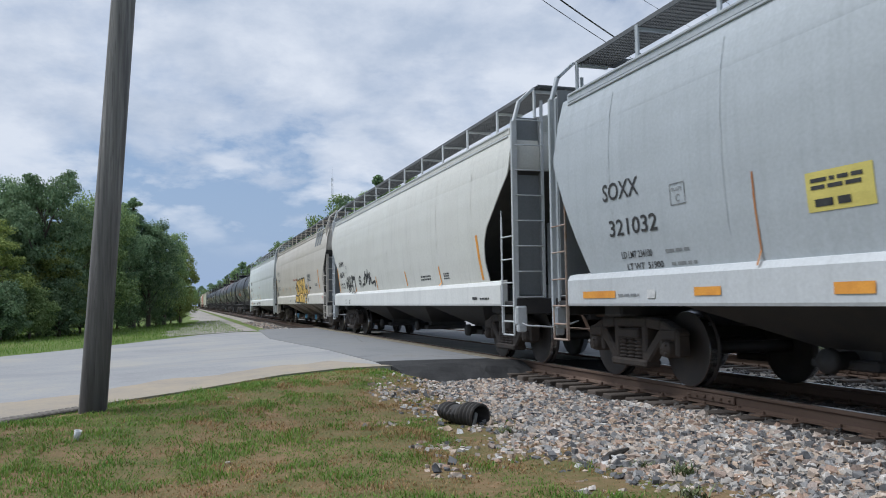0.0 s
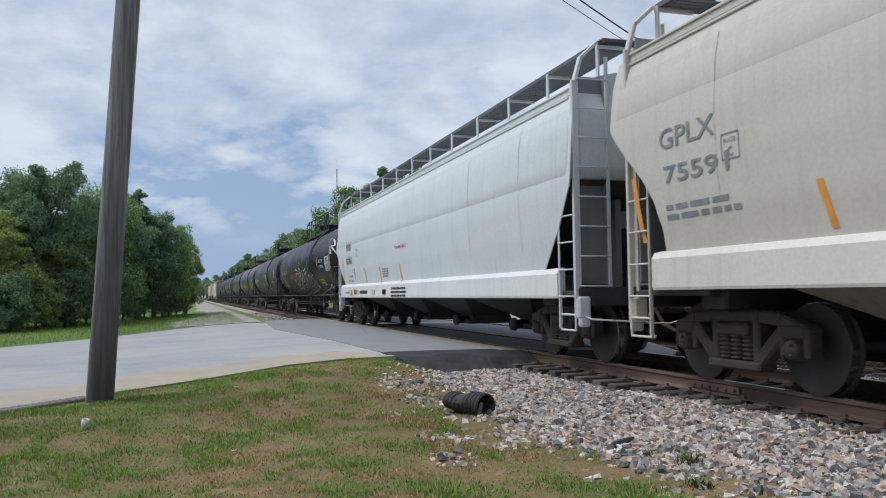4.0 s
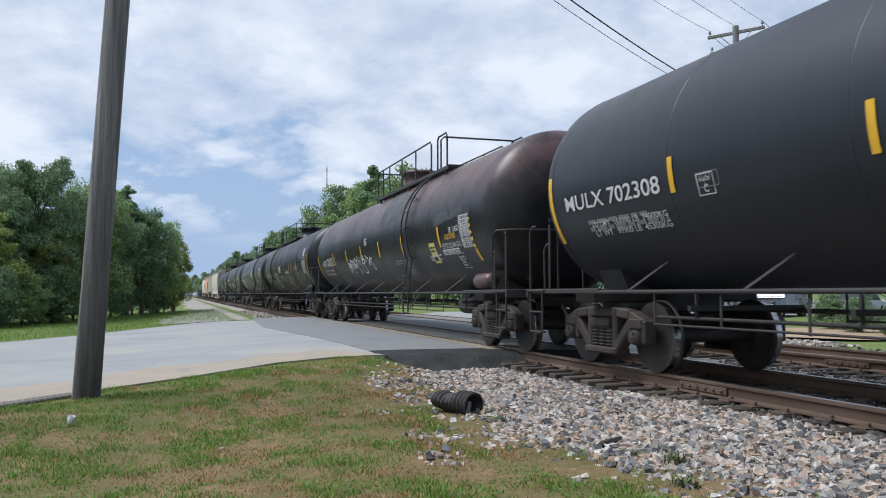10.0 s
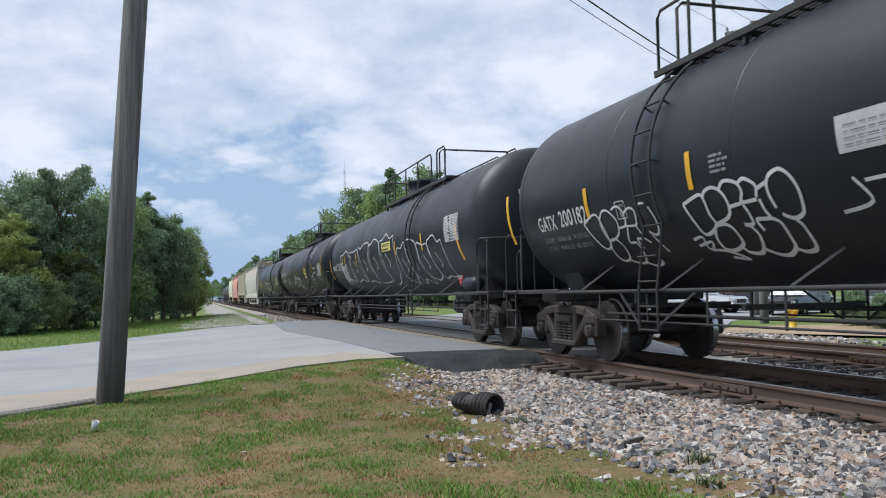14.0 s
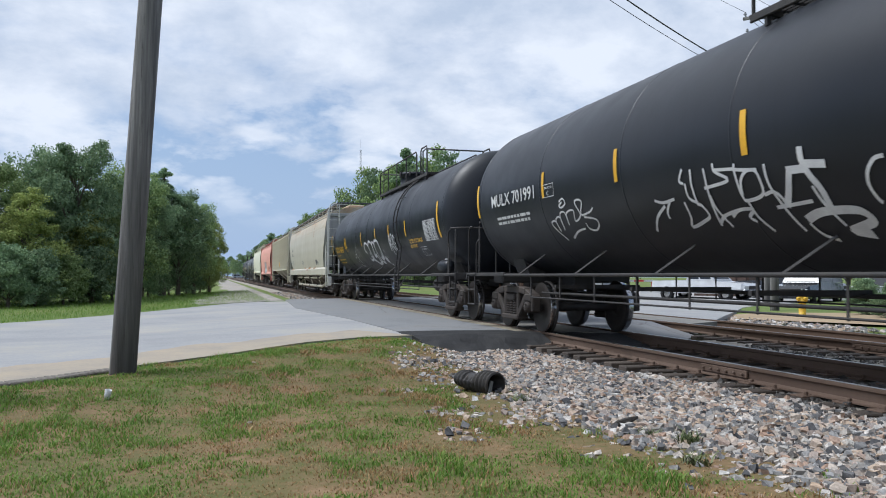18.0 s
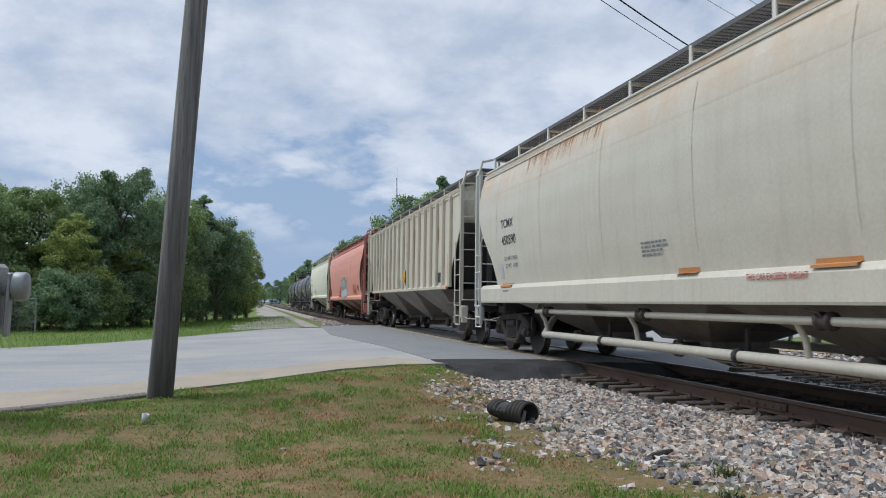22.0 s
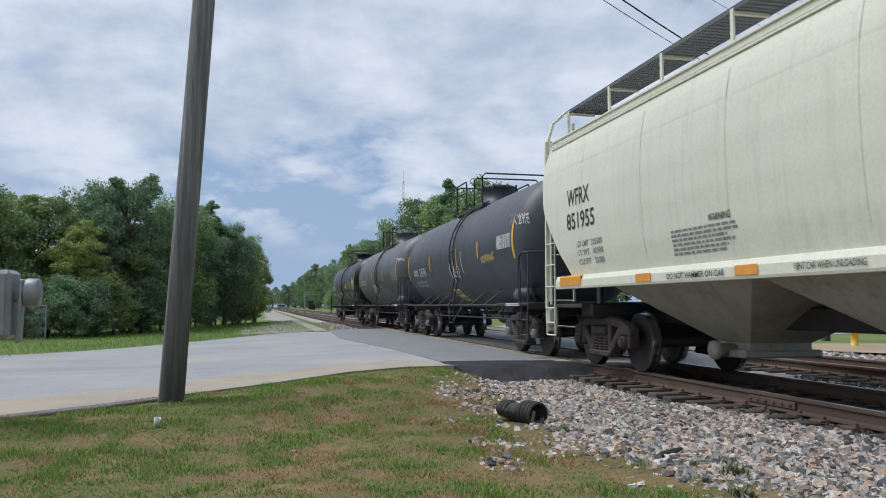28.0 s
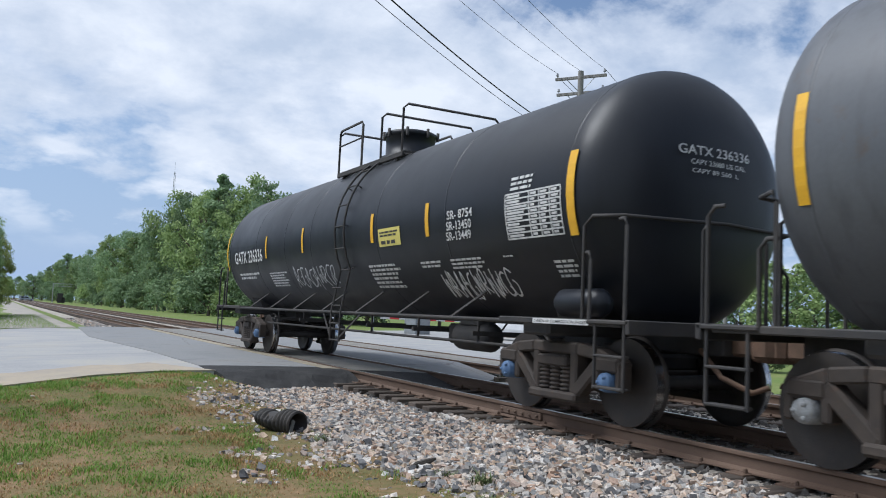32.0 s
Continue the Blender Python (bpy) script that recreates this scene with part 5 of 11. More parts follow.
    if not ribs:
        n = 7
        for i in range(n):
            y = -(hl - 2.6) + 2 * (hl - 2.6) * i / (n - 1)
            for sx in (-1, 1):
                s = Shape()
                ez = [z for z in zs if z1 + 0.02 <= z <= eave - 0.02]
                vs = []
                for z in ez:
                    x = sx * (blend(side_prof, z) + 0.007)
                    vs += [(x, y - 0.009, z), (x, y + 0.009, z)]
                s.add(vs, [((2 * j, 2 * j + 1, 2 * j + 3, 2 * j + 2) if sx > 0 else (2 * j + 2, 2 * j + 3, 2 * j + 1, 2 * j)) for j in range(len(ez) - 1)])
                part("panel_seam", s, body_m, car)
    rs = Shape()
    arch = [(1.45, eave - 0.05), (1.45, eave + 0.05), (1.36, eave + 0.08), (1.0, eave + roof * 0.62), (0.5, eave + roof * 0.92), (0, eave + roof)]
    arch = arch + [(-x, z) for x, z in reversed(arch[:-1])]
    rs.loft([[(x, y, z) for x, z in arch] for y in (-hy, hy)])
    part("roof", rs, body_m, car)
    for sx in (-1, 1):
        for dz, out in ((0.045, 0.035), (-0.085, 0.012)):
            part("eave_trim", Shape().box((sx * (blend(side_prof, eave + min(dz, 0)) + out), 0, eave + dz), (0.03, 2 * hy - 0.1, 0.035), 0.008), frame_m, car)
    if ribs:
        rib = Shape().box((0, 0, (z1 + eave) / 2), (0.09, 0.10, eave - z1 - 0.06), 0.015).mesh("rib", body_m)
        for y in rib_at or [-(hl - 2.45) + i * (hl - 2.45) / 8 for i in range(17)]:
            for sx in (-1, 1):
                part("rib", rib, None, car, at=(sx * 1.505, y, 0))
        for sx in (-1, 1):
            part("bottom_chord", Shape().box((sx * 1.48, 0, z1 + 0.03), (0.1, 2 * (hl - end_lo), 0.1), 0.015), body_m, car)
    else:
        for sx in (-1, 1):
            s = Shape()
            prof = [(1.40, z0), (1.52, z0), (1.53, z0 + 0.03), (1.53, z1 - 0.07), (1.49, z1), (1.40, z1 + 0.02)]
            y = hl - 1.28
            s.loft([[(sx * x, yy, z) for x, z in (prof if sx > 0 else prof[::-1])] for yy in (-y, y)])
            part("side_sill", s, sill_m, car)
    # discharge bays
    span = 2 * (hl - end_lo - 0.9) / bays
    top = z1 if ribs else max(z0 + 0.05, 1.0)
    for i in range(bays):
        yc = -(hl - end_lo - 0.9) + span * (i + 0.5)
        w = 1.40 if hop_m is not under_m else 1.15
        s = Shape()
        def rect(hx, a, b, z):
            return [(hx, a, z), (hx, b, z), (-hx, b, z), (-hx, a, z)]
        s.loft([rect(w, yc - span / 2 + 0.02, yc + span / 2 - 0.02, top), rect(0.45, yc - 0.36, yc + 0.36, bay_lo + 0.12), rect(0.45, yc - 0.36, yc + 0.36, bay_lo)])
        ob = part("hopper_bay", s, hop_m, car)
        g = Shape().box((0, yc, bay_lo - 0.02), (1.15, 0.85, 0.1), 0.02)
        g.lathe([(0.001, -0.78), (0.12, -0.78), (0.13, -0.7), (0.09, -0.68), (0.09, 0.6)], (0, yc, bay_lo + 0.02), "x", 14)
        part("outlet_gate", g, under_m if hop_m is under_m else steel if ribs else hop_m, ob)
        if caps_blue:
            part("outlet_cap", Shape().lathe([(0.001, -0.86), (0.10, -0.86), (0.115, -0.84), (0.115, -0.72)], (0, yc, bay_lo + 0.02), "x", 16), blue_cap_m, ob, "light blue plastic outlet cap")
    part("center_sill", Shape().box((0, 0, 0.86), (0.36, length - 1.3, 0.28), 0.02), frame_m if ribs else under_m, car)
    for sg in (-1, 1):
        e = hl - 0.72
        s = Shape().box((0, sg * (hl - 1.5), 1.02), (2.9, 1.5, 0.07), 0.01).box((0, sg * (hl - 0.74), 0.97), (2.95, 0.1, 0.26), 0.015)
        s.box((0, sg * (hl - 2.1), 0.95), (2.6, 0.45, 0.22), 0.03)
        part("end_platform", s, under_m, car)
        # dark sheet over the end slope, its colour holding recess shade besides grime
        ss = Shape()
        for (za, ya), (zb, yb) in zip(end_prof[:1], end_prof[1:2]):
            xa, xb = blend(side_prof, za) - 0.03, blend(side_prof, zb) - 0.03
            q = [(-xa, sg * (ya + 0.02), za - 0.02), (xa, sg * (ya + 0.02), za - 0.02), (xb, sg * (yb + 0.02), zb - 0.02), (-xb, sg * (yb + 0.02), zb - 0.02)]
            ss.add(q, [(0, 1, 2, 3) if sg < 0 else (3, 2, 1, 0)])
        part("slope_sheet", ss, slope_m or P_GRIME_SHADE, car, "end slope sheet dark with grime and painted shade")
        # end frame: uprights, tall corner posts with plates, ladders
        s = Shape()
        for sx in (-1, 1):
            s.box((sx * 0.62, sg * (hl - 1.15), 1.7), (0.1, 0.16, 1.4), 0.012)
        s.box((0, sg * (hl - 1.12), 2.1), (1.3, 0.06, 0.25), 0.01)
        part("end_post", s, end_m or frame_m, car)
        lm = ladder_m or frame_m
        yc = sg * (hl - 0.74)
        if closed:
            low, foot, panel_m, inner_m = closed
            yp = hl - 1.0
            part("end_panel", Shape().box((0, sg * yp, (low + eave) / 2), (2.74, 0.03, eave - low + 0.1), 0.006), panel_m, car, "flat panel closing the end under the roof")
            part("end_header", Shape().box((0, sg * (yp + 0.06), eave - 0.02), (2.72, 0.12, 0.16), 0.02), panel_m, car)
            for x in (-0.62, 0.62):
                part("end_stiffener", Shape().box((x, sg * (yp + 0.06), (low + eave) / 2 - 0.25), (0.12, 0.10, eave - low + 0.4), 0.012), panel_m, car)
            # flared sheets from the side's edge in towards the ladder
            for sx in (-1, 1):
                q = Shape()
                rows = []
                for z in [z1 + (eave - z1) * i / 10 for i in range(11)]:
                    xo, yo = blend(side_prof, z) - 0.01, hl - blend(edge, z)
                    rows += [(sx * xo, sg * yo, z), (sx * (xo - 0.10), sg * (yo + 0.02), z), (sx * (xo - foot), sg * (yo + 0.10), z)]
                fs = []
                for i in range(10):
                    for j in range(2):
                        a = 3 * i + j
                        fs.append((a, a + 1, a + 4, a + 3) if sx * sg < 0 else (a + 3, a + 4, a + 1, a))
                q.add(rows, fs, True)
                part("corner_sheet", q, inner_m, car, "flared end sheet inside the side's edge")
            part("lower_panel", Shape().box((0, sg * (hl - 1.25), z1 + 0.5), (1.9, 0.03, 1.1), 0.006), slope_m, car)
        for sx in (-1, 1):
            cp = Shape().box((sx * 1.47, yc, 2.50), (0.10, 0.06, 3.1), 0.01).box((sx * 1.435, yc - sg * 0.05, 2.50), (0.03, 0.10, 3.1), 0.006)
            cp.bar((sx * 1.47, yc, 4.02), (sx * 1.36, yc, 4.40), 0.09, 0.05, 0.008).bar((sx * 1.37, yc, 4.37), (sx * 1.1, yc, board_z), 0.09, 0.05, 0.008)
            part("corner_post", cp, frame_m, car, "tall corner post bent in at the roof")
            if plates:
                part("corner_plate", Shape().box((sx * 1.2, yc - sg * 0.16, 2.65), (0.5, 0.02, 3.0)).box((sx * 0.95, yc - sg * 0.10, 2.65), (0.03, 0.12, 3.0)), end_m or frame_m, car, "grey end sheet behind the ladder")
            el = Shape()
            el.box((sx * 0.96, yc, 2.72), (0.05, 0.04, 3.4), 0.006)
            z = 1.12
            while z < 4.3:
                el.tube([(sx * 1.46, yc + sg * 0.02, z), (sx * 1.43, yc + sg * 0.06, z), (sx * 0.99, yc + sg * 0.06, z), (sx * 0.96, yc + sg * 0.02, z)], 0.012, 5)
                z += 0.42
            part("end_ladder", el, frame_m, car, "ladder on the end")
            yy = (sg * (hl - 0.76), sg * (hl - 1.22))
            sl = Shape()
            sl.tube([(sx * 1.52, yy[1], 0.52), (sx * 1.52, yy[1], 2.42), (sx * 1.48, yy[1] - sg * 0.10, 2.60)], 0.018, 6)
            for z in (0.98, 1.36, 1.75, 2.13):
                sl.tube([(sx * 1.52, yy[0], z), (sx * 1.53, yy[1], z)], 0.013, 5)
            part("side_ladder", sl, lm, car, "short ladder on the side")
            st = Shape()
            for y in yy:
                st.tube([(sx * 1.5, y, 1.0), (sx * 1.5, y, 0.5)], 0.018, 6)
            for z in (0.5, 0.72):
                st.tube([(sx * 1.5, yy[0], z), (sx * 1.5, yy[1], z)], 0.016, 6)
            part("sill_step", st, lm, car)
            part("corner_bracket", Shape().box((sx * 1.40, yc, 0.82), (0.2, 0.16, 0.32), 0.03).box((sx * 1.40, yc + sg * 0.04, 0.62), (0.16, 0.1, 0.14), 0.03), frame_m, car)
            cl = Shape().tube([(sx * 1.40, yc + sg * 0.08, 0.70), (sx * 1.38, yc + sg * 0.22, 0.66), (sx * 0.8, yc + sg * 0.26, 0.62), (sx * 0.45, yc + sg * 0.2, 0.72)], 0.014, 5)
            part("uncoupling_lever", cl, lm, car)
        part("coupler", COUPLER_ME, None, car, at=pose(0, sg * (hl - 0.06), 0.88, 0, 0, 0 if sg > 0 else 180))
        add_truck(car, sg * (hl - 2.15), caps)
    bm = board_m or board_dark
    lw = hl - 0.75
    for sx in (-1, 1):
        s = Shape()
        for k in range(15):
            s.box((sx * (0.50 + k * 0.038), 0, board_z), (0.012, 2 * lw, 0.03))
        y = -lw
        while y <= lw:
            s.box((sx * 0.77, y, board_z - 0.004), (0.55, 0.012, 0.022))
            y += 0.11
        s.box((sx * 1.055, 0, board_z + 0.005), (0.02, 2 * lw, 0.06))
        part("roof_walkway", s, bm, car, "grated roof walkway")
        n = int(2 * lw / posts)
        for i in range(n + 1):
            y = -lw + 0.04 + i * (2 * lw - 0.08) / n
            zr = eave + roof * 0.52
            part("walkway_bracket", Shape().box((sx * 1.06, y, (zr + board_z) / 2), (0.03, 0.07, board_z - zr + 0.02), 0.004).box((sx * 0.8, y, board_z - 0.04), (0.5, 0.05, 0.04)), frame_m, car)
    hatch = Shape().box((0, 0, eave + roof + 0.06), (0.75, 2 * hl - 3.2, 0.14), 0.03)
    part("roof_hatch", hatch, body_m, car)
    for sg in (-1, 1):
        grate = part("end_walkway", Shape().box((0, sg * (hl - 0.85), board_z + 0.01), (0.02, 0.42, 0.03)), bm, car)
        for x in (-1.0, -0.5, 0.5, 1.0):
            part("bearer", Shape().box((x, sg * (hl - 0.85), board_z + 0.01), (0.02, 0.42, 0.03)), bm, grate)
        for k in range(6):
            part("slat", Shape().box((0, sg * (hl - 0.66 - k * 0.075), board_z + 0.03), (2.1, 0.018, 0.035)), bm, grate)
    if pipes:
        for sx in (-1, 1):
            for z, x, r in ((0.90, 1.38, 0.045), (0.47, 1.22, 0.065)):
                part("unloading_pipe", Shape().tube([(sx * (x - 0.3), -(hl - 4.3), z + 0.3), (sx * x, -(hl - 4.6), z), (sx * x, hl - 4.6, z), (sx * (x - 0.3), hl - 4.3, z + 0.3)], r, 12), body_m, car, "white unloading pipe under the sill")
            for i in range(bays):
                yb = -(hl - end_lo - 0.9) + span * (i + 0.5)
                part("pipe_riser", Shape().tube([(sx * 1.22, yb + 0.25, 0.47), (sx * 1.27, yb + 0.25, 0.72), (sx * 1.38, yb + 0.25, 0.90)], 0.035, 8), body_m, car, "white riser between the pipes")
                valve = Shape().lathe([(0.001, -0.10), (0.09, -0.10), (0.095, -0.06), (0.075, -0.05), (0.075, 0.05), (0.095, 0.06), (0.09, 0.10), (0.001, 0.10)], (sx * 1.38, yb - 0.2, 0.90), "y", 14)
                valve.tube([(sx * 1.42, yb - 0.2, 0.90), (sx * 1.47, yb - 0.2, 0.98), (sx * 1.47, yb - 0.02, 1.0)], 0.014, 6)
                part("pipe_valve", valve, steel, car, "small steel valve on the pipe")
                part("pipe_clamp", Shape().lathe([(0.068, -0.04), (0.088, -0.035), (0.088, 0.035), (0.068, 0.04)], (sx * 1.22, yb + span * 0.4, 0.47), "y", 14).box((sx * 1.1, yb + span * 0.4, 0.62), (0.05, 0.06, 0.32), 0.008), under_m, car)
    return car, Decals(car, lambda z: blend(side_prof, z) if z > z1 else 1.53)


board_dark = mat("walkway_grey", (0.085, 0.09, 0.095), (0.12, 0.125, 0.13), rough=0.7, scale=4, fine=60, bump=0.2)


def paint(name, c, c2=None, rough=0.5, streak=0.16, col3=None, scale=0.9, top_rust=None, spec=0.5):
    return mat(name, c, c2 or tuple(x * 0.88 for x in c), rough=rough, scale=scale, fine=26, bump=0.04, mixlo=0.3, mixhi=0.7, streak=streak, col3=col3, top_rust=top_rust, spec=spec)


P_GREY = paint("grey_paint", (0.47, 0.505, 0.53))
P_GREY_SILL = paint("grey_sill", (0.60, 0.62, 0.63))
P_OFFWHITE = paint("offwhite_paint", (0.66, 0.655, 0.60), (0.61, 0.60, 0.55))
P_WHITE_SILL = paint("white_sill", (0.76, 0.76, 0.73))
P_BEIGE = paint("beige_paint", (0.60, 0.555, 0.49), (0.55, 0.51, 0.45))
P_BEIGE_SILL = paint("beige_sill", (0.70, 0.665, 0.60))
P_COOL = paint("cool_white_paint", (0.67, 0.69, 0.685), (0.62, 0.645, 0.645))
P_CREAM = paint("cream_paint", (0.61, 0.575, 0.48), (0.55, 0.515, 0.425), top_rust=(3.1, 4.3, (0.52, 0.33, 0.19)))
P_RIB = paint("aged_white_paint", (0.64, 0.605, 0.50), (0.58, 0.52, 0.40), streak=0.5, col3=(0.50, 0.41, 0.28))
P_SALMON = paint("salmon_paint", (0.80, 0.33, 0.25), (0.76, 0.38, 0.30))
P_SALMON_D = paint("salmon_frame", (0.54, 0.20, 0.155), (0.42, 0.15, 0.12))
P_YELLOW = paint("pale_yellow_paint", (0.74, 0.725, 0.58), (0.70, 0.68, 0.54))
# near-black end colours: grime plus the shade of the end recess
P_GRIME_SHADE = paint("end_grime_shade", (0.085, 0.085, 0.082), (0.055, 0.053, 0.05), streak=0.5)
P_GRIME_SHADE_RED = paint("end_grime_shade_red", (0.16, 0.060, 0.055), (0.085, 0.038, 0.036), streak=0.5)
# bay colours darkened for underside shade as well as dirt
P_BAY = paint("shaded_yellow_bay", (0.38, 0.365, 0.29), (0.27, 0.25, 0.20), streak=0.5)
P_DIRT_SHADE = paint("dirty_shaded_bay", (0.26, 0.225, 0.19), (0.17, 0.145, 0.125), streak=0.6)
P_END = paint("end_grey", (0.24, 0.255, 0.265))
P_END_PALE = paint("end_pale_grey", (0.40, 0.41, 0.40), (0.33, 0.335, 0.33), streak=0.4)
# body salmon darkened to carry the shade on the end panel
P_SALMON_SHADED = paint("salmon_end_shaded", (0.46, 0.19, 0.16), (0.40, 0.18, 0.155))
P_SALMON_BAY = paint("dusty_salmon_bay", (0.25, 0.125, 0.095), (0.17, 0.10, 0.08), streak=0.5)
P_RUSTLAD = paint("ladder_rust", (0.30, 0.19, 0.13), (0.40, 0.34, 0.29), col3=(0.20, 0.10, 0.05), scale=6)
P_BLACK = paint("tank_black", (0.009, 0.011, 0.016), (0.014, 0.016, 0.022), rough=0.42, streak=0.3, spec=0.36)
P_BLACK_GLOSS = paint("tank_black_glossy", (0.009, 0.011, 0.016), (0.014, 0.016, 0.022), rough=0.42, streak=0.25, spec=0.36)
P_DULL = paint("tank_dull_grey", (0.050, 0.056, 0.068), (0.068, 0.073, 0.085), rough=0.5, streak=0.45)
P_CHAR = paint("tank_charcoal", (0.017, 0.020, 0.027), (0.024, 0.027, 0.035), rough=0.44, streak=0.35, spec=0.36)
P_RUSTY = paint("tank_rusted_black", (0.012, 0.012, 0.014), (0.018, 0.017, 0.018), rough=0.38, streak=0.3, top_rust=(0.15, 0.8, (0.12, 0.072, 0.07)), spec=0.36)
P_WORN = paint("tank_worn_grey", (0.085, 0.092, 0.107), (0.110, 0.116, 0.128), rough=0.5, streak=0.5, col3=(0.10, 0.075, 0.06))

CARS = []


def add_car(i, made):
    car, d = made
    mid = (COUPLINGS[i] + COUPLINGS[i + 1]) / 2
    car.matrix_basis = Matrix.Translation((TRACK, mid, 0))
    CAR_ROWS.append((car, mid))
    CARS.append(d)
    return d


def car_len(i):
    return COUPLINGS[i + 1] - COUPLINGS[i]


# cars 0, 1 and 3: bays coloured underframe black to stand for underside shade
add_car(0, hopper_car("covered_hopper", "light grey covered hopper with orange reflectors on its sill", car_len(0), P_GREY, P_GREY_SILL, frame_m=P_GREY, ladder_m=P_RUSTLAD, end_m=P_END, hop_m=under_m, edge=[(1.40, 1.85), (2.09, 1.46), (2.95, 1.02), (3.1, 0.98), (3.3, 1.04)]))
add_car(1, hopper_car("covered_hopper", "off-white covered hopper with black spray scrawl", car_len(1), P_OFFWHITE, P_WHITE_SILL, frame_m=P_GREY_SILL, end_m=P_END, hop_m=under_m))
add_car(2, hopper_car("covered_hopper", "beige covered hopper with yellow bubble graffiti", car_len(2), P_BEIGE, P_BEIGE_SILL, bays=4, caps_blue=True, hop_m=P_DIRT_SHADE, frame_m=P_BEIGE, sill=(1.05, 1.48), end_m=P_END, edge=[(1.48, 1.5), (1.75, 1.5), (2.05, 1.4), (2.35, 1.18), (2.7, 0.8), (3.0, 0.5), (3.1, 0.45)]))
add_car(3, hopper_car("covered_hopper", "cool white covered hopper with white side sill", car_len(3), P_COOL, P_WHITE_SILL, bays=4, sill=(0.95, 1.38), edge=[(1.38, 1.85), (1.96, 1.19), (2.55, 0.74), (2.65, 0.72)], end_m=P_END, hop_m=under_m))
for i, (lab, m) in enumerate([("black tank car with large white tag", P_BLACK), ("dark charcoal tank car with yellow reflector bars", P_CHAR), ("black tank car with rusty faded top", P_RUSTY), ("black tank car covered in outline graffiti", P_BLACK),
                              ("faded black tank car with outline graffiti", P_CHAR), ("glossy black tank car with white tags", P_BLACK_GLOSS), ("black tank car with yellow lettering", P_BLACK_GLOSS)]):
    add_car(4 + i, tank_car("tank_car", lab, car_len(4 + i), m, yl=(-4.15, -3.35, -3.9, -4.75, -4.0, -4.6, -4.1)[i], flip=i == 3))
add_car(11, hopper_car("covered_hopper", "cream covered hopper with rust streaks and white pipes below", car_len(11), P_CREAM, P_CREAM, bays=4, sill=(1.05, 1.42), frame_m=P_OFFWHITE, pipes=True, edge=[(1.42, 2.4), (1.9, 2.2), (2.3, 1.8), (2.6, 1.5), (2.95, 1.25), (3.3, 1.2)], slope_m=P_GRIME_SHADE, end_m=P_END, hop_m=P_DIRT_SHADE, board_z=4.44, plates=False, closed=(2.75, 0.5, P_END_PALE, P_END_PALE)))
add_car(12, hopper_car("covered_hopper", "ribbed aged white covered hopper with rust streaks", car_len(12), P_RIB, ribs=True, bays=3, sill=(1.43, 1.43), frame_m=P_RIB, hop_m=P_DIRT_SHADE, board_z=4.42, plates=False, end_m=P_GRIME_SHADE, roof=0.3, rib_at=[7.27, 6.41, 5.64, 4.89, 4.17, 3.18, 2.40, 1.51, 0.59, -0.33, -1.23, -2.14, -3.05, -3.95, -4.8, -5.6, -6.4, -7.25]))
add_car(13, hopper_car("covered_hopper", "salmon pink covered hopper with faded lettering", car_len(13), P_SALMON, P_SALMON, bays=3, sill=(1.16, 1.37), frame_m=P_SALMON_D, board_z=4.42, plates=False, hop_m=P_SALMON_BAY, end_m=P_GRIME_SHADE_RED, slope_m=P_GRIME_SHADE_RED, closed=(3.15, 0.28, P_SALMON_SHADED, P_GRIME_SHADE_RED), edge=[(1.37, 1.6), (1.55, 1.98), (2.26, 1.92), (2.6, 1.75), (2.95, 1.42), (3.21, 1.06), (3.3, 1.0)]))
add_car(14, hopper_car("covered_hopper", "pale yellow covered hopper with black stencils", car_len(14), P_YELLOW, P_YELLOW, bays=3, sill=(1.31, 1.52), frame_m=P_YELLOW, edge=[(1.52, 1.9), (2.05, 1.38), (2.65, 0.88), (2.8, 0.82), (3.3, 0.74)], plates=False, end_m=P_GRIME_SHADE, hop_m=P_BAY))
for i, (lab, m) in enumerate([("dull grey tank car with white tag", P_DULL), ("worn grey tank car with scuffed jacket", P_WORN), ("black tank car with white stencils, last of the train", P_BLACK_GLOSS)]):
    add_car(15 + i, tank_car("tank_car", lab, car_len(15 + i), m, rad=1.46, mid=2.44, plat=1.5, dome=0.46, caps=("grey", "grey", "blue")[i], lpg=False, yl=-0.75))

# ---- markings on the cars' near sides ----
dimw_m = mat("faded_white", (0.50, 0.51, 0.51), (0.42, 0.43, 0.43), rough=0.6, scale=5, fine=60, bump=0.05)
cream_m = mat("faded_cream", (0.66, 0.45, 0.32), (0.68, 0.40, 0.30), rough=0.6, scale=5, fine=40, bump=0.05)
salmon_stain_m = mat("salmon_stain", (0.56, 0.20, 0.12), (0.60, 0.24, 0.16), rough=0.7, scale=5, fine=40, bump=0.05)
grey_over_m = mat("grey_overpaint", (0.055, 0.058, 0.064), (0.042, 0.043, 0.046), rough=0.5, scale=3, fine=40, bump=0.05)
brown_over_m = mat("brown_overpaint", (0.045, 0.035, 0.03), (0.03, 0.027, 0.026), rough=0.5, scale=3, fine=40, bump=0.05)
jacket_stain_m = mat("jacket_stain", (0.070, 0.060, 0.056), (0.088, 0.084, 0.086), rough=0.55, scale=2, fine=30, bump=0.05)
orangeb_m = mat("faded_orange", (0.52, 0.24, 0.07), (0.46, 0.22, 0.09), rough=0.7, scale=5, fine=40, bump=0.05)
d = CARS[0]
d.text('SOXX', 6.92, 2.30, 0.214, black_m, width=0.86)
d.text('321032', 6.84, 1.85, 0.197, black_m, width=1.11)
d.frame_box(5.43, 2.08, 0.28, 0.24, grey_m)
d.text('LD LMT 234100', 6.61, 1.56, 0.083, black_m, width=0.69)
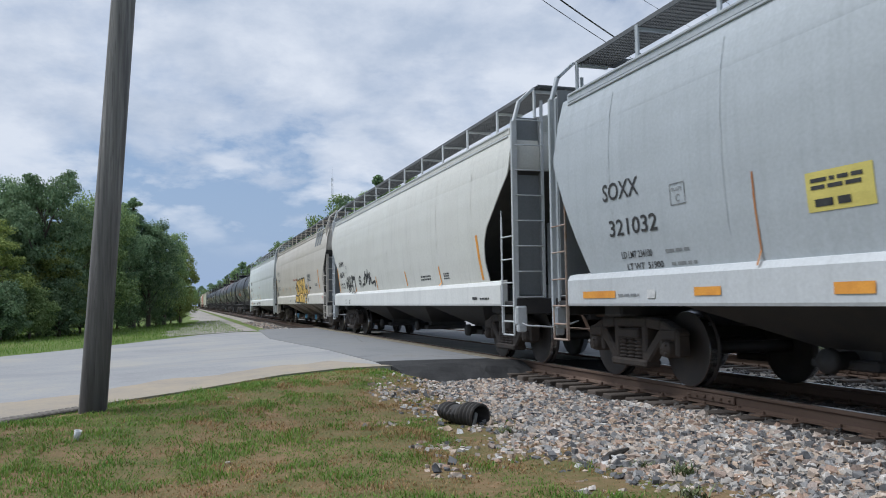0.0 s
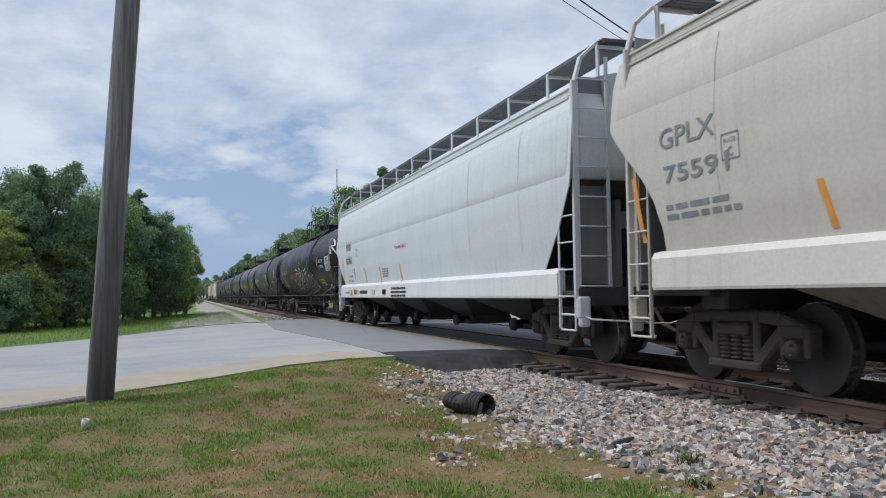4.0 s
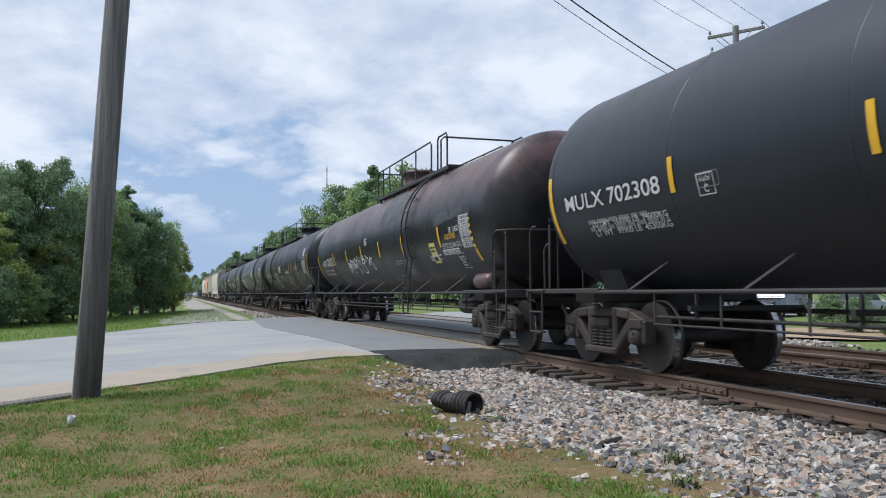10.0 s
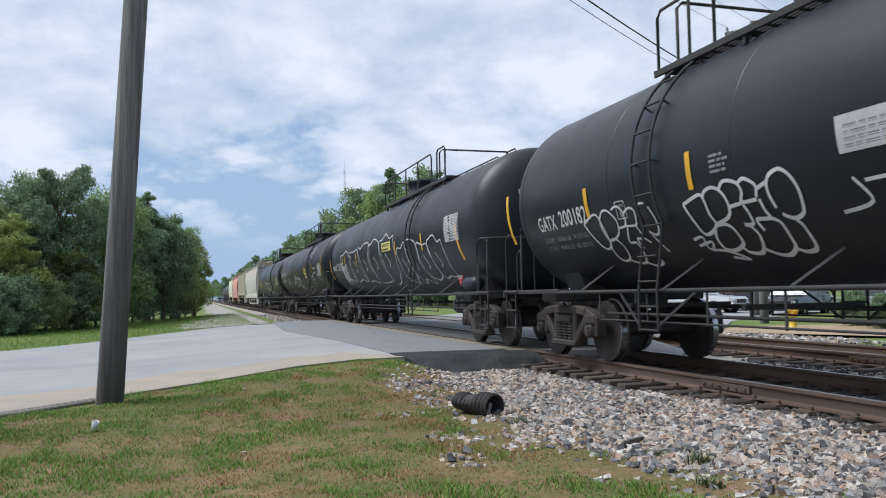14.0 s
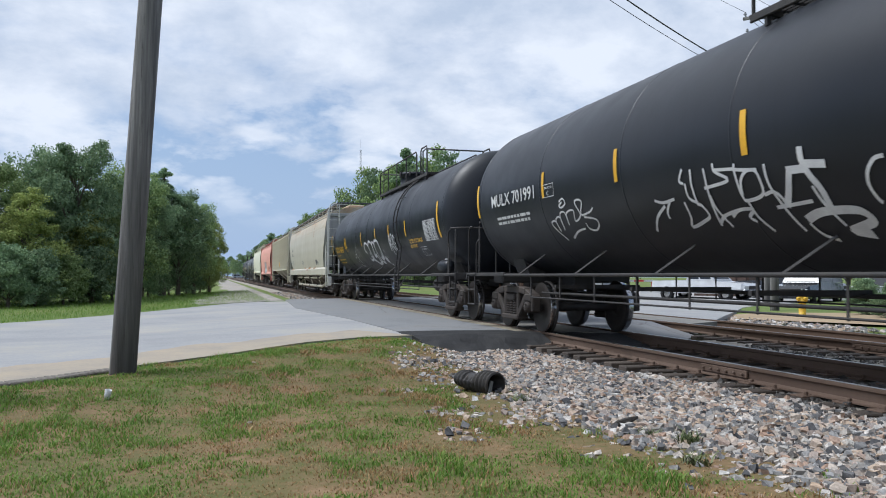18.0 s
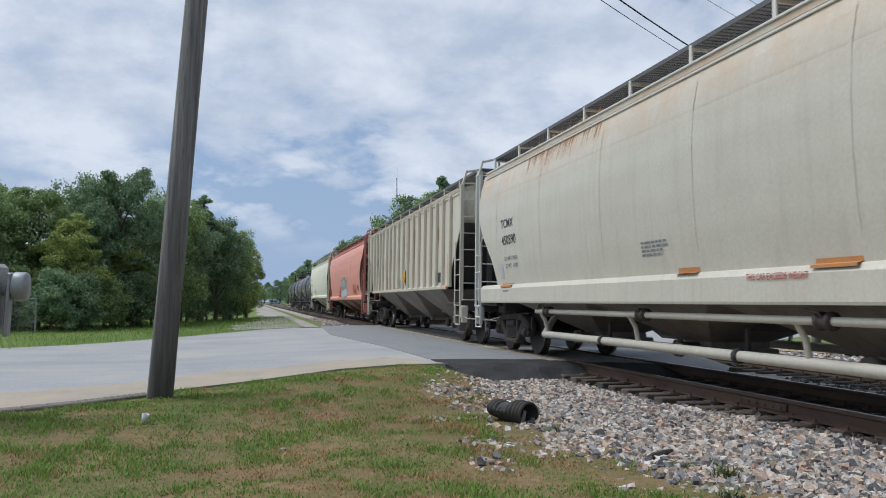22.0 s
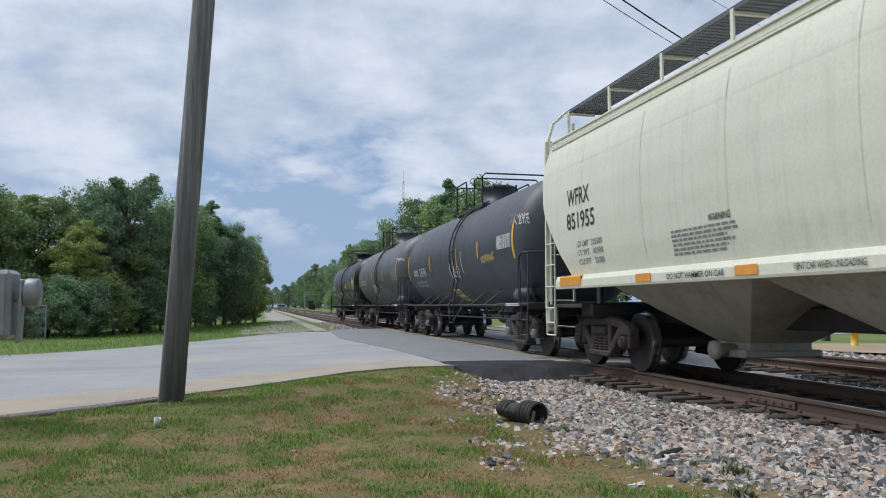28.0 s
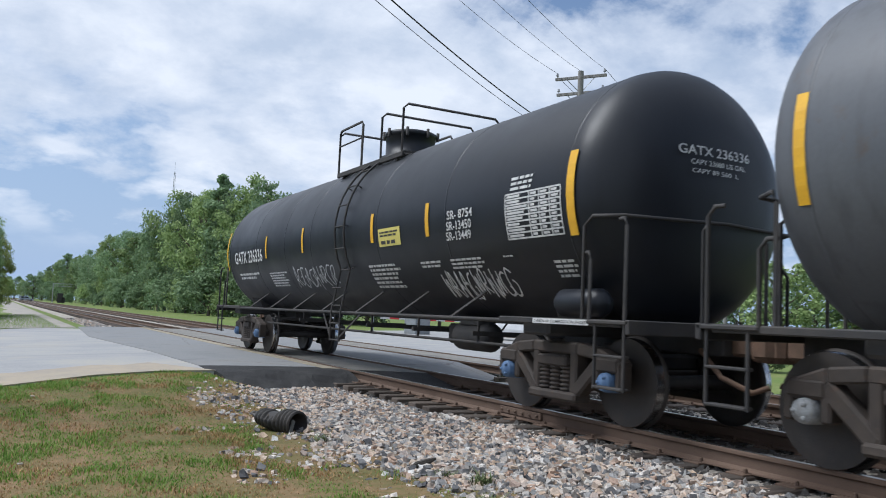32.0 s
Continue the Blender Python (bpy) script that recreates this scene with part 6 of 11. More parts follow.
d.text('LT WT  51900', 6.51, 1.42, 0.075, black_m, width=0.79)
d.bars(5.65, 1.58, 0.52, 0.063, 1, grey_m, 6)
d.bars(5.56, 1.43, 0.59, 0.068, 1, grey_m, 7)
d.notice(3.39, 1.78, 0.73, 0.34, notice_m)
d.patch(7.58, 1.08, 0.86, 0.09, orange_m)
d.patch(5.07, 1.09, 0.45, 0.09, orange_m)
d.patch(3.13, 1.08, 0.43, 0.10, orange_m)
d.patch(5.99, 1.07, 0.17, 0.10, white_m)
d.bars(6.65, 1.10, 0.61, 0.049, 1, grey_m, 13)
d.patch(4.08, 1.36, 0.03, 0.89, rust_m)
d = CARS[1]
d.text('SHPX', 6.98, 2.30, 0.15, black_m, width=0.86)
d.text('43674', 6.93, 1.93, 0.175, black_m, width=0.79)
d.text('LD LMT 218900', 6.93, 1.665, 0.066, black_m, width=0.74)
d.text('LT WT   67100', 6.91, 1.555, 0.066, black_m, width=0.73)
d.frame_box(5.93, 2.06, 0.25, 0.22, grey_m)
d.patch(7.20, 1.42, 0.10, 0.84, orange_m, "reflector_bar", "yellow reflective bar", lean=0.12)
d.bars(5.35, 1.03, 0.15, 0.15, 3, black_m, 22)
d.frame_box(5.97, 1.05, 0.21, 0.13, black_m)
d.patch(-1.73, 1.46, 0.07, 0.35, orange_m, "reflector_bar", "yellow reflective bar", lean=0.1)
d.patch(-4.50, 1.40, 0.07, 0.41, orange_m, "reflector_bar", "yellow reflective bar", lean=0.1)
d.patch(-6.98, 1.45, 0.11, 0.82, orange_m, "reflector_bar", "yellow reflective bar", lean=0.12)
d.bars(-3.02, 1.55, 1.01, 0.128, 2, black_m, 28)
d.bars(-4.72, 1.53, 0.45, 0.151, 3, black_m, 29)
d.patch(-6.60, 1.09, 0.25, 0.05, black_m)
d.bars(-7.00, 1.09, 0.63, 0.062, 1, black_m, 31)
for line, w in (([(5.93, 1.82), (5.82, 1.51), (5.77, 1.76), (5.51, 1.46)], 0.06), ([(5.67, 1.91), (5.38, 1.41)], 0.07), ([(5.49, 1.92), (5.47, 1.63), (5.38, 1.41)], 0.075), ([(5.30, 1.94), (5.28, 1.67), (5.17, 1.42)], 0.075),
                ([(5.43, 1.62), (5.22, 1.62), (5.07, 1.89)], 0.08), ([(5.22, 1.62), (4.94, 1.60)], 0.06), ([(4.95, 1.92), (4.91, 1.64), (4.78, 1.37)], 0.07), ([(4.88, 1.95), (4.82, 1.72)], 0.08), ([(4.82, 1.86), (4.66, 1.84), (4.50, 1.86)], 0.12), ([(4.48, 1.90), (4.50, 1.36)], 0.08),
                ([(4.46, 1.62), (4.42, 1.58)], 0.05), ([(3.56, 1.84), (3.73, 1.86), (3.84, 1.79), (3.81, 1.74), (3.64, 1.74), (3.58, 1.68), (3.66, 1.64), (3.88, 1.66)], 0.06)):
    d.stroke(line, w, spray["black"], label="spray-painted line")
d.patch(4.46, 1.40, 0.09, 0.25, orange_m, "reflector_bar", "yellow reflective bar", lean=0.1)
d.text('CAUTION', 3.80, 1.54, 0.06, grey_m, width=0.5)
d.patch(1.48, 1.41, 0.07, 0.38, orange_m, "reflector_bar", "yellow reflective bar", lean=0.1)
d.stroke([(3.39, 1.62), (3.01, 1.63), (3.14, 1.76), (2.71, 1.90), (2.87, 1.65), (2.41, 1.91), (2.48, 1.61), (2.18, 1.79), (2.13, 1.63), (1.66, 1.67), (1.77, 1.52)], 0.07, spray["black"], label="spray-painted line")
d.stroke([(3.02, 1.75), (2.87, 2.00)], 0.07, spray["black"], label="spray-painted line")
d.stroke([(2.63, 1.82), (2.53, 2.04)], 0.07, spray["black"], label="spray-painted line")
d.stroke([(2.36, 1.76), (2.18, 1.95)], 0.07, spray["black"], label="spray-painted line")
d = CARS[2]
d.text('GPLX', 7.81, 2.63, 0.219, grey_m, width=1.03)
d.text('75591', 7.75, 2.24, 0.190, grey_m, width=1.17)
d.bars(7.75, 1.83, 1.55, 0.215, 2, grey_m, 44)
d.frame_box(6.69, 2.33, 0.28, 0.27, grey_m)
d.text('DO NOT HAMMER ON CAR', 1.07, 2.16, 0.083, spray["red"], width=1.46)
d.scrawl(0.33, 1.12, 0.44, 0.16, 3, 0.03, spray["black"], 8)
d.patch(-4.06, 1.53, 0.11, 0.44, orange_m, "reflector_bar", "yellow reflective bar", lean=0.12)
d.patch(-4.25, 1.70, 0.49, 0.09, black_m)
d.bars(-4.10, 2.03, 0.81, 0.297, 5, grey_m, 52)
d.bars(-3.91, 1.16, 0.39, 0.190, 3, grey_m, 53)
d.bars(-3.25, 1.75, 0.59, 0.176, 4, grey_m, 54)
d.patch(8.33, 1.61, 0.09, 0.78, orange_m, "reflector_bar", "yellow reflective bar", lean=0.1)
d.patch(5.35, 1.55, 0.08, 0.43, orange_m, "reflector_bar", "yellow reflective bar", lean=0.1)
d.patch(2.35, 1.56, 0.08, 0.39, orange_m, "reflector_bar", "yellow reflective bar", lean=0.1)
d.bars(4.41, 1.79, 0.75, 0.104, 2, grey_m, 58)
d.bars(2.36, 1.17, 0.47, 0.083, 2, grey_m, 59)
d.blocks(-6.03, 3.39, 1.76, 0.76, grey_m)
d.patch(-6.98, 1.63, 0.12, 0.79, orange_m, "reflector_bar", "yellow reflective bar", lean=0.12)
d.patch(-7.78, 1.26, 0.20, 0.10, spray["pink"])
d.bars(-5.86, 1.79, 0.85, 0.114, 2, grey_m, 63)
d.bars(-3.83, 2.03, 1.11, 0.325, 5, grey_m, 64)
d.fill([[(0.21, 1.83), (-0.09, 1.83), (-0.14, 2.03), (-0.28, 1.93), (-0.38, 2.11), (-0.53, 2.26), (-0.64, 2.18), (-0.71, 2.11), (-0.84, 2.20), (-0.97, 2.17), (-1.05, 2.09), (-1.15, 2.19), (-1.28, 2.17), (-1.36, 2.01), (-1.40, 1.77), (-1.36, 1.57), (-1.20, 1.45), (-0.94, 1.49), (-0.87, 1.43), (-0.16, 1.45), (-0.05, 1.49), (-0.03, 1.65), (0.11, 1.73)], [(-0.43, 1.90), (-0.68, 1.89), (-0.69, 1.68), (-0.45, 1.66)]], spray["yellow"], black_m, 0.05)
d.fill([[(-0.05, 1.36), (-0.08, 1.19), (-0.23, 1.13), (-0.57, 1.13), (-0.97, 1.12), (-1.16, 1.13), (-1.26, 1.36), (-1.12, 1.43), (-0.16, 1.46), (-0.03, 1.45)]], spray["yellow"], black_m, 0.05)
d.fill([[(-1.40, 2.11), (-1.49, 2.20), (-1.62, 2.22), (-1.75, 2.16), (-1.82, 2.03), (-1.80, 1.90), (-1.92, 1.80), (-1.99, 1.59), (-1.96, 1.53), (-2.01, 1.50), (-1.95, 1.41), (-2.08, 1.24), (-2.01, 1.15), (-1.87, 1.11), (-1.42, 1.12), (-1.40, 1.26), (-1.24, 1.44), (-1.36, 1.57), (-1.40, 1.77)]], spray["yellow"], black_m, 0.05)
d.fill([[(-1.84, 1.93), (-1.93, 2.11), (-2.08, 2.21), (-2.23, 2.21), (-2.38, 2.14), (-2.49, 1.98), (-2.55, 1.80), (-2.52, 1.65), (-2.46, 1.59), (-2.52, 1.53), (-2.63, 1.49), (-2.75, 1.48), (-2.62, 1.42), (-2.72, 1.25), (-2.74, 1.17), (-2.62, 1.10), (-2.26, 1.10), (-2.12, 1.12), (-2.10, 1.27), (-1.97, 1.44), (-2.03, 1.50), (-1.93, 1.73)], [(-2.09, 1.93), (-2.20, 1.94), (-2.31, 1.85), (-2.30, 1.76), (-2.19, 1.67), (-2.12, 1.68), (-2.09, 1.81)]], spray["yellow"], black_m, 0.05)
d.fill([[(-2.45, 2.20), (-2.71, 2.22), (-3.00, 2.21), (-3.06, 2.17), (-3.08, 2.03), (-3.09, 1.78), (-3.15, 1.57), (-3.13, 1.50), (-3.02, 1.47), (-2.91, 1.48), (-3.05, 1.33), (-3.08, 1.16), (-2.99, 1.09), (-2.79, 1.10), (-2.74, 1.20), (-2.71, 1.37), (-2.66, 1.44), (-2.80, 1.48), (-2.56, 1.53), (-2.49, 1.62), (-2.57, 1.74), (-2.55, 1.95), (-2.47, 2.11)]], spray["yellow"], black_m, 0.05)
d.fill([[(-3.24, 1.68), (-3.38, 1.72), (-3.50, 1.73), (-3.61, 1.69), (-3.70, 1.56), (-3.73, 1.48), (-3.63, 1.43), (-3.67, 1.33), (-3.55, 1.29), (-3.39, 1.31), (-3.33, 1.39), (-3.30, 1.45), (-3.40, 1.48), (-3.39, 1.53), (-3.30, 1.56), (-3.22, 1.58)]], spray["yellow"], black_m, 0.05)
d.fill([[(-3.38, 1.19), (-3.47, 1.23), (-3.58, 1.17), (-3.65, 1.08), (-3.40, 1.09)]], spray["yellow"], black_m, 0.05)
d.stroke([(-0.61, 1.34), (-0.62, 1.25), (-0.63, 1.15)], 0.035, black_m, "graffiti_outline", up=0.006)
d.stroke([(-0.88, 1.41), (-1.02, 1.24), (-1.02, 1.14)], 0.035, black_m, "graffiti_outline", up=0.006)
d.stroke([(-2.25, 1.38), (-2.23, 1.22), (-2.27, 1.12)], 0.035, black_m, "graffiti_outline", up=0.006)
d.stroke([(-0.71, 1.97), (-0.86, 1.58), (-0.94, 1.49)], 0.035, black_m, "graffiti_outline", up=0.006)
d.stroke([(-1.51, 1.89), (-1.73, 1.89)], 0.035, black_m, "graffiti_outline", up=0.006)
d.stroke([(-1.42, 1.55), (-1.94, 1.55)], 0.035, black_m, "graffiti_outline", up=0.006)
d.stroke([(-1.05, 2.09), (-1.08, 1.86)], 0.035, black_m, "graffiti_outline", up=0.006)
d = CARS[3]
d.patch(7.68, 2.51, 0.94, 0.30, dimw_m)
d.patch(7.78, 2.05, 1.03, 0.27, dimw_m)
d.text('WFRX', 7.58, 2.51, 0.230, black_m, width=0.74)
d.text('877861', 7.69, 2.07, 0.191, black_m, width=0.88)
d.frame_box(6.06, 2.28, 0.28, 0.22, black_m)
d.text('DO NOT HAMMER ON SIDES OF CAR', 0.83, 2.22, 0.071, spray["red"], width=1.16)
d.patch(8.43, 1.44, 0.1, 0.86, yellow_m, "reflector_bar", "yellow reflective bar", lean=0.1)
d.patch(4.79, 1.39, 0.1, 0.45, yellow_m, "reflector_bar", "yellow reflective bar", lean=0.1)
d.patch(2.78, 1.38, 0.11, 0.44, yellow_m, "reflector_bar", "yellow reflective bar", lean=0.1)
d.patch(0.47, 1.38, 0.12, 0.44, yellow_m, "reflector_bar", "yellow reflective bar", lean=0.1)
d.patch(7.11, 1.01, 0.29, 0.19, orange_m)
d.patch(6.50, 1.05, 0.26, 0.16, black_m)
d.patch(6.24, 1.07, 0.25, 0.12, yellow_m)
d.frame_box(6.03, 1.05, 0.24, 0.15, black_m)
d.blocks(5.59, 1.07, 1.14, 0.10, black_m)
d.patch(3.82, 1.05, 0.41, 0.13, dimw_m)
d.patch(2.43, 1.04, 0.41, 0.14, black_m)
d.patch(2.34, 1.06, 0.29, 0.09, yellow_m)
d.bars(1.39, 0.98, 1.71, 0.287, 3, black_m, 84)
d.bars(2.50, 1.53, 0.81, 0.265, 4, grey_m, 85)
d.bars(8.04, 1.09, 0.84, 0.099, 1, grey_m, 86)
d.text('LD LMT  220300', 7.65, 1.62, 0.070, grey_m, width=0.80)
d.text('LT WT   65700', 7.65, 1.47, 0.064, grey_m, width=0.83)
d.stain(6.66, 1.49, 0.27, 0.45, rust_m, 31)
d = CARS[4]
d.text('MULX', 8.27, 2.21, 0.236, white_m, width=0.85)
d.text('701952', 7.16, 2.22, 0.224, white_m, width=0.99)
d.text('LD LMT  162 400 LB  73700 KG', 7.99, 2.01, 0.068, white_m, width=1.45)
d.text('LT WT   100 600 LB  45600 KG', 8.02, 1.86, 0.068, white_m, width=1.46)
d.frame_box(5.63, 2.19, 0.20, 0.24, white_m)
d.patch(9.10, 2.03, 0.1, 0.87, yellow_m, "reflector_bar", "yellow reflective bar", lean=0.05)
d.patch(5.82, 2.22, 0.1, 0.45, yellow_m, "reflector_bar", "yellow reflective bar", lean=-0.0)
d.scrawl(8.18, 1.50, 1.33, 0.33, 8, 0.03, spray["white"], 41)
d.scrawl(9.33, 1.60, 0.59, 0.51, 2, 0.04, spray["white"], 42)
d.scrawl(6.62, 1.57, 0.64, 0.63, 2, 0.04, spray["dim"], 43)
d.scrawl(4.45, 1.92, 2.35, 0.27, 9, 0.04, spray["orange"], 45)
d.text('NON-ODORIZED', -6.12, 2.40, 0.119, white_m, width=1.07)
d.text('LIQUEFIED PETROLEUM GAS', -6.00, 2.17, 0.105, white_m, width=1.25)
d.table(-7.65, 2.03, 1.11, 0.55, 8, 3, white_m)
d.patch(3.33, 2.26, 0.09, 0.44, yellow_m, "reflector_bar", "yellow reflective bar", lean=-0.0)
d.patch(0.47, 2.28, 0.09, 0.41, yellow_m, "reflector_bar", "yellow reflective bar", lean=-0.0)
d.patch(-2.58, 2.23, 0.1, 0.45, yellow_m, "reflector_bar", "yellow reflective bar", lean=-0.0)
d.patch(-5.57, 2.23, 0.11, 0.44, yellow_m, "reflector_bar", "yellow reflective bar", lean=-0.0)
d.patch(-8.88, 2.05, 0.12, 0.89, yellow_m, "reflector_bar", "yellow reflective bar", lean=0.05)
d.notice(-5.02, 1.46, 1.11, 0.28, notice_m)
d.diamond(-7.06, 1.46, 0.2, red_m, white_m)
d.head_scrawl(-1.50, 2.62, 0.87, 0.55, white_m)
d.hollow([(1.23, 2.19), (1.67, 2.27), (1.96, 2.09), (1.77, 1.86), (1.73, 1.63), (2.39, 1.46), (2.73, 1.61)], 0.26, spray["white"], P_BLACK)
d.hollow([(1.33, 1.38), (0.71, 2.19), (0.18, 2.23), (0.09, 1.98), (0.61, 1.84), (0.59, 1.39)], 0.26, spray["white"], P_BLACK)
d.hollow([(0.69, 1.44), (-0.50, 2.17), (-0.20, 1.36)], 0.25, spray["white"], P_BLACK)
d.hollow([(0.12, 1.65), (-0.44, 1.66)], 0.2, spray["white"], P_BLACK)
d.hollow([(-0.96, 2.12), (-1.50, 2.15), (-2.00, 2.25)], 0.24, spray["white"], P_BLACK)
d.hollow([(-1.42, 2.10), (-1.04, 1.42), (-1.79, 1.34)], 0.26, spray["white"], P_BLACK)
d.stroke([(-2.11, 1.71), (-2.25, 1.93), (-2.50, 2.01), (-2.68, 1.88), (-2.62, 1.63), (-2.46, 1.53), (-2.26, 1.58), (-2.11, 1.71)], 0.07, spray["white"], label="spray-painted line")
d.stroke([(-2.95, 1.73), (-3.41, 1.96), (-3.70, 1.94), (-3.76, 1.73), (-3.60, 1.48), (-3.38, 1.42), (-3.20, 1.53), (-2.95, 1.73)], 0.08, spray["white"], label="spray-painted line")
d.stroke([(2.71, 1.86), (3.11, 1.76), (3.09, 1.48), (2.72, 1.40), (2.47, 1.71), (2.71, 1.86)], 0.05, spray["white"], label="spray-painted line")
d.stroke([(2.88, 1.69), (2.62, 1.61)], 0.04, spray["white"], label="spray-painted line")
d = CARS[5]
d.text('MULX 702308', 8.26, 2.16, 0.198, white_m, width=2.38)
d.bars(7.72, 1.85, 1.90, 0.187, 2, dim_m, 125)
d.frame_box(5.21, 2.12, 0.37, 0.16, dim_m)
d.patch(8.68, 1.74, 0.1, 0.95, yellow_m, "reflector_bar", "yellow reflective bar", lean=0.05)
d.patch(5.69, 2.13, 0.09, 0.40, yellow_m, "reflector_bar", "yellow reflective bar", lean=-0.0)
d.patch(2.93, 2.11, 0.09, 0.43, yellow_m, "reflector_bar", "yellow reflective bar", lean=-0.0)
d.patch(0.23, 2.10, 0.1, 0.44, yellow_m, "reflector_bar", "yellow reflective bar", lean=-0.0)
d.patch(-2.52, 2.09, 0.1, 0.43, yellow_m, "reflector_bar", "yellow reflective bar", lean=-0.0)
d.patch(-5.10, 2.08, 0.11, 0.44, yellow_m, "reflector_bar", "yellow reflective bar", lean=-0.0)
d.notice(-0.77, 2.09, 0.76, 0.48, notice_m)
d.text('LIQUEFIED PETROLEUM GAS', -4.70, 1.89, 0.121, white_m, width=1.76)
d.text('NON- ODORIZED', -5.03, 1.72, 0.111, dim_m, width=1.01)
d.table(-6.99, 2.18, 0.52, 0.44, 8, 3, white_m)
d.text('DOT 112J340W', -7.03, 2.73, 0.065, white_m, width=0.40)
d.bars(-0.89, 1.87, 0.67, 0.137, 3, white_m, 140)
d.bars(0.60, 1.93, 0.79, 0.090, 1, dim_m, 141)
d.diamond(-7.25, 1.45, 0.2, red_m, white_m)
d.patch(-8.20, 1.75, 0.12, 0.80, yellow_m, "reflector_bar", "yellow reflective bar", lean=0.05)
d.text('LD LMT  163100 LB  74000KG', 7.64, 1.90, 0.067, white_m, width=1.77)
d.text('LT WT   99900 LB  45300KG', 7.62, 1.78, 0.073, white_m, width=1.76)
d.frame_box(5.20, 2.04, 0.28, 0.23, white_m)
d.head_text('MULX', -0.56, 2.98, 0.119, 0.31, white_m)
d.stroke([(1.57, 1.91), (1.72, 1.74), (1.81, 1.51), (1.48, 1.42), (1.07, 1.41), (0.87, 1.58), (0.90, 1.80), (1.23, 1.91), (1.57, 1.91)], 0.035, spray["white"], label="spray-painted line")
d.stroke([(1.45, 1.83), (1.46, 1.64), (1.09, 1.81), (1.11, 1.63), (1.23, 1.50)], 0.035, spray["white"], label="spray-painted line")
d.stroke([(-2.68, 1.97), (-2.57, 1.88), (-2.54, 1.69), (-2.63, 1.54), (-2.89, 1.53), (-3.05, 1.70), (-3.02, 1.88), (-2.87, 1.96), (-2.68, 1.97)], 0.035, spray["white"], label="spray-painted line")
d.stroke([(-2.75, 1.90), (-2.66, 1.72), (-2.89, 1.87), (-2.85, 1.69), (-3.02, 1.79), (-2.89, 1.60)], 0.035, spray["white"], label="spray-painted line")
d = CARS[6]
d.text('GATX', 8.07, 2.04, 0.190, white_m, width=0.82)
d.text('201223', 7.06, 2.01, 0.277, white_m, width=0.98)
d.text('LD LMT   165300 LB   75000 KG', 8.05, 1.82, 0.076, white_m, width=1.74)
d.text('LT WT    97700 LB   44300 KG', 8.03, 1.69, 0.075, white_m, width=1.72)
d.patch(8.95, 1.65, 0.1, 0.79, yellow_m, "reflector_bar", "yellow reflective bar", lean=0.05)
d.patch(5.92, 2.00, 0.1, 0.44, yellow_m, "reflector_bar", "yellow reflective bar", lean=-0.0)
d.frame_box(5.71, 2.02, 0.29, 0.26, white_m)
d.patch(3.58, 2.08, 0.09, 0.34, yellow_m, "reflector_bar", "yellow reflective bar", lean=-0.0)
d.patch(1.35, 2.00, 0.09, 0.44, yellow_m, "reflector_bar", "yellow reflective bar", lean=-0.0)
d.patch(-0.92, 2.01, 0.1, 0.42, yellow_m, "reflector_bar", "yellow reflective bar", lean=-0.0)
d.patch(-3.30, 1.99, 0.11, 0.43, yellow_m, "reflector_bar", "yellow reflective bar", lean=-0.0)
d.scrawl(-3.09, 1.46, 0.62, 0.37, 6, 0.025, spray["dim"], 62)
d.bars(-2.35, 1.76, 0.74, 0.125, 2, dim_m, 162)
d.notice(-5.53, 1.68, 0.41, 0.43, notice_m)
d.bars(0.75, 2.42, 0.41, 0.222, 4, white_m, 164)
d.patch(-8.25, 1.64, 0.12, 0.81, yellow_m, "reflector_bar", "yellow reflective bar", lean=0.05)
d.blotch([(-6.04, 2.42, 2.60), (-6.29, 2.42, 2.69), (-6.66, 2.46, 2.71), (-6.86, 2.51, 2.74), (-7.05, 2.49, 2.66), (-7.11, 2.49, 2.55), (-7.18, 2.49, 2.68), (-7.42, 2.51, 2.69), (-7.70, 2.54, 2.71), (-7.90, 2.58, 2.71)], grey_over_m)
d.blotch([(-1.16, 2.90, 3.70), (-0.99, 2.81, 3.88), (-2.16, 2.85, 3.65), (-2.81, 3.01, 3.52), (-3.17, 3.04, 3.53), (-3.52, 3.13, 3.49)], grey_over_m)
d.blotch([(-6.75, 2.03, 2.14), (-7.02, 1.98, 2.21), (-7.62, 1.95, 2.18), (-7.73, 1.92, 2.45), (-8.11, 1.92, 2.51)], brown_over_m)
d.text('SR 13450', -7.05, 2.25, 0.103, white_m, width=0.57)
d.text('LIQUEFIED', -6.71, 2.13, 0.101, yellow_m, width=0.69)
d.text('PETROLEUM GAS', -6.44, 1.95, 0.103, dimw_m, width=1.17)
d.patch(-6.36, 1.82, 1.04, 0.11, white_m)
d.text('NON ODORIZED', -6.41, 1.83, 0.072, black_m, width=0.98)
d.bars(-5.35, 1.74, 0.86, 0.137, 3, white_m, 175)
d.patch(-7.62, 1.86, 0.72, 0.74, brown_over_m)
d.table(-7.70, 1.92, 0.52, 0.60, 8, 3, dimw_m)
d.frame_box(-7.14, 1.53, 0.38, 0.30, dimw_m)
d.bars(-7.17, 1.58, 0.30, 0.20, 4, dimw_m, 176)
d.patch(-6.27, 1.99, 0.1, 0.43, yellow_m, "reflector_bar", "yellow reflective bar", lean=-0.0)
d.stroke([(3.50, 2.11), (3.43, 2.00), (3.35, 1.95), (3.27, 1.96), (3.25, 2.01)], 0.045, spray["white"], label="spray-painted line")
d.stroke([(3.28, 1.95), (3.23, 1.86)], 0.045, spray["white"], label="spray-painted line")
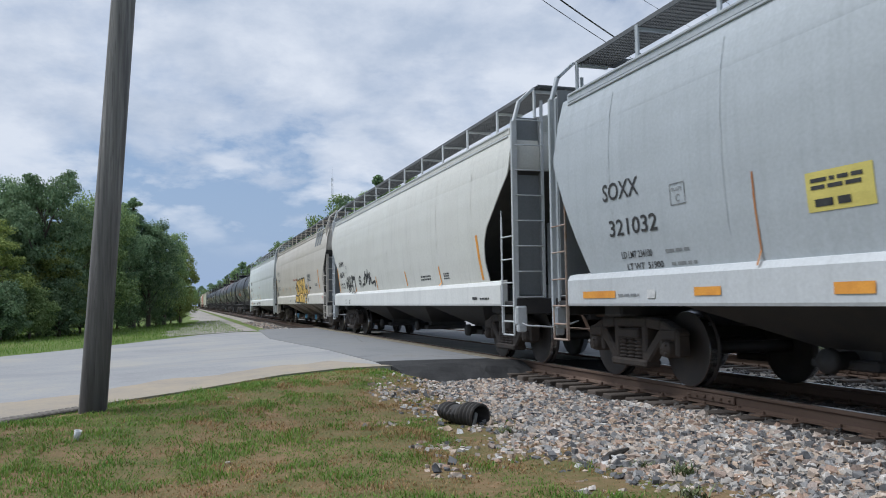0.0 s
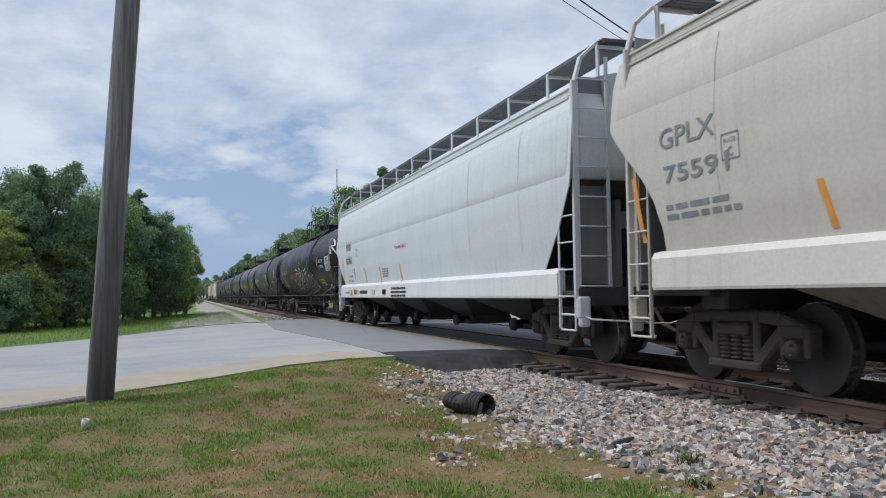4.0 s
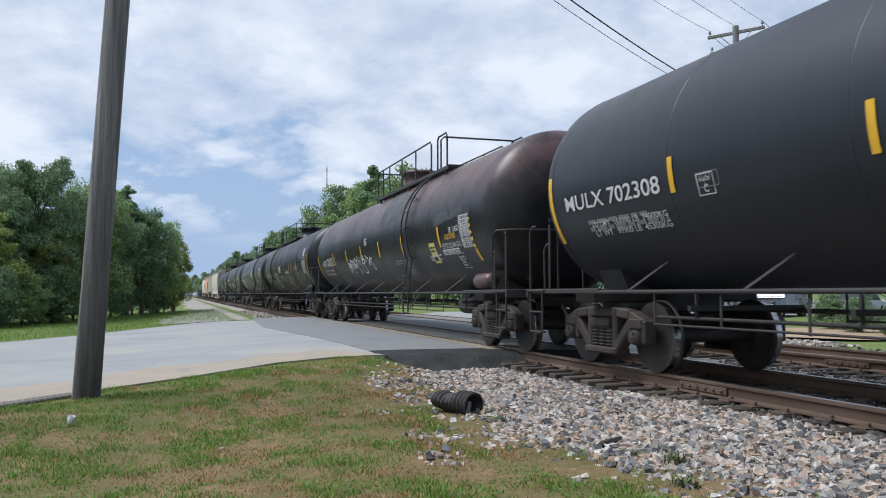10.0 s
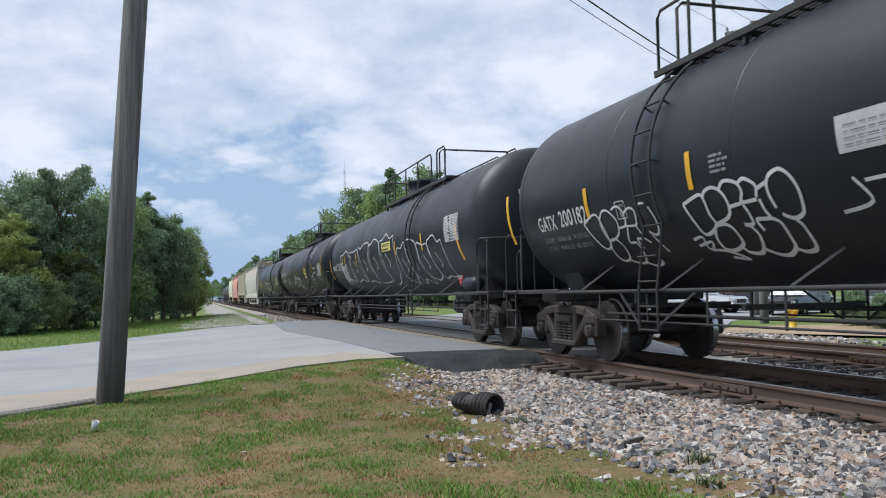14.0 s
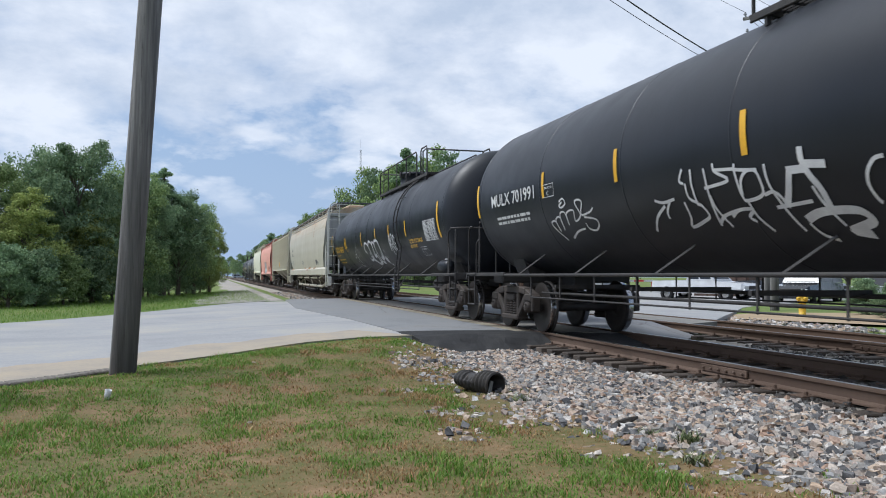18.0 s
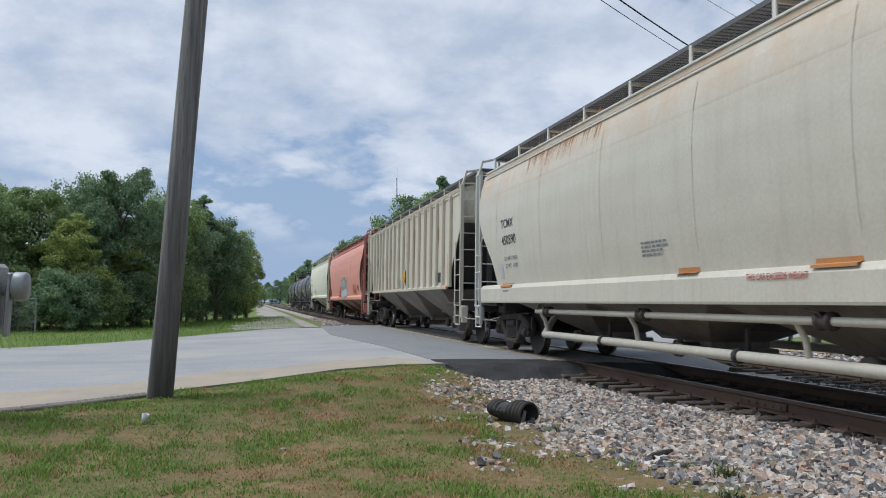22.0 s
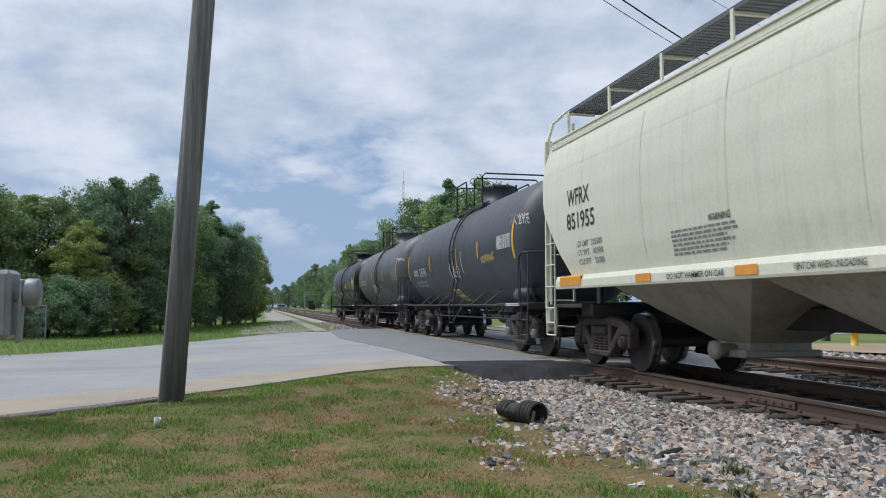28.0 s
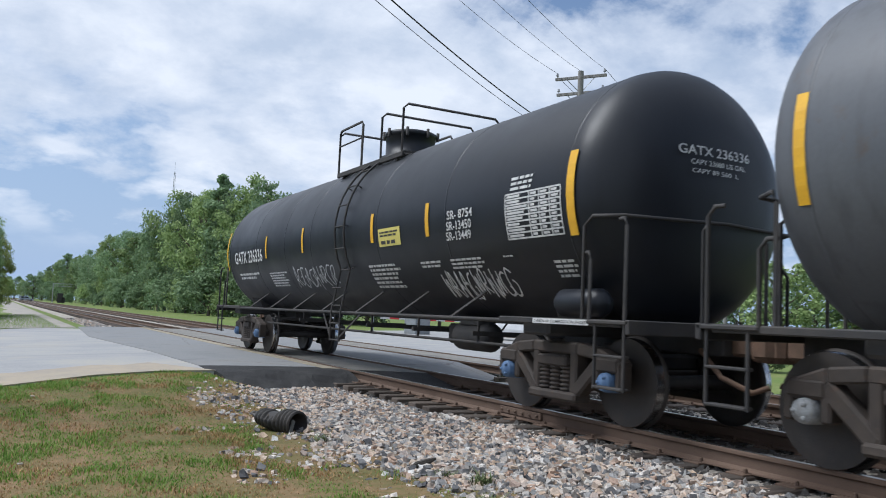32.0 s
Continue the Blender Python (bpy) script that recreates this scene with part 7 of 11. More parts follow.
d.stroke([(3.23, 1.86), (3.41, 1.89), (3.49, 1.88), (3.49, 1.72), (3.23, 1.86)], 0.045, spray["white"], label="spray-painted line")
d.stroke([(3.18, 1.79), (3.18, 1.89), (3.19, 1.99), (3.06, 1.87), (3.05, 1.85), (3.06, 2.00), (3.07, 2.10)], 0.045, spray["white"], label="spray-painted line")
d.stroke([(2.99, 2.11), (2.98, 2.05), (2.81, 2.02)], 0.045, spray["white"], label="spray-painted line")
d.stroke([(2.91, 2.04), (2.90, 1.91)], 0.045, spray["white"], label="spray-painted line")
d.stroke([(2.77, 1.91), (2.80, 2.03), (2.79, 2.06), (2.69, 2.04), (2.64, 1.99), (2.67, 1.95), (2.77, 1.91), (2.85, 1.85), (2.90, 1.77), (2.87, 1.70), (2.78, 1.68)], 0.045, spray["white"], label="spray-painted line")
d.stroke([(2.20, 2.06), (2.15, 1.87), (2.15, 1.70), (2.12, 1.63), (2.00, 1.75)], 0.04, spray["white"], label="spray-painted line")
d.stroke([(1.99, 2.19), (1.83, 1.91)], 0.04, spray["white"], label="spray-painted line")
d.stroke([(1.71, 2.12), (1.65, 1.87)], 0.04, spray["white"], label="spray-painted line")
d.stroke([(1.46, 2.15), (1.36, 1.93), (1.13, 1.97), (1.19, 2.19)], 0.04, spray["white"], label="spray-painted line")
d.stroke([(1.60, 1.84), (1.64, 1.68), (1.39, 1.65), (1.19, 1.71), (1.33, 1.88), (1.42, 1.99), (1.14, 2.06), (0.93, 1.96)], 0.04, spray["white"], label="spray-painted line")
d.stroke([(0.85, 2.16), (0.85, 1.96)], 0.04, spray["white"], label="spray-painted line")
d.stroke([(0.63, 2.06), (0.53, 1.94)], 0.04, spray["white"], label="spray-painted line")
d.stroke([(0.55, 2.03), (0.76, 2.11)], 0.04, spray["white"], label="spray-painted line")
d.stroke([(0.65, 1.84), (0.29, 2.07), (0.42, 1.85)], 0.04, spray["white"], label="spray-painted line")
d.stroke([(0.07, 2.05), (0.28, 1.97), (0.13, 1.86), (0.06, 1.76), (0.18, 1.72), (0.29, 1.80)], 0.04, spray["white"], label="spray-painted line")
d.stroke([(2.64, 1.82), (2.5, 2.04), (2.35, 2.11), (2.27, 2.03), (2.38, 1.91), (2.58, 1.91), (2.35, 1.81)], 0.045, spray["white"], label="spray-painted line")
d.stroke([(2.28, 1.89), (2.1, 2.04), (2.0, 2.03)], 0.045, spray["white"], label="spray-painted line")
d = CARS[7]
d.text('GATX', 8.11, 2.00, 0.216, white_m, width=0.65)
d.text('200182', 7.33, 2.02, 0.232, white_m, width=0.89)
d.text('LD LMT  163600 LB   74 200 KG', 8.09, 1.82, 0.066, dim_m, width=1.51)
d.text('LT WT   99400 LB   45 100 KG', 8.09, 1.69, 0.066, dim_m, width=1.51)
d.patch(9.34, 1.88, 0.1, 0.84, yellow_m, "reflector_bar", "yellow reflective bar", lean=0.05)
d.patch(6.43, 2.05, 0.1, 0.43, yellow_m, "reflector_bar", "yellow reflective bar", lean=-0.0)
d.frame_box(5.61, 1.97, 0.24, 0.23, white_m)
d.patch(3.92, 2.14, 0.09, 0.42, yellow_m, "reflector_bar", "yellow reflective bar", lean=-0.0)
d.patch(0.84, 2.10, 0.09, 0.45, yellow_m, "reflector_bar", "yellow reflective bar", lean=-0.0)
d.patch(-2.44, 2.09, 0.1, 0.43, yellow_m, "reflector_bar", "yellow reflective bar", lean=-0.0)
d.patch(-4.99, 2.09, 0.11, 0.43, yellow_m, "reflector_bar", "yellow reflective bar", lean=-0.0)
d.patch(-8.46, 1.88, 0.10, 0.87, yellow_m, "reflector_bar", "yellow reflective bar", lean=0.08)
d.patch(1.70, 2.16, 0.72, 0.32, dimw_m)
d.bars(1.62, 2.20, 0.56, 0.22, 4, grey_m, 77)
d.bars(3.49, 2.26, 0.33, 0.22, 4, dim_m, 76)
d.patch(-6.02, 2.53, 2.24, 0.46, grey_over_m)
d.patch(-7.35, 2.855, 0.45, 0.135, white_m)
d.patch(-7.28, 2.715, 0.55, 0.135, white_m)
d.patch(-7.45, 2.565, 0.21, 0.145, white_m)
d.text('LIQUEFIED', -7.38, 2.88, 0.09, grey_m, width=0.40)
d.text('PETROLEUM', -7.31, 2.74, 0.09, grey_m, width=0.50)
d.text('GAS', -7.48, 2.59, 0.09, grey_m, width=0.16)
d.patch(-6.99, 2.035, 1.05, 0.46, grey_m)
d.table(-7.01, 2.045, 1.01, 0.44, 7, 2, dim_m)
d.patch(-7.01, 1.915, 1.05, 0.11, white_m)
d.text('NON ODORIZED', -7.04, 1.93, 0.08, black_m, width=1.0)
d.patch(-7.66, 1.81, 0.12, 0.07, red_m)
d.diamond(-7.24, 1.45, 0.21, red_m, white_m)
d.frame_box(-6.27, 1.64, 0.33, 0.23, dim_m)
d.bars(-6.31, 1.56, 0.30, 0.06, 2, dim_m, 75)
d.scrawl(-6.3, 1.93, 0.22, 0.14, 4, 0.012, spray["dim"], 74)
d.scrawl(-6.72, 1.60, 0.3, 0.13, 4, 0.012, spray["dim"], 73)
d.scrawl(-8.12, 1.92, 0.28, 0.18, 4, 0.012, spray["dim"], 72)
d.stroke([(-7.93, 1.63), (-7.94, 1.88), (-8.10, 1.66), (-8.06, 1.86)], 0.028, spray["white"], label="spray-painted line")
d.stroke([(-8.12, 1.64), (-8.16, 1.84), (-8.30, 1.85), (-8.39, 1.72), (-8.20, 1.68), (-8.37, 1.59)], 0.028, spray["white"], label="spray-painted line")
d.stroke([(-8.01, 1.59), (-8.29, 1.51)], 0.024, spray["white"], label="spray-painted line")
d.scrawl(-2.97, 2.06, 0.83, 0.39, 6, 0.03, spray["dim"], 79)
d.stroke([(4.11, 2.00), (4.04, 1.81), (3.95, 1.65), (3.69, 1.73), (3.71, 1.85), (3.72, 2.03), (3.80, 2.07), (4.11, 2.00)], 0.038, spray["white"], label="spray-painted line")
d.stroke([(3.68, 1.74), (3.44, 1.79), (3.35, 1.87), (3.35, 1.99), (3.42, 2.08), (3.54, 2.12), (3.67, 2.09), (3.72, 2.03)], 0.038, spray["white"], label="spray-painted line")
d.stroke([(3.42, 2.08), (3.33, 2.15), (3.22, 2.15), (3.10, 2.10), (3.07, 2.01), (3.12, 1.92), (2.89, 1.92)], 0.038, spray["white"], label="spray-painted line")
d.stroke([(3.10, 2.10), (3.00, 2.14), (2.90, 2.10), (2.84, 2.04), (2.88, 1.94)], 0.038, spray["white"], label="spray-painted line")
d.stroke([(3.36, 1.89), (3.13, 1.91)], 0.038, spray["white"], label="spray-painted line")
d.stroke([(2.83, 2.02), (2.69, 2.06)], 0.038, spray["white"], label="spray-painted line")
d.stroke([(2.67, 1.81), (2.69, 1.91), (2.69, 2.02), (2.63, 2.11), (2.53, 2.15), (2.44, 2.15), (2.34, 2.07), (2.29, 1.94), (2.31, 1.82), (2.35, 1.74), (2.45, 1.70), (2.55, 1.71), (2.63, 1.75)], 0.038, spray["white"], label="spray-painted line")
d.stroke([(3.72, 1.72), (3.81, 1.61), (3.81, 1.49), (3.67, 1.46), (3.49, 1.50), (3.43, 1.56), (3.45, 1.68), (3.54, 1.73), (3.69, 1.73)], 0.038, spray["white"], label="spray-painted line")
d.stroke([(3.51, 1.49), (3.47, 1.43), (3.30, 1.41), (3.18, 1.48), (3.12, 1.59), (3.17, 1.68), (3.24, 1.70), (3.10, 1.70), (3.09, 1.82), (3.12, 1.89)], 0.038, spray["white"], label="spray-painted line")
d.stroke([(2.85, 1.92), (2.84, 1.81), (2.82, 1.73), (3.02, 1.73), (3.00, 1.62)], 0.038, spray["white"], label="spray-painted line")
d.stroke([(2.82, 1.73), (2.71, 1.67), (2.72, 1.51), (2.77, 1.43), (2.93, 1.37), (3.08, 1.39), (3.20, 1.45)], 0.038, spray["white"], label="spray-painted line")
d.stroke([(2.52, 1.71), (2.45, 1.62), (2.47, 1.46), (2.54, 1.40), (2.67, 1.39), (2.77, 1.43)], 0.038, spray["white"], label="spray-painted line")
d.stroke([(4.24, 1.61), (4.05, 1.63), (4.07, 1.50), (3.81, 1.46), (3.56, 1.36), (3.80, 1.39)], 0.03, spray["white"], label="spray-painted line")
d.stroke([(4.21, 1.54), (3.94, 1.57), (4.04, 1.47)], 0.03, spray["white"], label="spray-painted line")
d.stroke([(6.59, 1.99), (6.33, 1.64), (6.08, 1.72), (6.17, 2.09), (6.59, 1.99)], 0.03, spray["white"], label="spray-painted line")
d.stroke([(6.11, 2.01), (5.99, 2.11), (5.84, 2.11), (5.69, 1.99), (5.70, 1.86), (5.82, 1.77), (6.06, 1.73), (6.13, 1.87), (6.11, 2.01)], 0.03, spray["white"], label="spray-painted line")
d.stroke([(5.73, 2.11), (5.59, 2.14), (5.47, 2.08), (5.45, 1.96), (5.52, 1.88), (5.71, 1.87)], 0.03, spray["white"], label="spray-painted line")
d.stroke([(5.44, 2.04), (5.29, 2.09), (5.18, 2.05), (5.19, 1.94), (5.26, 1.87), (5.51, 1.88)], 0.03, spray["white"], label="spray-painted line")
d.stroke([(5.07, 1.84), (5.09, 2.02), (5.04, 2.11), (4.90, 2.11)], 0.03, spray["white"], label="spray-painted line")
d.stroke([(4.84, 2.06), (4.77, 1.92), (4.79, 1.79), (4.89, 1.72), (5.03, 1.77)], 0.03, spray["white"], label="spray-painted line")
d.stroke([(6.08, 1.72), (6.15, 1.63), (6.14, 1.49), (6.02, 1.45), (5.86, 1.50), (5.81, 1.64), (5.93, 1.74), (6.08, 1.72)], 0.03, spray["white"], label="spray-painted line")
d.stroke([(5.92, 1.46), (5.76, 1.41), (5.57, 1.42), (5.44, 1.55), (5.46, 1.66), (5.60, 1.68), (5.47, 1.86)], 0.03, spray["white"], label="spray-painted line")
d.stroke([(5.26, 1.87), (5.22, 1.71), (5.38, 1.70), (5.37, 1.58)], 0.03, spray["white"], label="spray-painted line")
d.stroke([(5.22, 1.71), (5.12, 1.64)], 0.03, spray["white"], label="spray-painted line")
d.stroke([(5.00, 1.73), (4.87, 1.51)], 0.03, spray["white"], label="spray-painted line")
d.stroke([(5.57, 1.41), (5.42, 1.36), (5.23, 1.39), (5.20, 1.46)], 0.03, spray["white"], label="spray-painted line")
d.stroke([(1.64, 1.96), (1.53, 1.75), (1.89, 1.69)], 0.032, spray["white"], label="spray-painted line")
d.stroke([(1.19, 1.99), (1.12, 1.74)], 0.032, spray["white"], label="spray-painted line")
d.stroke([(1.52, 1.92), (0.84, 1.94)], 0.032, spray["white"], label="spray-painted line")
d.stroke([(0.80, 1.97), (0.89, 1.73)], 0.032, spray["white"], label="spray-painted line")
d.stroke([(0.57, 1.95), (0.66, 1.80), (0.46, 1.73)], 0.032, spray["white"], label="spray-painted line")
d.stroke([(0.42, 1.92), (0.32, 1.73)], 0.032, spray["white"], label="spray-painted line")
d.stroke([(0.24, 1.98), (0.11, 1.87), (0.09, 1.69), (-0.15, 1.67)], 0.032, spray["white"], label="spray-painted line")
d.stroke([(-0.11, 1.93), (-0.27, 1.75), (-0.24, 1.62)], 0.032, spray["white"], label="spray-painted line")
d.stroke([(-1.26, 1.53), (-1.10, 1.70), (-1.05, 1.94), (-1.03, 2.09), (-1.19, 2.13), (-1.38, 2.03), (-1.41, 1.90)], 0.032, spray["white"], label="spray-painted line")
d.stroke([(-1.35, 2.15), (-1.53, 2.21), (-1.65, 2.17), (-1.50, 2.10), (-1.35, 2.09), (-1.35, 2.15)], 0.032, spray["white"], label="spray-painted line")
d.stroke([(-1.42, 2.08), (-1.77, 2.09), (-1.89, 1.93), (-1.91, 1.79)], 0.032, spray["white"], label="spray-painted line")
d.stroke([(-1.79, 2.12), (-1.94, 2.15), (-2.05, 2.03), (-2.05, 1.87), (-2.07, 1.78)], 0.032, spray["white"], label="spray-painted line")
d.stroke([(-2.08, 2.07), (-2.26, 2.10), (-2.42, 1.98), (-2.44, 1.80), (-2.27, 1.64), (-2.41, 1.67)], 0.032, spray["white"], label="spray-painted line")
d.stroke([(-1.08, 1.77), (-1.19, 1.55), (-1.43, 1.45)], 0.032, spray["white"], label="spray-painted line")
d.stroke([(-1.39, 1.83), (-1.48, 1.59), (-1.68, 1.38), (-1.81, 1.53), (-1.92, 1.72), (-2.09, 1.69), (-1.73, 1.39)], 0.032, spray["white"], label="spray-painted line")
d.stroke([(-2.37, 1.68), (-2.46, 1.50), (-2.50, 1.38)], 0.032, spray["white"], label="spray-painted line")
d.stroke([(-2.59, 1.88), (-2.57, 1.75), (-2.35, 1.66)], 0.032, spray["white"], label="spray-painted line")
d.stroke([(-2.77, 1.99), (-2.85, 1.82), (-2.98, 1.85), (-2.90, 1.96), (-3.06, 1.76), (-3.04, 1.64)], 0.032, spray["white"], label="spray-painted line")
d.stroke([(-2.84, 1.61), (-3.03, 1.56), (-3.23, 1.37)], 0.032, spray["white"], label="spray-painted line")
d.stroke([(-1.80, 1.36), (-1.97, 1.29), (-2.27, 1.22)], 0.032, spray["white"], label="spray-painted line")
d.stroke([(-4.62, 1.87), (-4.60, 2.05), (-4.55, 2.24), (-4.46, 2.30), (-4.31, 2.27), (-4.22, 2.15), (-4.21, 2.02), (-4.35, 1.91), (-4.41, 1.79), (-4.35, 1.71), (-4.21, 1.71)], 0.02, dimw_m, label="spray-painted line")
d.stroke([(-4.60, 2.05), (-4.63, 2.19), (-4.73, 2.27), (-4.85, 2.27), (-4.93, 2.16), (-4.91, 1.95), (-4.96, 1.75), (-5.08, 1.59), (-5.11, 1.52), (-4.98, 1.51), (-4.74, 1.53), (-4.66, 1.58), (-4.70, 1.67), (-4.58, 1.72), (-4.41, 1.72), (-4.28, 1.64), (-4.32, 1.57), (-4.50, 1.56), (-4.63, 1.62)], 0.02, dimw_m, label="spray-painted line")
d.stroke([(-4.91, 2.16), (-5.00, 2.25), (-5.14, 2.28), (-5.25, 2.24), (-5.26, 2.09), (-5.26, 1.95), (-5.27, 1.82), (-5.41, 1.72), (-5.52, 1.63), (-5.45, 1.53), (-5.30, 1.49), (-5.18, 1.48), (-5.11, 1.52)], 0.02, dimw_m, label="spray-painted line")
d.stroke([(-5.25, 2.22), (-5.36, 2.26), (-5.41, 2.17), (-5.39, 2.07), (-5.43, 1.93), (-5.53, 1.84), (-5.68, 1.84), (-5.79, 1.96), (-5.80, 2.12), (-5.75, 2.20), (-5.60, 2.27), (-5.46, 2.26), (-5.39, 2.18)], 0.02, dimw_m, label="spray-painted line")
d.stroke([(-5.79, 2.15), (-5.83, 2.27), (-5.96, 2.35), (-6.09, 2.35), (-6.22, 2.29), (-6.28, 2.18), (-6.24, 2.00), (-6.24, 1.94)], 0.02, dimw_m, label="spray-painted line")
d.stroke([(-5.78, 2.09), (-5.75, 1.90), (-5.79, 1.79), (-5.88, 1.68), (-5.88, 1.57), (-5.80, 1.48), (-5.61, 1.43), (-5.47, 1.45), (-5.40, 1.49)], 0.02, dimw_m, label="spray-painted line")
d.stroke([(-5.76, 1.88), (-5.85, 1.78), (-6.18, 1.78)], 0.02, dimw_m, label="spray-painted line")
d.stroke([(-6.27, 2.00), (-6.33, 2.07), (-6.39, 2.09), (-6.44, 2.04), (-6.43, 1.89), (-6.39, 1.78), (-6.27, 1.77)], 0.02, dimw_m, label="spray-painted line")
d.stroke([(-6.49, 1.90), (-6.56, 1.98), (-6.68, 2.02), (-6.80, 1.98), (-6.88, 1.90), (-6.92, 1.80), (-6.88, 1.77), (-6.78, 1.82), (-6.66, 1.90), (-6.48, 1.92)], 0.02, dimw_m, label="spray-painted line")
d.stroke([(-6.44, 1.86), (-6.42, 1.72), (-6.39, 1.60), (-6.27, 1.50), (-6.12, 1.44), (-5.93, 1.43), (-5.85, 1.47), (-5.86, 1.52)], 0.02, dimw_m, label="spray-painted line")
d.stroke([(-6.59, 1.88), (-6.65, 1.78), (-6.65, 1.68)], 0.02, dimw_m, label="spray-painted line")
d.stroke([(-6.24, 1.87), (-6.50, 1.89)], 0.02, dimw_m, label="spray-painted line")
d.stroke([(-6.50, 1.89), (-6.62, 1.66)], 0.02, dimw_m, label="spray-painted line")
d.stroke([(-6.62, 1.66), (-6.23, 1.65)], 0.02, dimw_m, label="spray-painted line")
d.stroke([(-6.23, 1.65), (-6.24, 1.87)], 0.02, dimw_m, label="spray-painted line")
d = CARS[8]
d.text('MULX', 8.61, 2.05, 0.220, white_m, width=0.98)
d.text('701347', 7.40, 2.02, 0.273, white_m, width=1.20)
d.text('LD LMT  162600 LB  73750 KG', 7.94, 1.89, 0.059, dim_m, width=1.64)
d.text('LT WT   100400 LB  45550 KG', 7.93, 1.74, 0.059, dim_m, width=1.60)
d.patch(9.21, 1.71, 0.1, 0.80, yellow_m, "reflector_bar", "yellow reflective bar", lean=0.05)
d.patch(5.82, 2.08, 0.1, 0.42, yellow_m, "reflector_bar", "yellow reflective bar", lean=-0.0)
d.frame_box(5.45, 2.00, 0.16, 0.24, white_m)
d.scrawl(6.72, 1.48, 1.04, 0.63, 10, 0.03, spray["white"], 81)
d.notice(-0.62, 2.31, 1.13, 0.26, notice_m)
d.bubble(6.39, 1.48, 8.43, 1.24, 5, None, spray["white"], 82, 0.03)
d.bubble(-2.39, 1.35, 4.24, 1.07, 4, None, spray["white"], 83, 0.03)
d.table(-7.00, 2.19, 0.99, 0.54, 8, 3, white_m)
d.patch(-7.79, 1.76, 0.12, 0.75, yellow_m, "reflector_bar", "yellow reflective bar", lean=0.05)
d.patch(6.33, 2.10, 0.09, 0.47, yellow_m, "reflector_bar", "yellow reflective bar", lean=-0.0)
d.patch(3.61, 2.07, 0.09, 0.44, yellow_m, "reflector_bar", "yellow reflective bar", lean=-0.0)
d.patch(-2.23, 2.16, 0.09, 0.36, yellow_m, "reflector_bar", "yellow reflective bar", lean=-0.0)
d.patch(-4.97, 2.12, 0.1, 0.41, yellow_m, "reflector_bar", "yellow reflective bar", lean=-0.0)
d.diamond(-6.77, 1.43, 0.2, red_m, white_m)
d.head_text('MULX', -0.67, 2.97, 0.113, 0.31, white_m)
d = CARS[9]
d.text('MULX 701991', 8.46, 2.32, 0.218, white_m, width=2.17)
d.bars(8.25, 1.98, 1.74, 0.176, 2, white_m, 236)
d.patch(9.29, 2.18, 0.1, 0.65, yellow_m, "reflector_bar", "yellow reflective bar", lean=0.05)
d.patch(5.96, 2.28, 0.09, 0.42, yellow_m, "reflector_bar", "yellow reflective bar", lean=-0.0)
d.patch(3.48, 2.27, 0.09, 0.44, yellow_m, "reflector_bar", "yellow reflective bar", lean=-0.0)
d.patch(0.77, 2.24, 0.1, 0.46, yellow_m, "reflector_bar", "yellow reflective bar", lean=-0.0)
d.patch(-2.47, 2.23, 0.1, 0.43, yellow_m, "reflector_bar", "yellow reflective bar", lean=-0.0)
d.patch(-5.43, 2.21, 0.11, 0.43, yellow_m, "reflector_bar", "yellow reflective bar", lean=-0.0)
d.notice(-2.68, 2.02, 0.65, 0.45, notice_m)
d.text('NON-ODORIZED.', -5.87, 2.34, 0.100, white_m, width=1.04)
d.text('LIQUEFIED PETROLEUM GAS', -5.75, 2.12, 0.098, white_m, width=1.10)
d.table(-7.50, 2.00, 0.87, 0.53, 8, 3, white_m)
d.diamond(-7.35, 1.41, 0.2, red_m, white_m)
d.frame_box(5.91, 2.28, 0.42, 0.21, white_m)
d.patch(-8.58, 2.03, 0.12, 0.86, yellow_m, "reflector_bar", "yellow reflective bar", lean=0.05)
d.head_text('MULX', -0.51, 2.79, 0.103, 0.25, white_m)
d.stroke([(5.25, 2.16), (5.38, 2.11), (5.30, 2.08), (5.14, 2.13), (5.20, 2.21), (5.35, 2.17)], 0.028, spray["white"], label="spray-painted line")
d.stroke([(5.58, 1.59), (5.80, 1.78), (5.85, 1.88), (5.68, 1.89), (5.65, 1.73), (5.66, 1.91), (5.47, 1.94), (5.49, 1.74), (5.44, 1.98), (5.25, 2.00), (5.25, 1.80), (5.20, 1.98), (4.93, 2.01), (4.98, 1.85), (4.74, 1.93), (4.81, 2.11), (4.70, 2.15), (4.58, 2.10), (4.71, 1.93), (4.41, 1.95), (4.28, 2.00)], 0.028, spray["white"], label="spray-painted line")
d.stroke([(4.65, 1.89), (4.33, 1.84), (4.30, 1.76), (4.46, 1.69), (4.65, 1.72), (4.68, 1.80)], 0.028, spray["white"], label="spray-painted line")
d.stroke([(5.35, 1.61), (5.07, 1.70), (4.78, 1.73)], 0.028, spray["white"], label="spray-painted line")
d.stroke([(2.61, 1.95), (2.44, 1.91), (2.18, 1.93)], 0.035, spray["white"], label="spray-painted line")
d.stroke([(2.43, 1.87), (2.71, 1.75), (2.90, 1.59)], 0.035, spray["white"], label="spray-painted line")
d.stroke([(2.29, 1.91), (2.43, 1.80), (2.45, 1.72)], 0.035, spray["white"], label="spray-painted line")
d.stroke([(1.87, 2.24), (1.97, 2.12), (1.90, 2.08)], 0.035, spray["white"], label="spray-painted line")
d.stroke([(1.71, 2.22), (1.75, 2.04), (1.76, 1.82)], 0.035, spray["white"], label="spray-painted line")
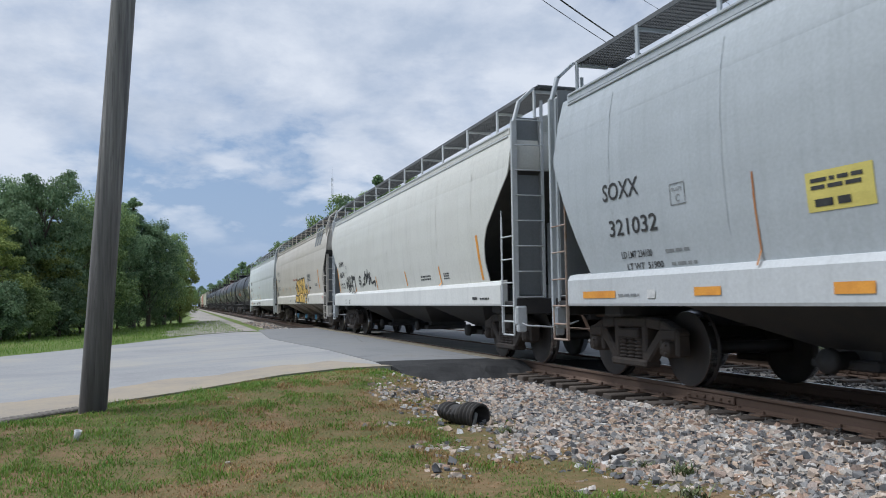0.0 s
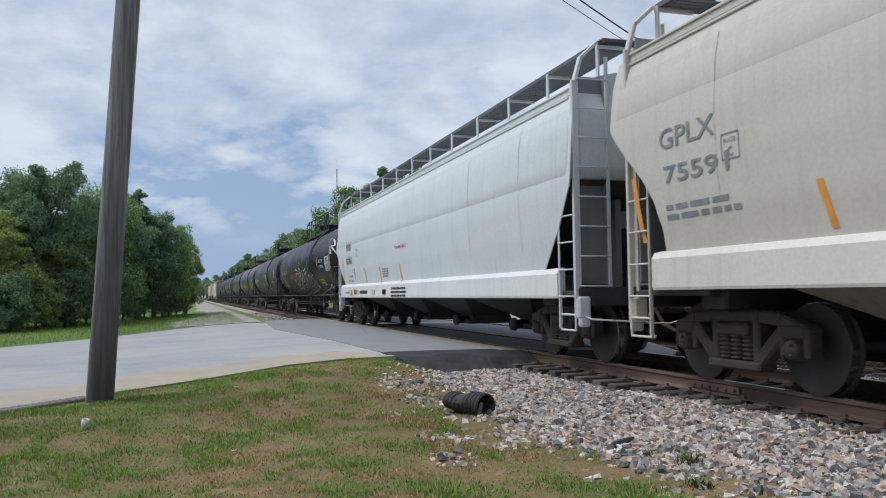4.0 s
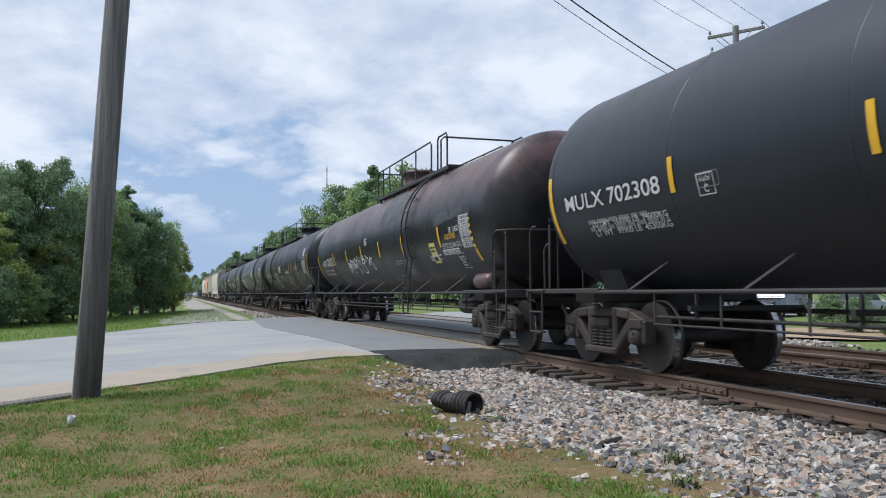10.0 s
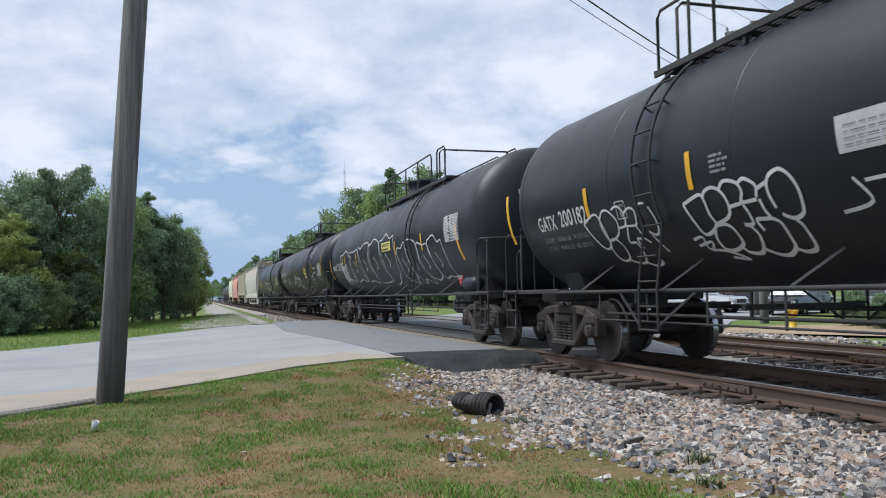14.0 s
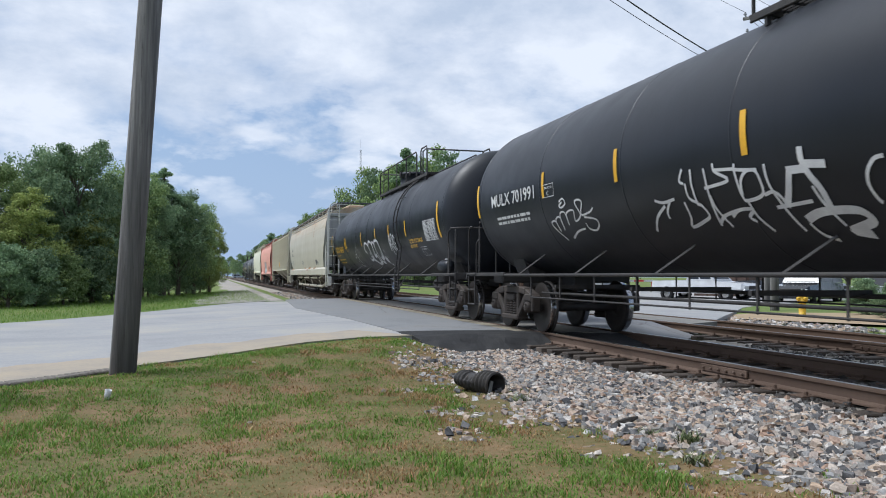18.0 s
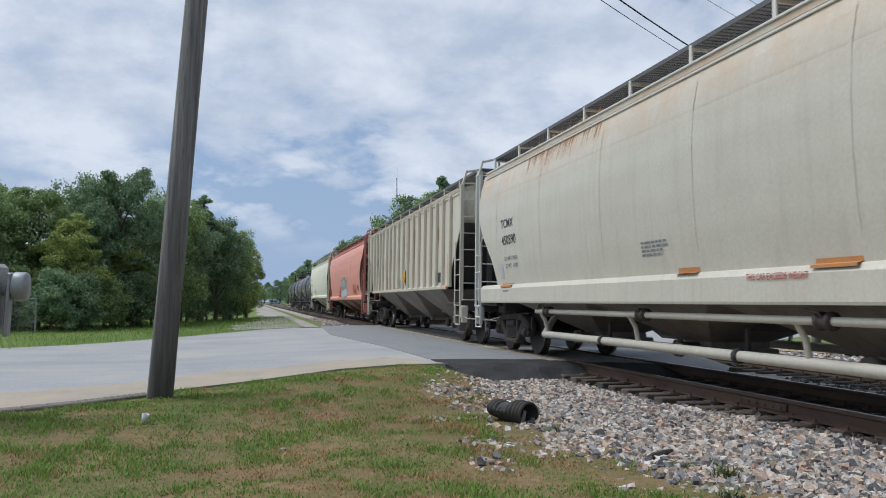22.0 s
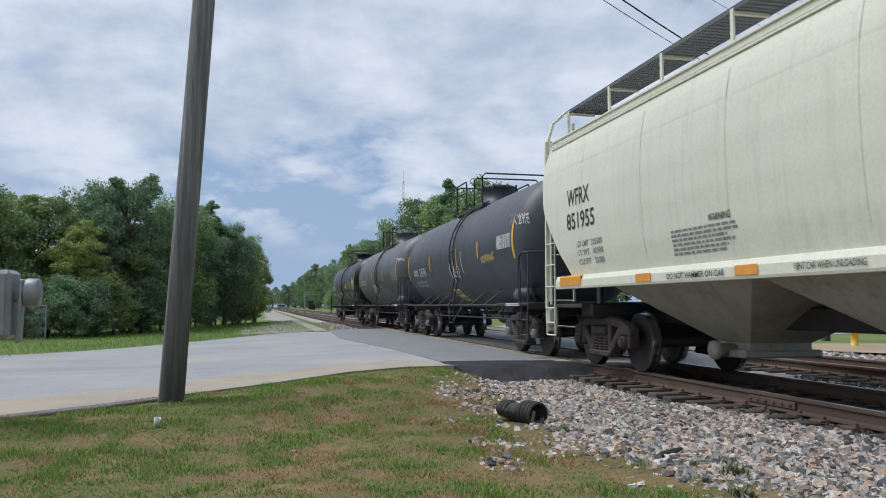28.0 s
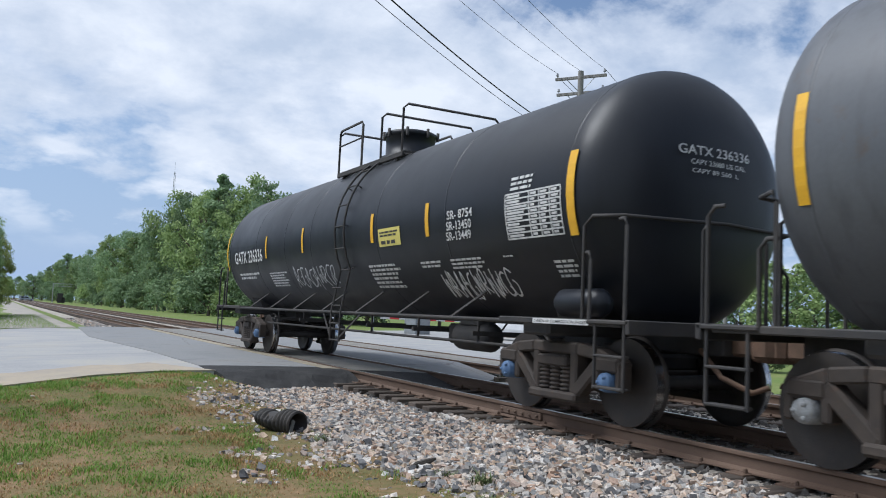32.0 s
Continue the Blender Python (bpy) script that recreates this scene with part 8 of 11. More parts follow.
d.stroke([(1.87, 2.08), (1.88, 1.92), (1.74, 1.85)], 0.035, spray["white"], label="spray-painted line")
d.stroke([(2.00, 1.88), (2.01, 1.71), (2.09, 1.60), (1.79, 1.65), (1.65, 1.70), (1.69, 1.81), (1.75, 1.83)], 0.035, spray["white"], label="spray-painted line")
d.stroke([(1.46, 2.20), (1.48, 1.95), (1.54, 1.58)], 0.035, spray["white"], label="spray-painted line")
d.stroke([(1.47, 1.91), (1.46, 1.76), (1.36, 1.56)], 0.035, spray["white"], label="spray-painted line")
d.stroke([(1.28, 2.23), (1.27, 2.14), (1.08, 2.03), (1.53, 1.99)], 0.035, spray["white"], label="spray-painted line")
d.stroke([(0.92, 2.18), (0.91, 2.12), (0.59, 2.08)], 0.035, spray["white"], label="spray-painted line")
d.stroke([(1.30, 2.16), (0.94, 2.13)], 0.035, spray["white"], label="spray-painted line")
d.stroke([(0.94, 2.13), (0.94, 1.86), (0.89, 1.80), (0.62, 1.84), (0.59, 2.00), (0.64, 2.08), (0.77, 2.08), (0.88, 2.00), (0.93, 1.86)], 0.035, spray["white"], label="spray-painted line")
d.stroke([(1.26, 1.66), (1.10, 1.72), (0.87, 1.71), (0.99, 1.64), (0.92, 1.59)], 0.035, spray["white"], label="spray-painted line")
d.stroke([(1.53, 1.61), (1.38, 1.68), (1.11, 1.72)], 0.035, spray["white"], label="spray-painted line")
d.stroke([(0.47, 2.12), (0.48, 1.93), (0.42, 1.73), (0.38, 1.60), (0.33, 1.46)], 0.035, spray["white"], label="spray-painted line")
d.stroke([(0.89, 1.80), (0.86, 1.63), (0.76, 1.48)], 0.035, spray["white"], label="spray-painted line")
d.stroke([(0.60, 1.83), (0.46, 1.85), (0.38, 1.79), (0.36, 1.70)], 0.035, spray["white"], label="spray-painted line")
d.stroke([(0.51, 1.70), (0.24, 1.71), (-0.00, 1.72)], 0.035, spray["white"], label="spray-painted line")
d.stroke([(-0.08, 1.85), (-0.12, 1.69), (-0.21, 1.48)], 0.035, spray["white"], label="spray-painted line")
d.stroke([(0.21, 1.53), (0.15, 1.42), (0.01, 1.36)], 0.035, spray["white"], label="spray-painted line")
d.stroke([(-0.97, 2.00), (-0.87, 1.99), (-0.77, 1.91), (-0.72, 1.80), (-0.74, 1.68), (-0.77, 1.64)], 0.035, spray["white"], label="spray-painted line")
d.stroke([(0.18, 2.02), (-0.06, 2.01)], 0.075, spray["white"], label="spray-painted line")
d.stroke([(0.14, 2.02), (0.25, 1.83), (0.36, 1.70)], 0.075, spray["white"], label="spray-painted line")
d.stroke([(-0.06, 2.21), (-0.05, 2.08), (-0.10, 1.94), (-0.17, 1.81), (-0.18, 1.63)], 0.075, spray["white"], label="spray-painted line")
d.stroke([(-0.08, 2.05), (-0.33, 2.02)], 0.075, spray["white"], label="spray-painted line")
d.stroke([(0.21, 1.56), (0.02, 1.61), (-0.20, 1.62), (-0.46, 1.60), (-0.55, 1.53), (-0.51, 1.49), (-0.31, 1.45), (-0.25, 1.43), (-0.44, 1.39)], 0.075, spray["white"], label="spray-painted line")
d.stroke([(-3.66, 2.17), (-3.69, 2.04), (-3.88, 2.07), (-4.09, 2.18), (-4.09, 2.01)], 0.03, spray["white"], label="spray-painted line")
d.stroke([(-3.01, 2.04), (-2.90, 1.72), (-2.99, 1.62)], 0.03, spray["white"], label="spray-painted line")
d.stroke([(-3.31, 1.97), (-3.28, 1.79), (-3.38, 1.66)], 0.03, spray["white"], label="spray-painted line")
d.stroke([(-3.62, 1.95), (-3.54, 1.69), (-3.62, 1.60)], 0.03, spray["white"], label="spray-painted line")
d.stroke([(-3.96, 1.98), (-3.85, 1.77), (-3.88, 1.64)], 0.03, spray["white"], label="spray-painted line")
d.stroke([(-4.19, 2.00), (-4.14, 1.84), (-4.09, 1.67)], 0.03, spray["white"], label="spray-painted line")
d.stroke([(-2.65, 1.64), (-3.05, 1.53), (-3.75, 1.56)], 0.03, spray["white"], label="spray-painted line")
d.stroke([(-3.13, 1.51), (-3.50, 1.43), (-3.70, 1.43)], 0.03, spray["white"], label="spray-painted line")
d.stroke([(-4.40, 1.87), (-4.36, 1.70), (-4.48, 1.53), (-4.43, 1.35)], 0.03, spray["white"], label="spray-painted line")
d.stroke([(-4.90, 2.00), (-5.19, 2.00), (-4.97, 1.83)], 0.028, spray["white"], label="spray-painted line")
d.stroke([(-4.95, 1.95), (-4.98, 1.79)], 0.028, spray["white"], label="spray-painted line")
d.stroke([(-5.26, 1.97), (-5.46, 2.03), (-5.43, 1.92), (-5.20, 1.84), (-5.12, 1.90)], 0.028, spray["white"], label="spray-painted line")
d.stroke([(-5.37, 1.81), (-5.41, 1.96), (-5.57, 2.08), (-5.73, 2.09), (-5.74, 1.98), (-5.58, 1.87), (-5.43, 1.92)], 0.028, spray["white"], label="spray-painted line")
d.stroke([(-5.71, 1.94), (-5.77, 1.83), (-5.59, 1.72), (-5.45, 1.77)], 0.028, spray["white"], label="spray-painted line")
d.stroke([(-5.22, 1.70), (-5.53, 1.68), (-5.62, 1.63)], 0.028, spray["white"], label="spray-painted line")
d.stroke([(-7.08, 2.07), (-7.09, 1.97), (-7.15, 1.94), (-7.18, 2.08), (-7.11, 2.12), (-7.05, 2.06)], 0.028, spray["white"], label="spray-painted line")
d.stroke([(-7.36, 2.11), (-7.31, 2.02), (-7.37, 1.97), (-7.40, 1.92)], 0.028, spray["white"], label="spray-painted line")
d.stroke([(-7.16, 2.00), (-7.48, 2.07)], 0.028, spray["white"], label="spray-painted line")
d.stroke([(-7.45, 1.94), (-7.57, 1.93), (-7.55, 1.78), (-7.44, 1.82), (-7.41, 1.92)], 0.028, spray["white"], label="spray-painted line")
d.stroke([(-5.22, 2.96), (-4.97, 3.17), (-5.19, 3.17), (-5.35, 3.02)], 0.028, spray["white"], label="spray-painted line")
d.stroke([(-5.27, 3.07), (-5.28, 3.19)], 0.028, spray["white"], label="spray-painted line")
d.stroke([(-5.50, 2.98), (-5.38, 3.18), (-5.57, 3.14), (-5.66, 2.98)], 0.028, spray["white"], label="spray-painted line")
d.stroke([(-5.43, 3.21), (-5.75, 3.20)], 0.028, spray["white"], label="spray-painted line")
d.stroke([(-5.17, 3.42), (-5.38, 3.42), (-5.57, 3.30), (-5.37, 3.31), (-5.17, 3.42)], 0.028, spray["white"], label="spray-painted line")
d.stroke([(-5.15, 2.93), (-5.54, 2.93)], 0.028, spray["white"], label="spray-painted line")
d.stroke([(-5.38, 2.82), (-5.37, 2.94)], 0.028, spray["white"], label="spray-painted line")
d = CARS[10]
d.text('UTLX', 8.49, 2.00, 0.233, yellow_m, width=0.93)
d.text('958427', 7.44, 1.99, 0.230, yellow_m, width=0.99)
d.bars(8.45, 1.86, 0.94, 0.063, 1, yellow_m, 261)
d.bars(8.47, 1.68, 1.78, 0.083, 1, yellow_m, 262)
d.bars(8.48, 1.56, 1.33, 0.076, 1, yellow_m, 263)
d.patch(9.58, 1.96, 0.1, 0.86, yellow_m, "reflector_bar", "yellow reflective bar", lean=0.05)
d.patch(5.96, 2.10, 0.1, 0.43, yellow_m, "reflector_bar", "yellow reflective bar", lean=-0.0)
d.frame_box(5.71, 1.98, 0.28, 0.24, yellow_m)
d.patch(5.73, 2.02, 0.09, 0.53, yellow_m, "reflector_bar", "yellow reflective bar", lean=-0.0)
d.patch(2.15, 2.10, 0.09, 0.49, yellow_m, "reflector_bar", "yellow reflective bar", lean=-0.0)
d.patch(-0.57, 2.20, 0.09, 0.38, yellow_m, "reflector_bar", "yellow reflective bar", lean=-0.0)
d.patch(-2.73, 2.13, 0.1, 0.43, yellow_m, "reflector_bar", "yellow reflective bar", lean=-0.0)
d.patch(-4.96, 2.13, 0.11, 0.43, yellow_m, "reflector_bar", "yellow reflective bar", lean=-0.0)
d.patch(-8.44, 1.94, 0.13, 0.87, yellow_m, "reflector_bar", "yellow reflective bar", lean=0.06)
d.text('LIQUEFIED PETROLEUM GAS', -5.21, 1.92, 0.101, yellow_m, width=1.46)
d.text('NON-ODORIZED', -5.13, 1.79, 0.084, yellow_m, width=0.83)
d.table(-7.05, 1.92, 1.15, 0.49, 8, 3, white_m)
d.frame_box(-6.14, 1.56, 0.64, 0.23, white_m)
d.scrawl(-2.50, 1.76, 1.04, 0.47, 3, 0.05, spray["white"], 103)
d.diamond(-7.76, 1.42, 0.2, red_m, white_m)
d.head_text('UTLX 958427', -0.67, 2.84, 0.107, 0.68, yellow_m)
d.stroke([(1.58, 1.83), (1.75, 1.92), (1.71, 2.05), (1.49, 2.16), (1.18, 2.15), (0.97, 2.04), (0.90, 1.86), (0.95, 1.72), (1.20, 1.59), (1.53, 1.57), (1.54, 1.64)], 0.07, spray["white"], label="spray-painted line")
d.stroke([(0.97, 2.05), (0.69, 2.20), (0.39, 2.16), (0.23, 2.06), (0.23, 1.87), (0.33, 1.71), (0.49, 1.68), (0.19, 1.70), (0.07, 1.74), (0.08, 1.61), (0.19, 1.48), (0.50, 1.43), (0.71, 1.49), (0.84, 1.60), (0.82, 1.70), (0.93, 1.56), (1.09, 1.60)], 0.08, spray["white"], label="spray-painted line")
d.stroke([(0.24, 2.04), (0.09, 2.15), (-0.08, 2.14), (-0.16, 2.02), (-0.17, 1.81), (-0.13, 1.59), (-0.01, 1.50), (0.14, 1.47), (0.13, 1.56)], 0.07, spray["white"], label="spray-painted line")
d.stroke([(-0.17, 2.05), (-0.32, 2.17), (-0.57, 2.19), (-0.79, 2.15), (-0.91, 2.03), (-0.94, 1.83), (-0.83, 1.67), (-0.61, 1.59), (-0.40, 1.62), (-0.45, 1.51), (-0.33, 1.46), (-0.15, 1.49), (-0.11, 1.58)], 0.09, spray["white"], label="spray-painted line")
d.stroke([(0.36, 1.91), (0.43, 1.74)], 0.05, spray["white"], label="spray-painted line")
d.stroke([(-0.74, 1.81), (-0.70, 1.69), (-0.57, 1.64)], 0.06, spray["white"], label="spray-painted line")
d.stroke([(1.03, 1.85), (1.16, 1.68)], 0.04, spray["white"], label="spray-painted line")
d.stroke([(-0.91, 1.63), (-0.94, 1.48), (-1.05, 1.65), (-1.04, 1.44), (-1.19, 1.63), (-1.17, 1.40), (-1.32, 1.39)], 0.06, spray["white"], label="spray-painted line")
d.stroke([(-1.47, 1.77), (-1.38, 1.85), (-1.29, 1.81), (-1.30, 1.66), (-1.50, 1.62)], 0.05, spray["dim"], label="spray-painted line")
d.stroke([(4.23, 1.73), (3.98, 1.84), (3.80, 1.80), (3.81, 1.62), (3.76, 1.48), (3.92, 1.36), (4.09, 1.42), (4.18, 1.56), (4.23, 1.73)], 0.03, spray["white"], label="spray-painted line")
d.stroke([(4.02, 1.73), (3.91, 1.76)], 0.02, spray["white"], label="spray-painted line")
d.stroke([(3.89, 1.68), (3.88, 1.62), (3.76, 1.64)], 0.02, spray["white"], label="spray-painted line")
d.stroke([(3.82, 1.95), (3.63, 1.98), (3.51, 2.11), (3.43, 1.99), (3.16, 1.99), (3.20, 1.90), (3.05, 1.86), (3.26, 1.79), (3.53, 1.74), (3.65, 1.79), (3.83, 1.83), (3.82, 1.95)], 0.02, spray["dim"], label="spray-painted line")
d = CARS[11]
d.text('TCMX', 7.57, 2.59, 0.169, black_m, width=0.80)
d.text('450590', 7.53, 2.24, 0.185, black_m, width=0.90)
d.text('LD LMT 218600', 7.42, 1.92, 0.076, grey_m, width=0.83)
d.text('LT WT   67400', 7.38, 1.77, 0.076, grey_m, width=0.78)
d.patch(7.80, 1.55, 0.22, 0.31, dimw_m)
d.patch(7.72, 1.37, 0.70, 0.08, orangeb_m)
d.bars(7.54, 1.29, 0.5, 0.04, 1, grey_m, 305)
d.patch(-5.20, 1.59, 0.64, 0.26, grey_m)
d.patch(-5.27, 1.69, 0.26, 0.13, black_m)
d.patch(-5.57, 1.68, 0.23, 0.12, black_m)
d.bars(-5.97, 1.59, 0.50, 0.209, 3, grey_m, 303)
d.bars(1.40, 1.68, 0.73, 0.216, 4, grey_m, 304)
d.patch(-4.43, 1.38, 0.39, 0.09, orangeb_m)
d.patch(-2.01, 1.39, 0.61, 0.09, orangeb_m)
d.patch(0.50, 1.42, 0.49, 0.07, orangeb_m)
d.text('THIS CAR EXCEEDS WEIGHT', -1.00, 1.30, 0.070, spray["red"], width=0.99)
d.frame_box(-6.13, 1.24, 0.22, 0.09, grey_m)
d.stain(6.13, 3.55, 3.34, 0.52, rust_m, 111)
d.stain(-3.32, 3.64, 1.02, 0.42, rust_m, 112)
d.stain(-4.67, 2.79, 0.32, 1.30, rust_m, 113)
d = CARS[12]
d.patch(6.28, 2.53, 0.47, 0.30, dimw_m)
d.text('PM', 6.24, 2.55, 0.243, black_m, width=0.41)
d.text('RX', 5.56, 2.57, 0.247, black_m, width=0.41)
d.text('47', 6.21, 2.05, 0.207, grey_m, width=0.29)
d.text('04', 5.49, 2.05, 0.205, grey_m, width=0.34)
d.text('3', 4.77, 2.04, 0.196, grey_m, width=0.14)
d.text('LD LMT', 6.20, 1.70, 0.076, grey_m, width=0.38)
d.text('200000', 5.47, 1.70, 0.077, grey_m, width=0.38)
d.text('LB', 4.78, 1.69, 0.065, grey_m, width=0.13)
d.text('LT WT', 6.19, 1.55, 0.075, grey_m, width=0.32)
d.text('63000', 5.41, 1.56, 0.076, grey_m, width=0.31)
d.text('LB', 4.79, 1.54, 0.071, grey_m, width=0.13)
d.frame_box(3.88, 2.34, 0.24, 0.26, grey_m)
d.patch(7.28, 1.46, 0.06, 0.91, orange_m, "reflector_bar", "yellow reflective bar", lean=-0.0)
d.patch(4.38, 1.42, 0.1, 0.49, orange_m, "reflector_bar", "yellow reflective bar", lean=-0.0)
d.stain(3.37, 2.51, 0.09, 0.48, rust_m, 121)
d.stain(4.35, 2.76, 0.08, 0.29, rust_m, 122)
d.stain(3.32, 1.39, 0.17, 0.34, rust_m, 123)
d.stain(-0.67, 1.66, 0.56, 2.09, rust_m, 124)
d.stain(0.77, 1.43, 0.28, 2.24, rust_m, 125)
d.stain(-5.63, 2.46, 0.18, 0.78, rust_m, 126)
d.stain(-1.97, 2.59, 0.33, 0.85, rust_m, 127)
d.patch(-5.67, 1.61, 0.46, 0.28, black_m)
d.patch(-6.79, 1.40, 0.09, 0.94, orange_m, "reflector_bar", "yellow reflective bar", lean=-0.0)
d.text('DO NOT', 3.13, 1.90, 0.068, spray["red"], width=0.39)
d.text('HAMMER', 3.14, 1.79, 0.068, spray["red"], width=0.42)
d.text('ON SIDE', 3.13, 1.67, 0.068, spray["red"], width=0.39)
d.text('OF CAR', 3.14, 1.56, 0.068, spray["red"], width=0.39)
d.bars(0.50, 1.54, 0.47, 0.290, 4, grey_m, 344)
d.bars(2.32, 1.55, 0.40, 0.196, 3, spray["pink"], 345)
d.stain(0.89, 2.21, 0.12, 0.92, rust_m, 221)
d.stain(2.74, 2.49, 0.12, 0.61, rust_m, 222)
d.stain(-0.91, 2.40, 0.08, 0.83, rust_m, 223)
d.stain(3.54, 2.68, 0.12, 0.35, rust_m, 224)
d.stain(-0.05, 2.72, 0.08, 0.25, rust_m, 225)
d.stain(1.62, 1.38, 0.72, 0.19, rust_m, 226)
d.stain(0.86, 1.38, 0.20, 0.27, rust_m, 227)
d.stain(-0.03, 1.40, 0.24, 0.24, rust_m, 228)
d.stain(4.52, 2.82, 0.10, 0.42, rust_m, 229)
d.outline_diamond(-0.73, 1.89, 0.28, 0.28, black_m, False)
d.diamond(-0.73, 1.89, 0.24, yellow_m, yellow_m, "1942", 0.09)
d.patch(1.64, 1.45, 0.08, 0.47, orange_m, "reflector_bar", "yellow reflective bar")
d.patch(-1.08, 1.45, 0.09, 0.47, orange_m, "reflector_bar", "yellow reflective bar")
d.stain(0.66, 1.5, 0.14, 2.2, rust_m, 301)
d.stain(-1.14, 1.9, 0.2, 1.9, rust_m, 302)
d.stain(-2.02, 1.55, 0.2, 2.3, rust_m, 303)
d.stain(2.44, 2.5, 0.08, 0.6, rust_m, 304)
d = CARS[13]
d.blocks(1.96, 2.38, 4.09, 0.86, cream_m)
d.frame_box(3.98, 2.39, 1.03, 0.67, cream_m)
d.bubble(1.18, 1.24, 3.06, 1.12, 5, dimw_m, black_m, 131, 0.028)
d.scrawl(2.38, 1.26, 1.06, 0.57, 6, 0.03, spray["red"], 132)
d.scrawl(-4.42, 1.43, 1.44, 0.55, 6, 0.035, spray["red"], 133)
d.patch(-3.90, 1.38, 0.1, 0.46, yellow_m, "reflector_bar", "yellow reflective bar", lean=0.08)
d.patch(8.45, 1.53, 0.08, 0.86, yellow_m, "reflector_bar", "yellow reflective bar", lean=0.06)
d.stain(-3.61, 1.84, 0.24, 1.44, salmon_stain_m, 134)
d.stain(-1.93, 1.60, 0.25, 1.06, salmon_stain_m, 135)
d.patch(-6.62, 1.54, 0.08, 0.79, yellow_m, "reflector_bar", "yellow reflective bar", lean=0.06)
d.patch(-6.22, 1.61, 0.43, 0.25, black_m)
d = CARS[14]
d.text('WFRX', 6.85, 2.68, 0.268, black_m, width=0.92)
d.text('851955', 6.90, 2.29, 0.265, black_m, width=1.15)
d.text('LD LMT  225500', 6.54, 1.98, 0.092, grey_m, width=1.01)
d.text('LT WT   60500', 6.52, 1.84, 0.091, grey_m, width=1.00)
d.text('CU FT   5200', 6.53, 1.69, 0.091, grey_m, width=1.00)
d.text('WARNING', 2.52, 2.00, 0.084, black_m, width=0.46)
d.bars(3.41, 1.65, 1.50, 0.338, 6, grey_m, 375)
d.text('DO NOT HAMMER ON CAR', 3.55, 1.36, 0.070, black_m, width=1.33)
d.text('VENT CAR WHEN UNLOADING', 1.00, 1.37, 0.066, black_m, width=0.98)
d.patch(7.34, 1.36, 0.93, 0.17, orange_m)
d.patch(4.44, 1.35, 0.45, 0.11, orange_m)
d.patch(2.02, 1.35, 0.43, 0.11, orange_m)
d = CARS[15]
d.text('GATX', 5.22, 2.01, 0.194, white_m, width=0.73)
d.text('219196', 4.25, 1.98, 0.261, white_m, width=0.99)
d.text('LD LMT  213100 LB  96650 KG', 5.15, 1.77, 0.065, white_m, width=1.57)
d.text('LT WT   72900 LB  33050 KG', 5.16, 1.65, 0.059, white_m, width=1.56)
d.patch(6.21, 1.91, 0.1, 0.85, yellow_m, "reflector_bar", "yellow reflective bar", lean=-0.0)
d.table(-4.88, 2.28, 1.03, 0.28, 8, 3, white_m)
d.patch(-3.18, 2.18, 0.09, 0.39, yellow_m, "reflector_bar", "yellow reflective bar", lean=-0.0)
d.scrawl(-3.45, 2.05, 1.15, 0.17, 7, 0.022, spray["yellow"], 152)
d.patch(-6.00, 2.02, 0.12, 0.84, yellow_m, "reflector_bar", "yellow reflective bar", lean=-0.0)
d.head_text('GATX 219195', -1.57, 2.71, 0.228, 0.33, white_m)
d.patch(2.57, 2.10, 0.1, 0.44, yellow_m, "reflector_bar", "yellow reflective bar")
d.patch(-0.95, 2.12, 0.1, 0.44, orange_m, "reflector_bar", "orange reflective bar")
d.notice(0.72, 1.16, 0.75, 0.34, notice_m)
d.stroke([(-0.35, 2.29), (-0.20, 2.23), (-0.11, 2.07), (-0.11, 1.89), (-0.19, 1.78)], 0.05, spray["white"], label="spray-painted line")
d.stroke([(-0.56, 2.30), (-0.52, 2.07), (-0.24, 1.65)], 0.05, spray["white"], label="spray-painted line")
d.stroke([(-0.40, 1.86), (-0.59, 2.12), (-0.60, 1.89), (-0.76, 2.18), (-0.74, 1.85)], 0.05, spray["white"], label="spray-painted line")
d.stroke([(-0.21, 1.97), (-0.30, 2.03), (-0.35, 1.90), (-0.56, 1.84), (-0.88, 1.79)], 0.05, spray["white"], label="spray-painted line")
d.stroke([(-0.81, 1.88), (-0.94, 2.06), (-1.04, 2.09), (-1.07, 1.95), (-0.93, 1.80), (-0.82, 1.82), (-0.81, 1.88)], 0.05, spray["white"], label="spray-painted line")
d.stroke([(-1.56, 2.44), (-1.50, 2.32), (-1.50, 2.10), (-1.54, 1.89)], 0.05, spray["white"], label="spray-painted line")
d = CARS[16]
d.text('GATX 219151', 5.23, 2.06, 0.224, white_m, width=1.86)
d.bars(4.93, 1.82, 1.85, 0.160, 2, dim_m, 396)
d.patch(6.05, 1.98, 0.1, 0.84, yellow_m, "reflector_bar", "yellow reflective bar", lean=-0.0)
d.patch(3.01, 2.10, 0.09, 0.44, yellow_m, "reflector_bar", "yellow reflective bar", lean=-0.0)
d.patch(1.15, 2.11, 0.1, 0.44, yellow_m, "reflector_bar", "yellow reflective bar", lean=-0.0)
d.patch(-2.19, 2.11, 0.12, 0.44, yellow_m, "reflector_bar", "yellow reflective bar", lean=-0.0)
d.scrawl(1.14, 1.59, 1.05, 0.36, 6, 0.035, spray["white"], 161)
d.patch(-1.18, 1.99, 0.48, 0.15, black_m)
d.patch(-0.06, 1.90, 0.28, 0.15, black_m)
d.bars(-1.11, 1.61, 0.98, 0.183, 3, dim_m, 404)
d.bars(-2.31, 1.59, 0.77, 0.203, 3, dim_m, 405)
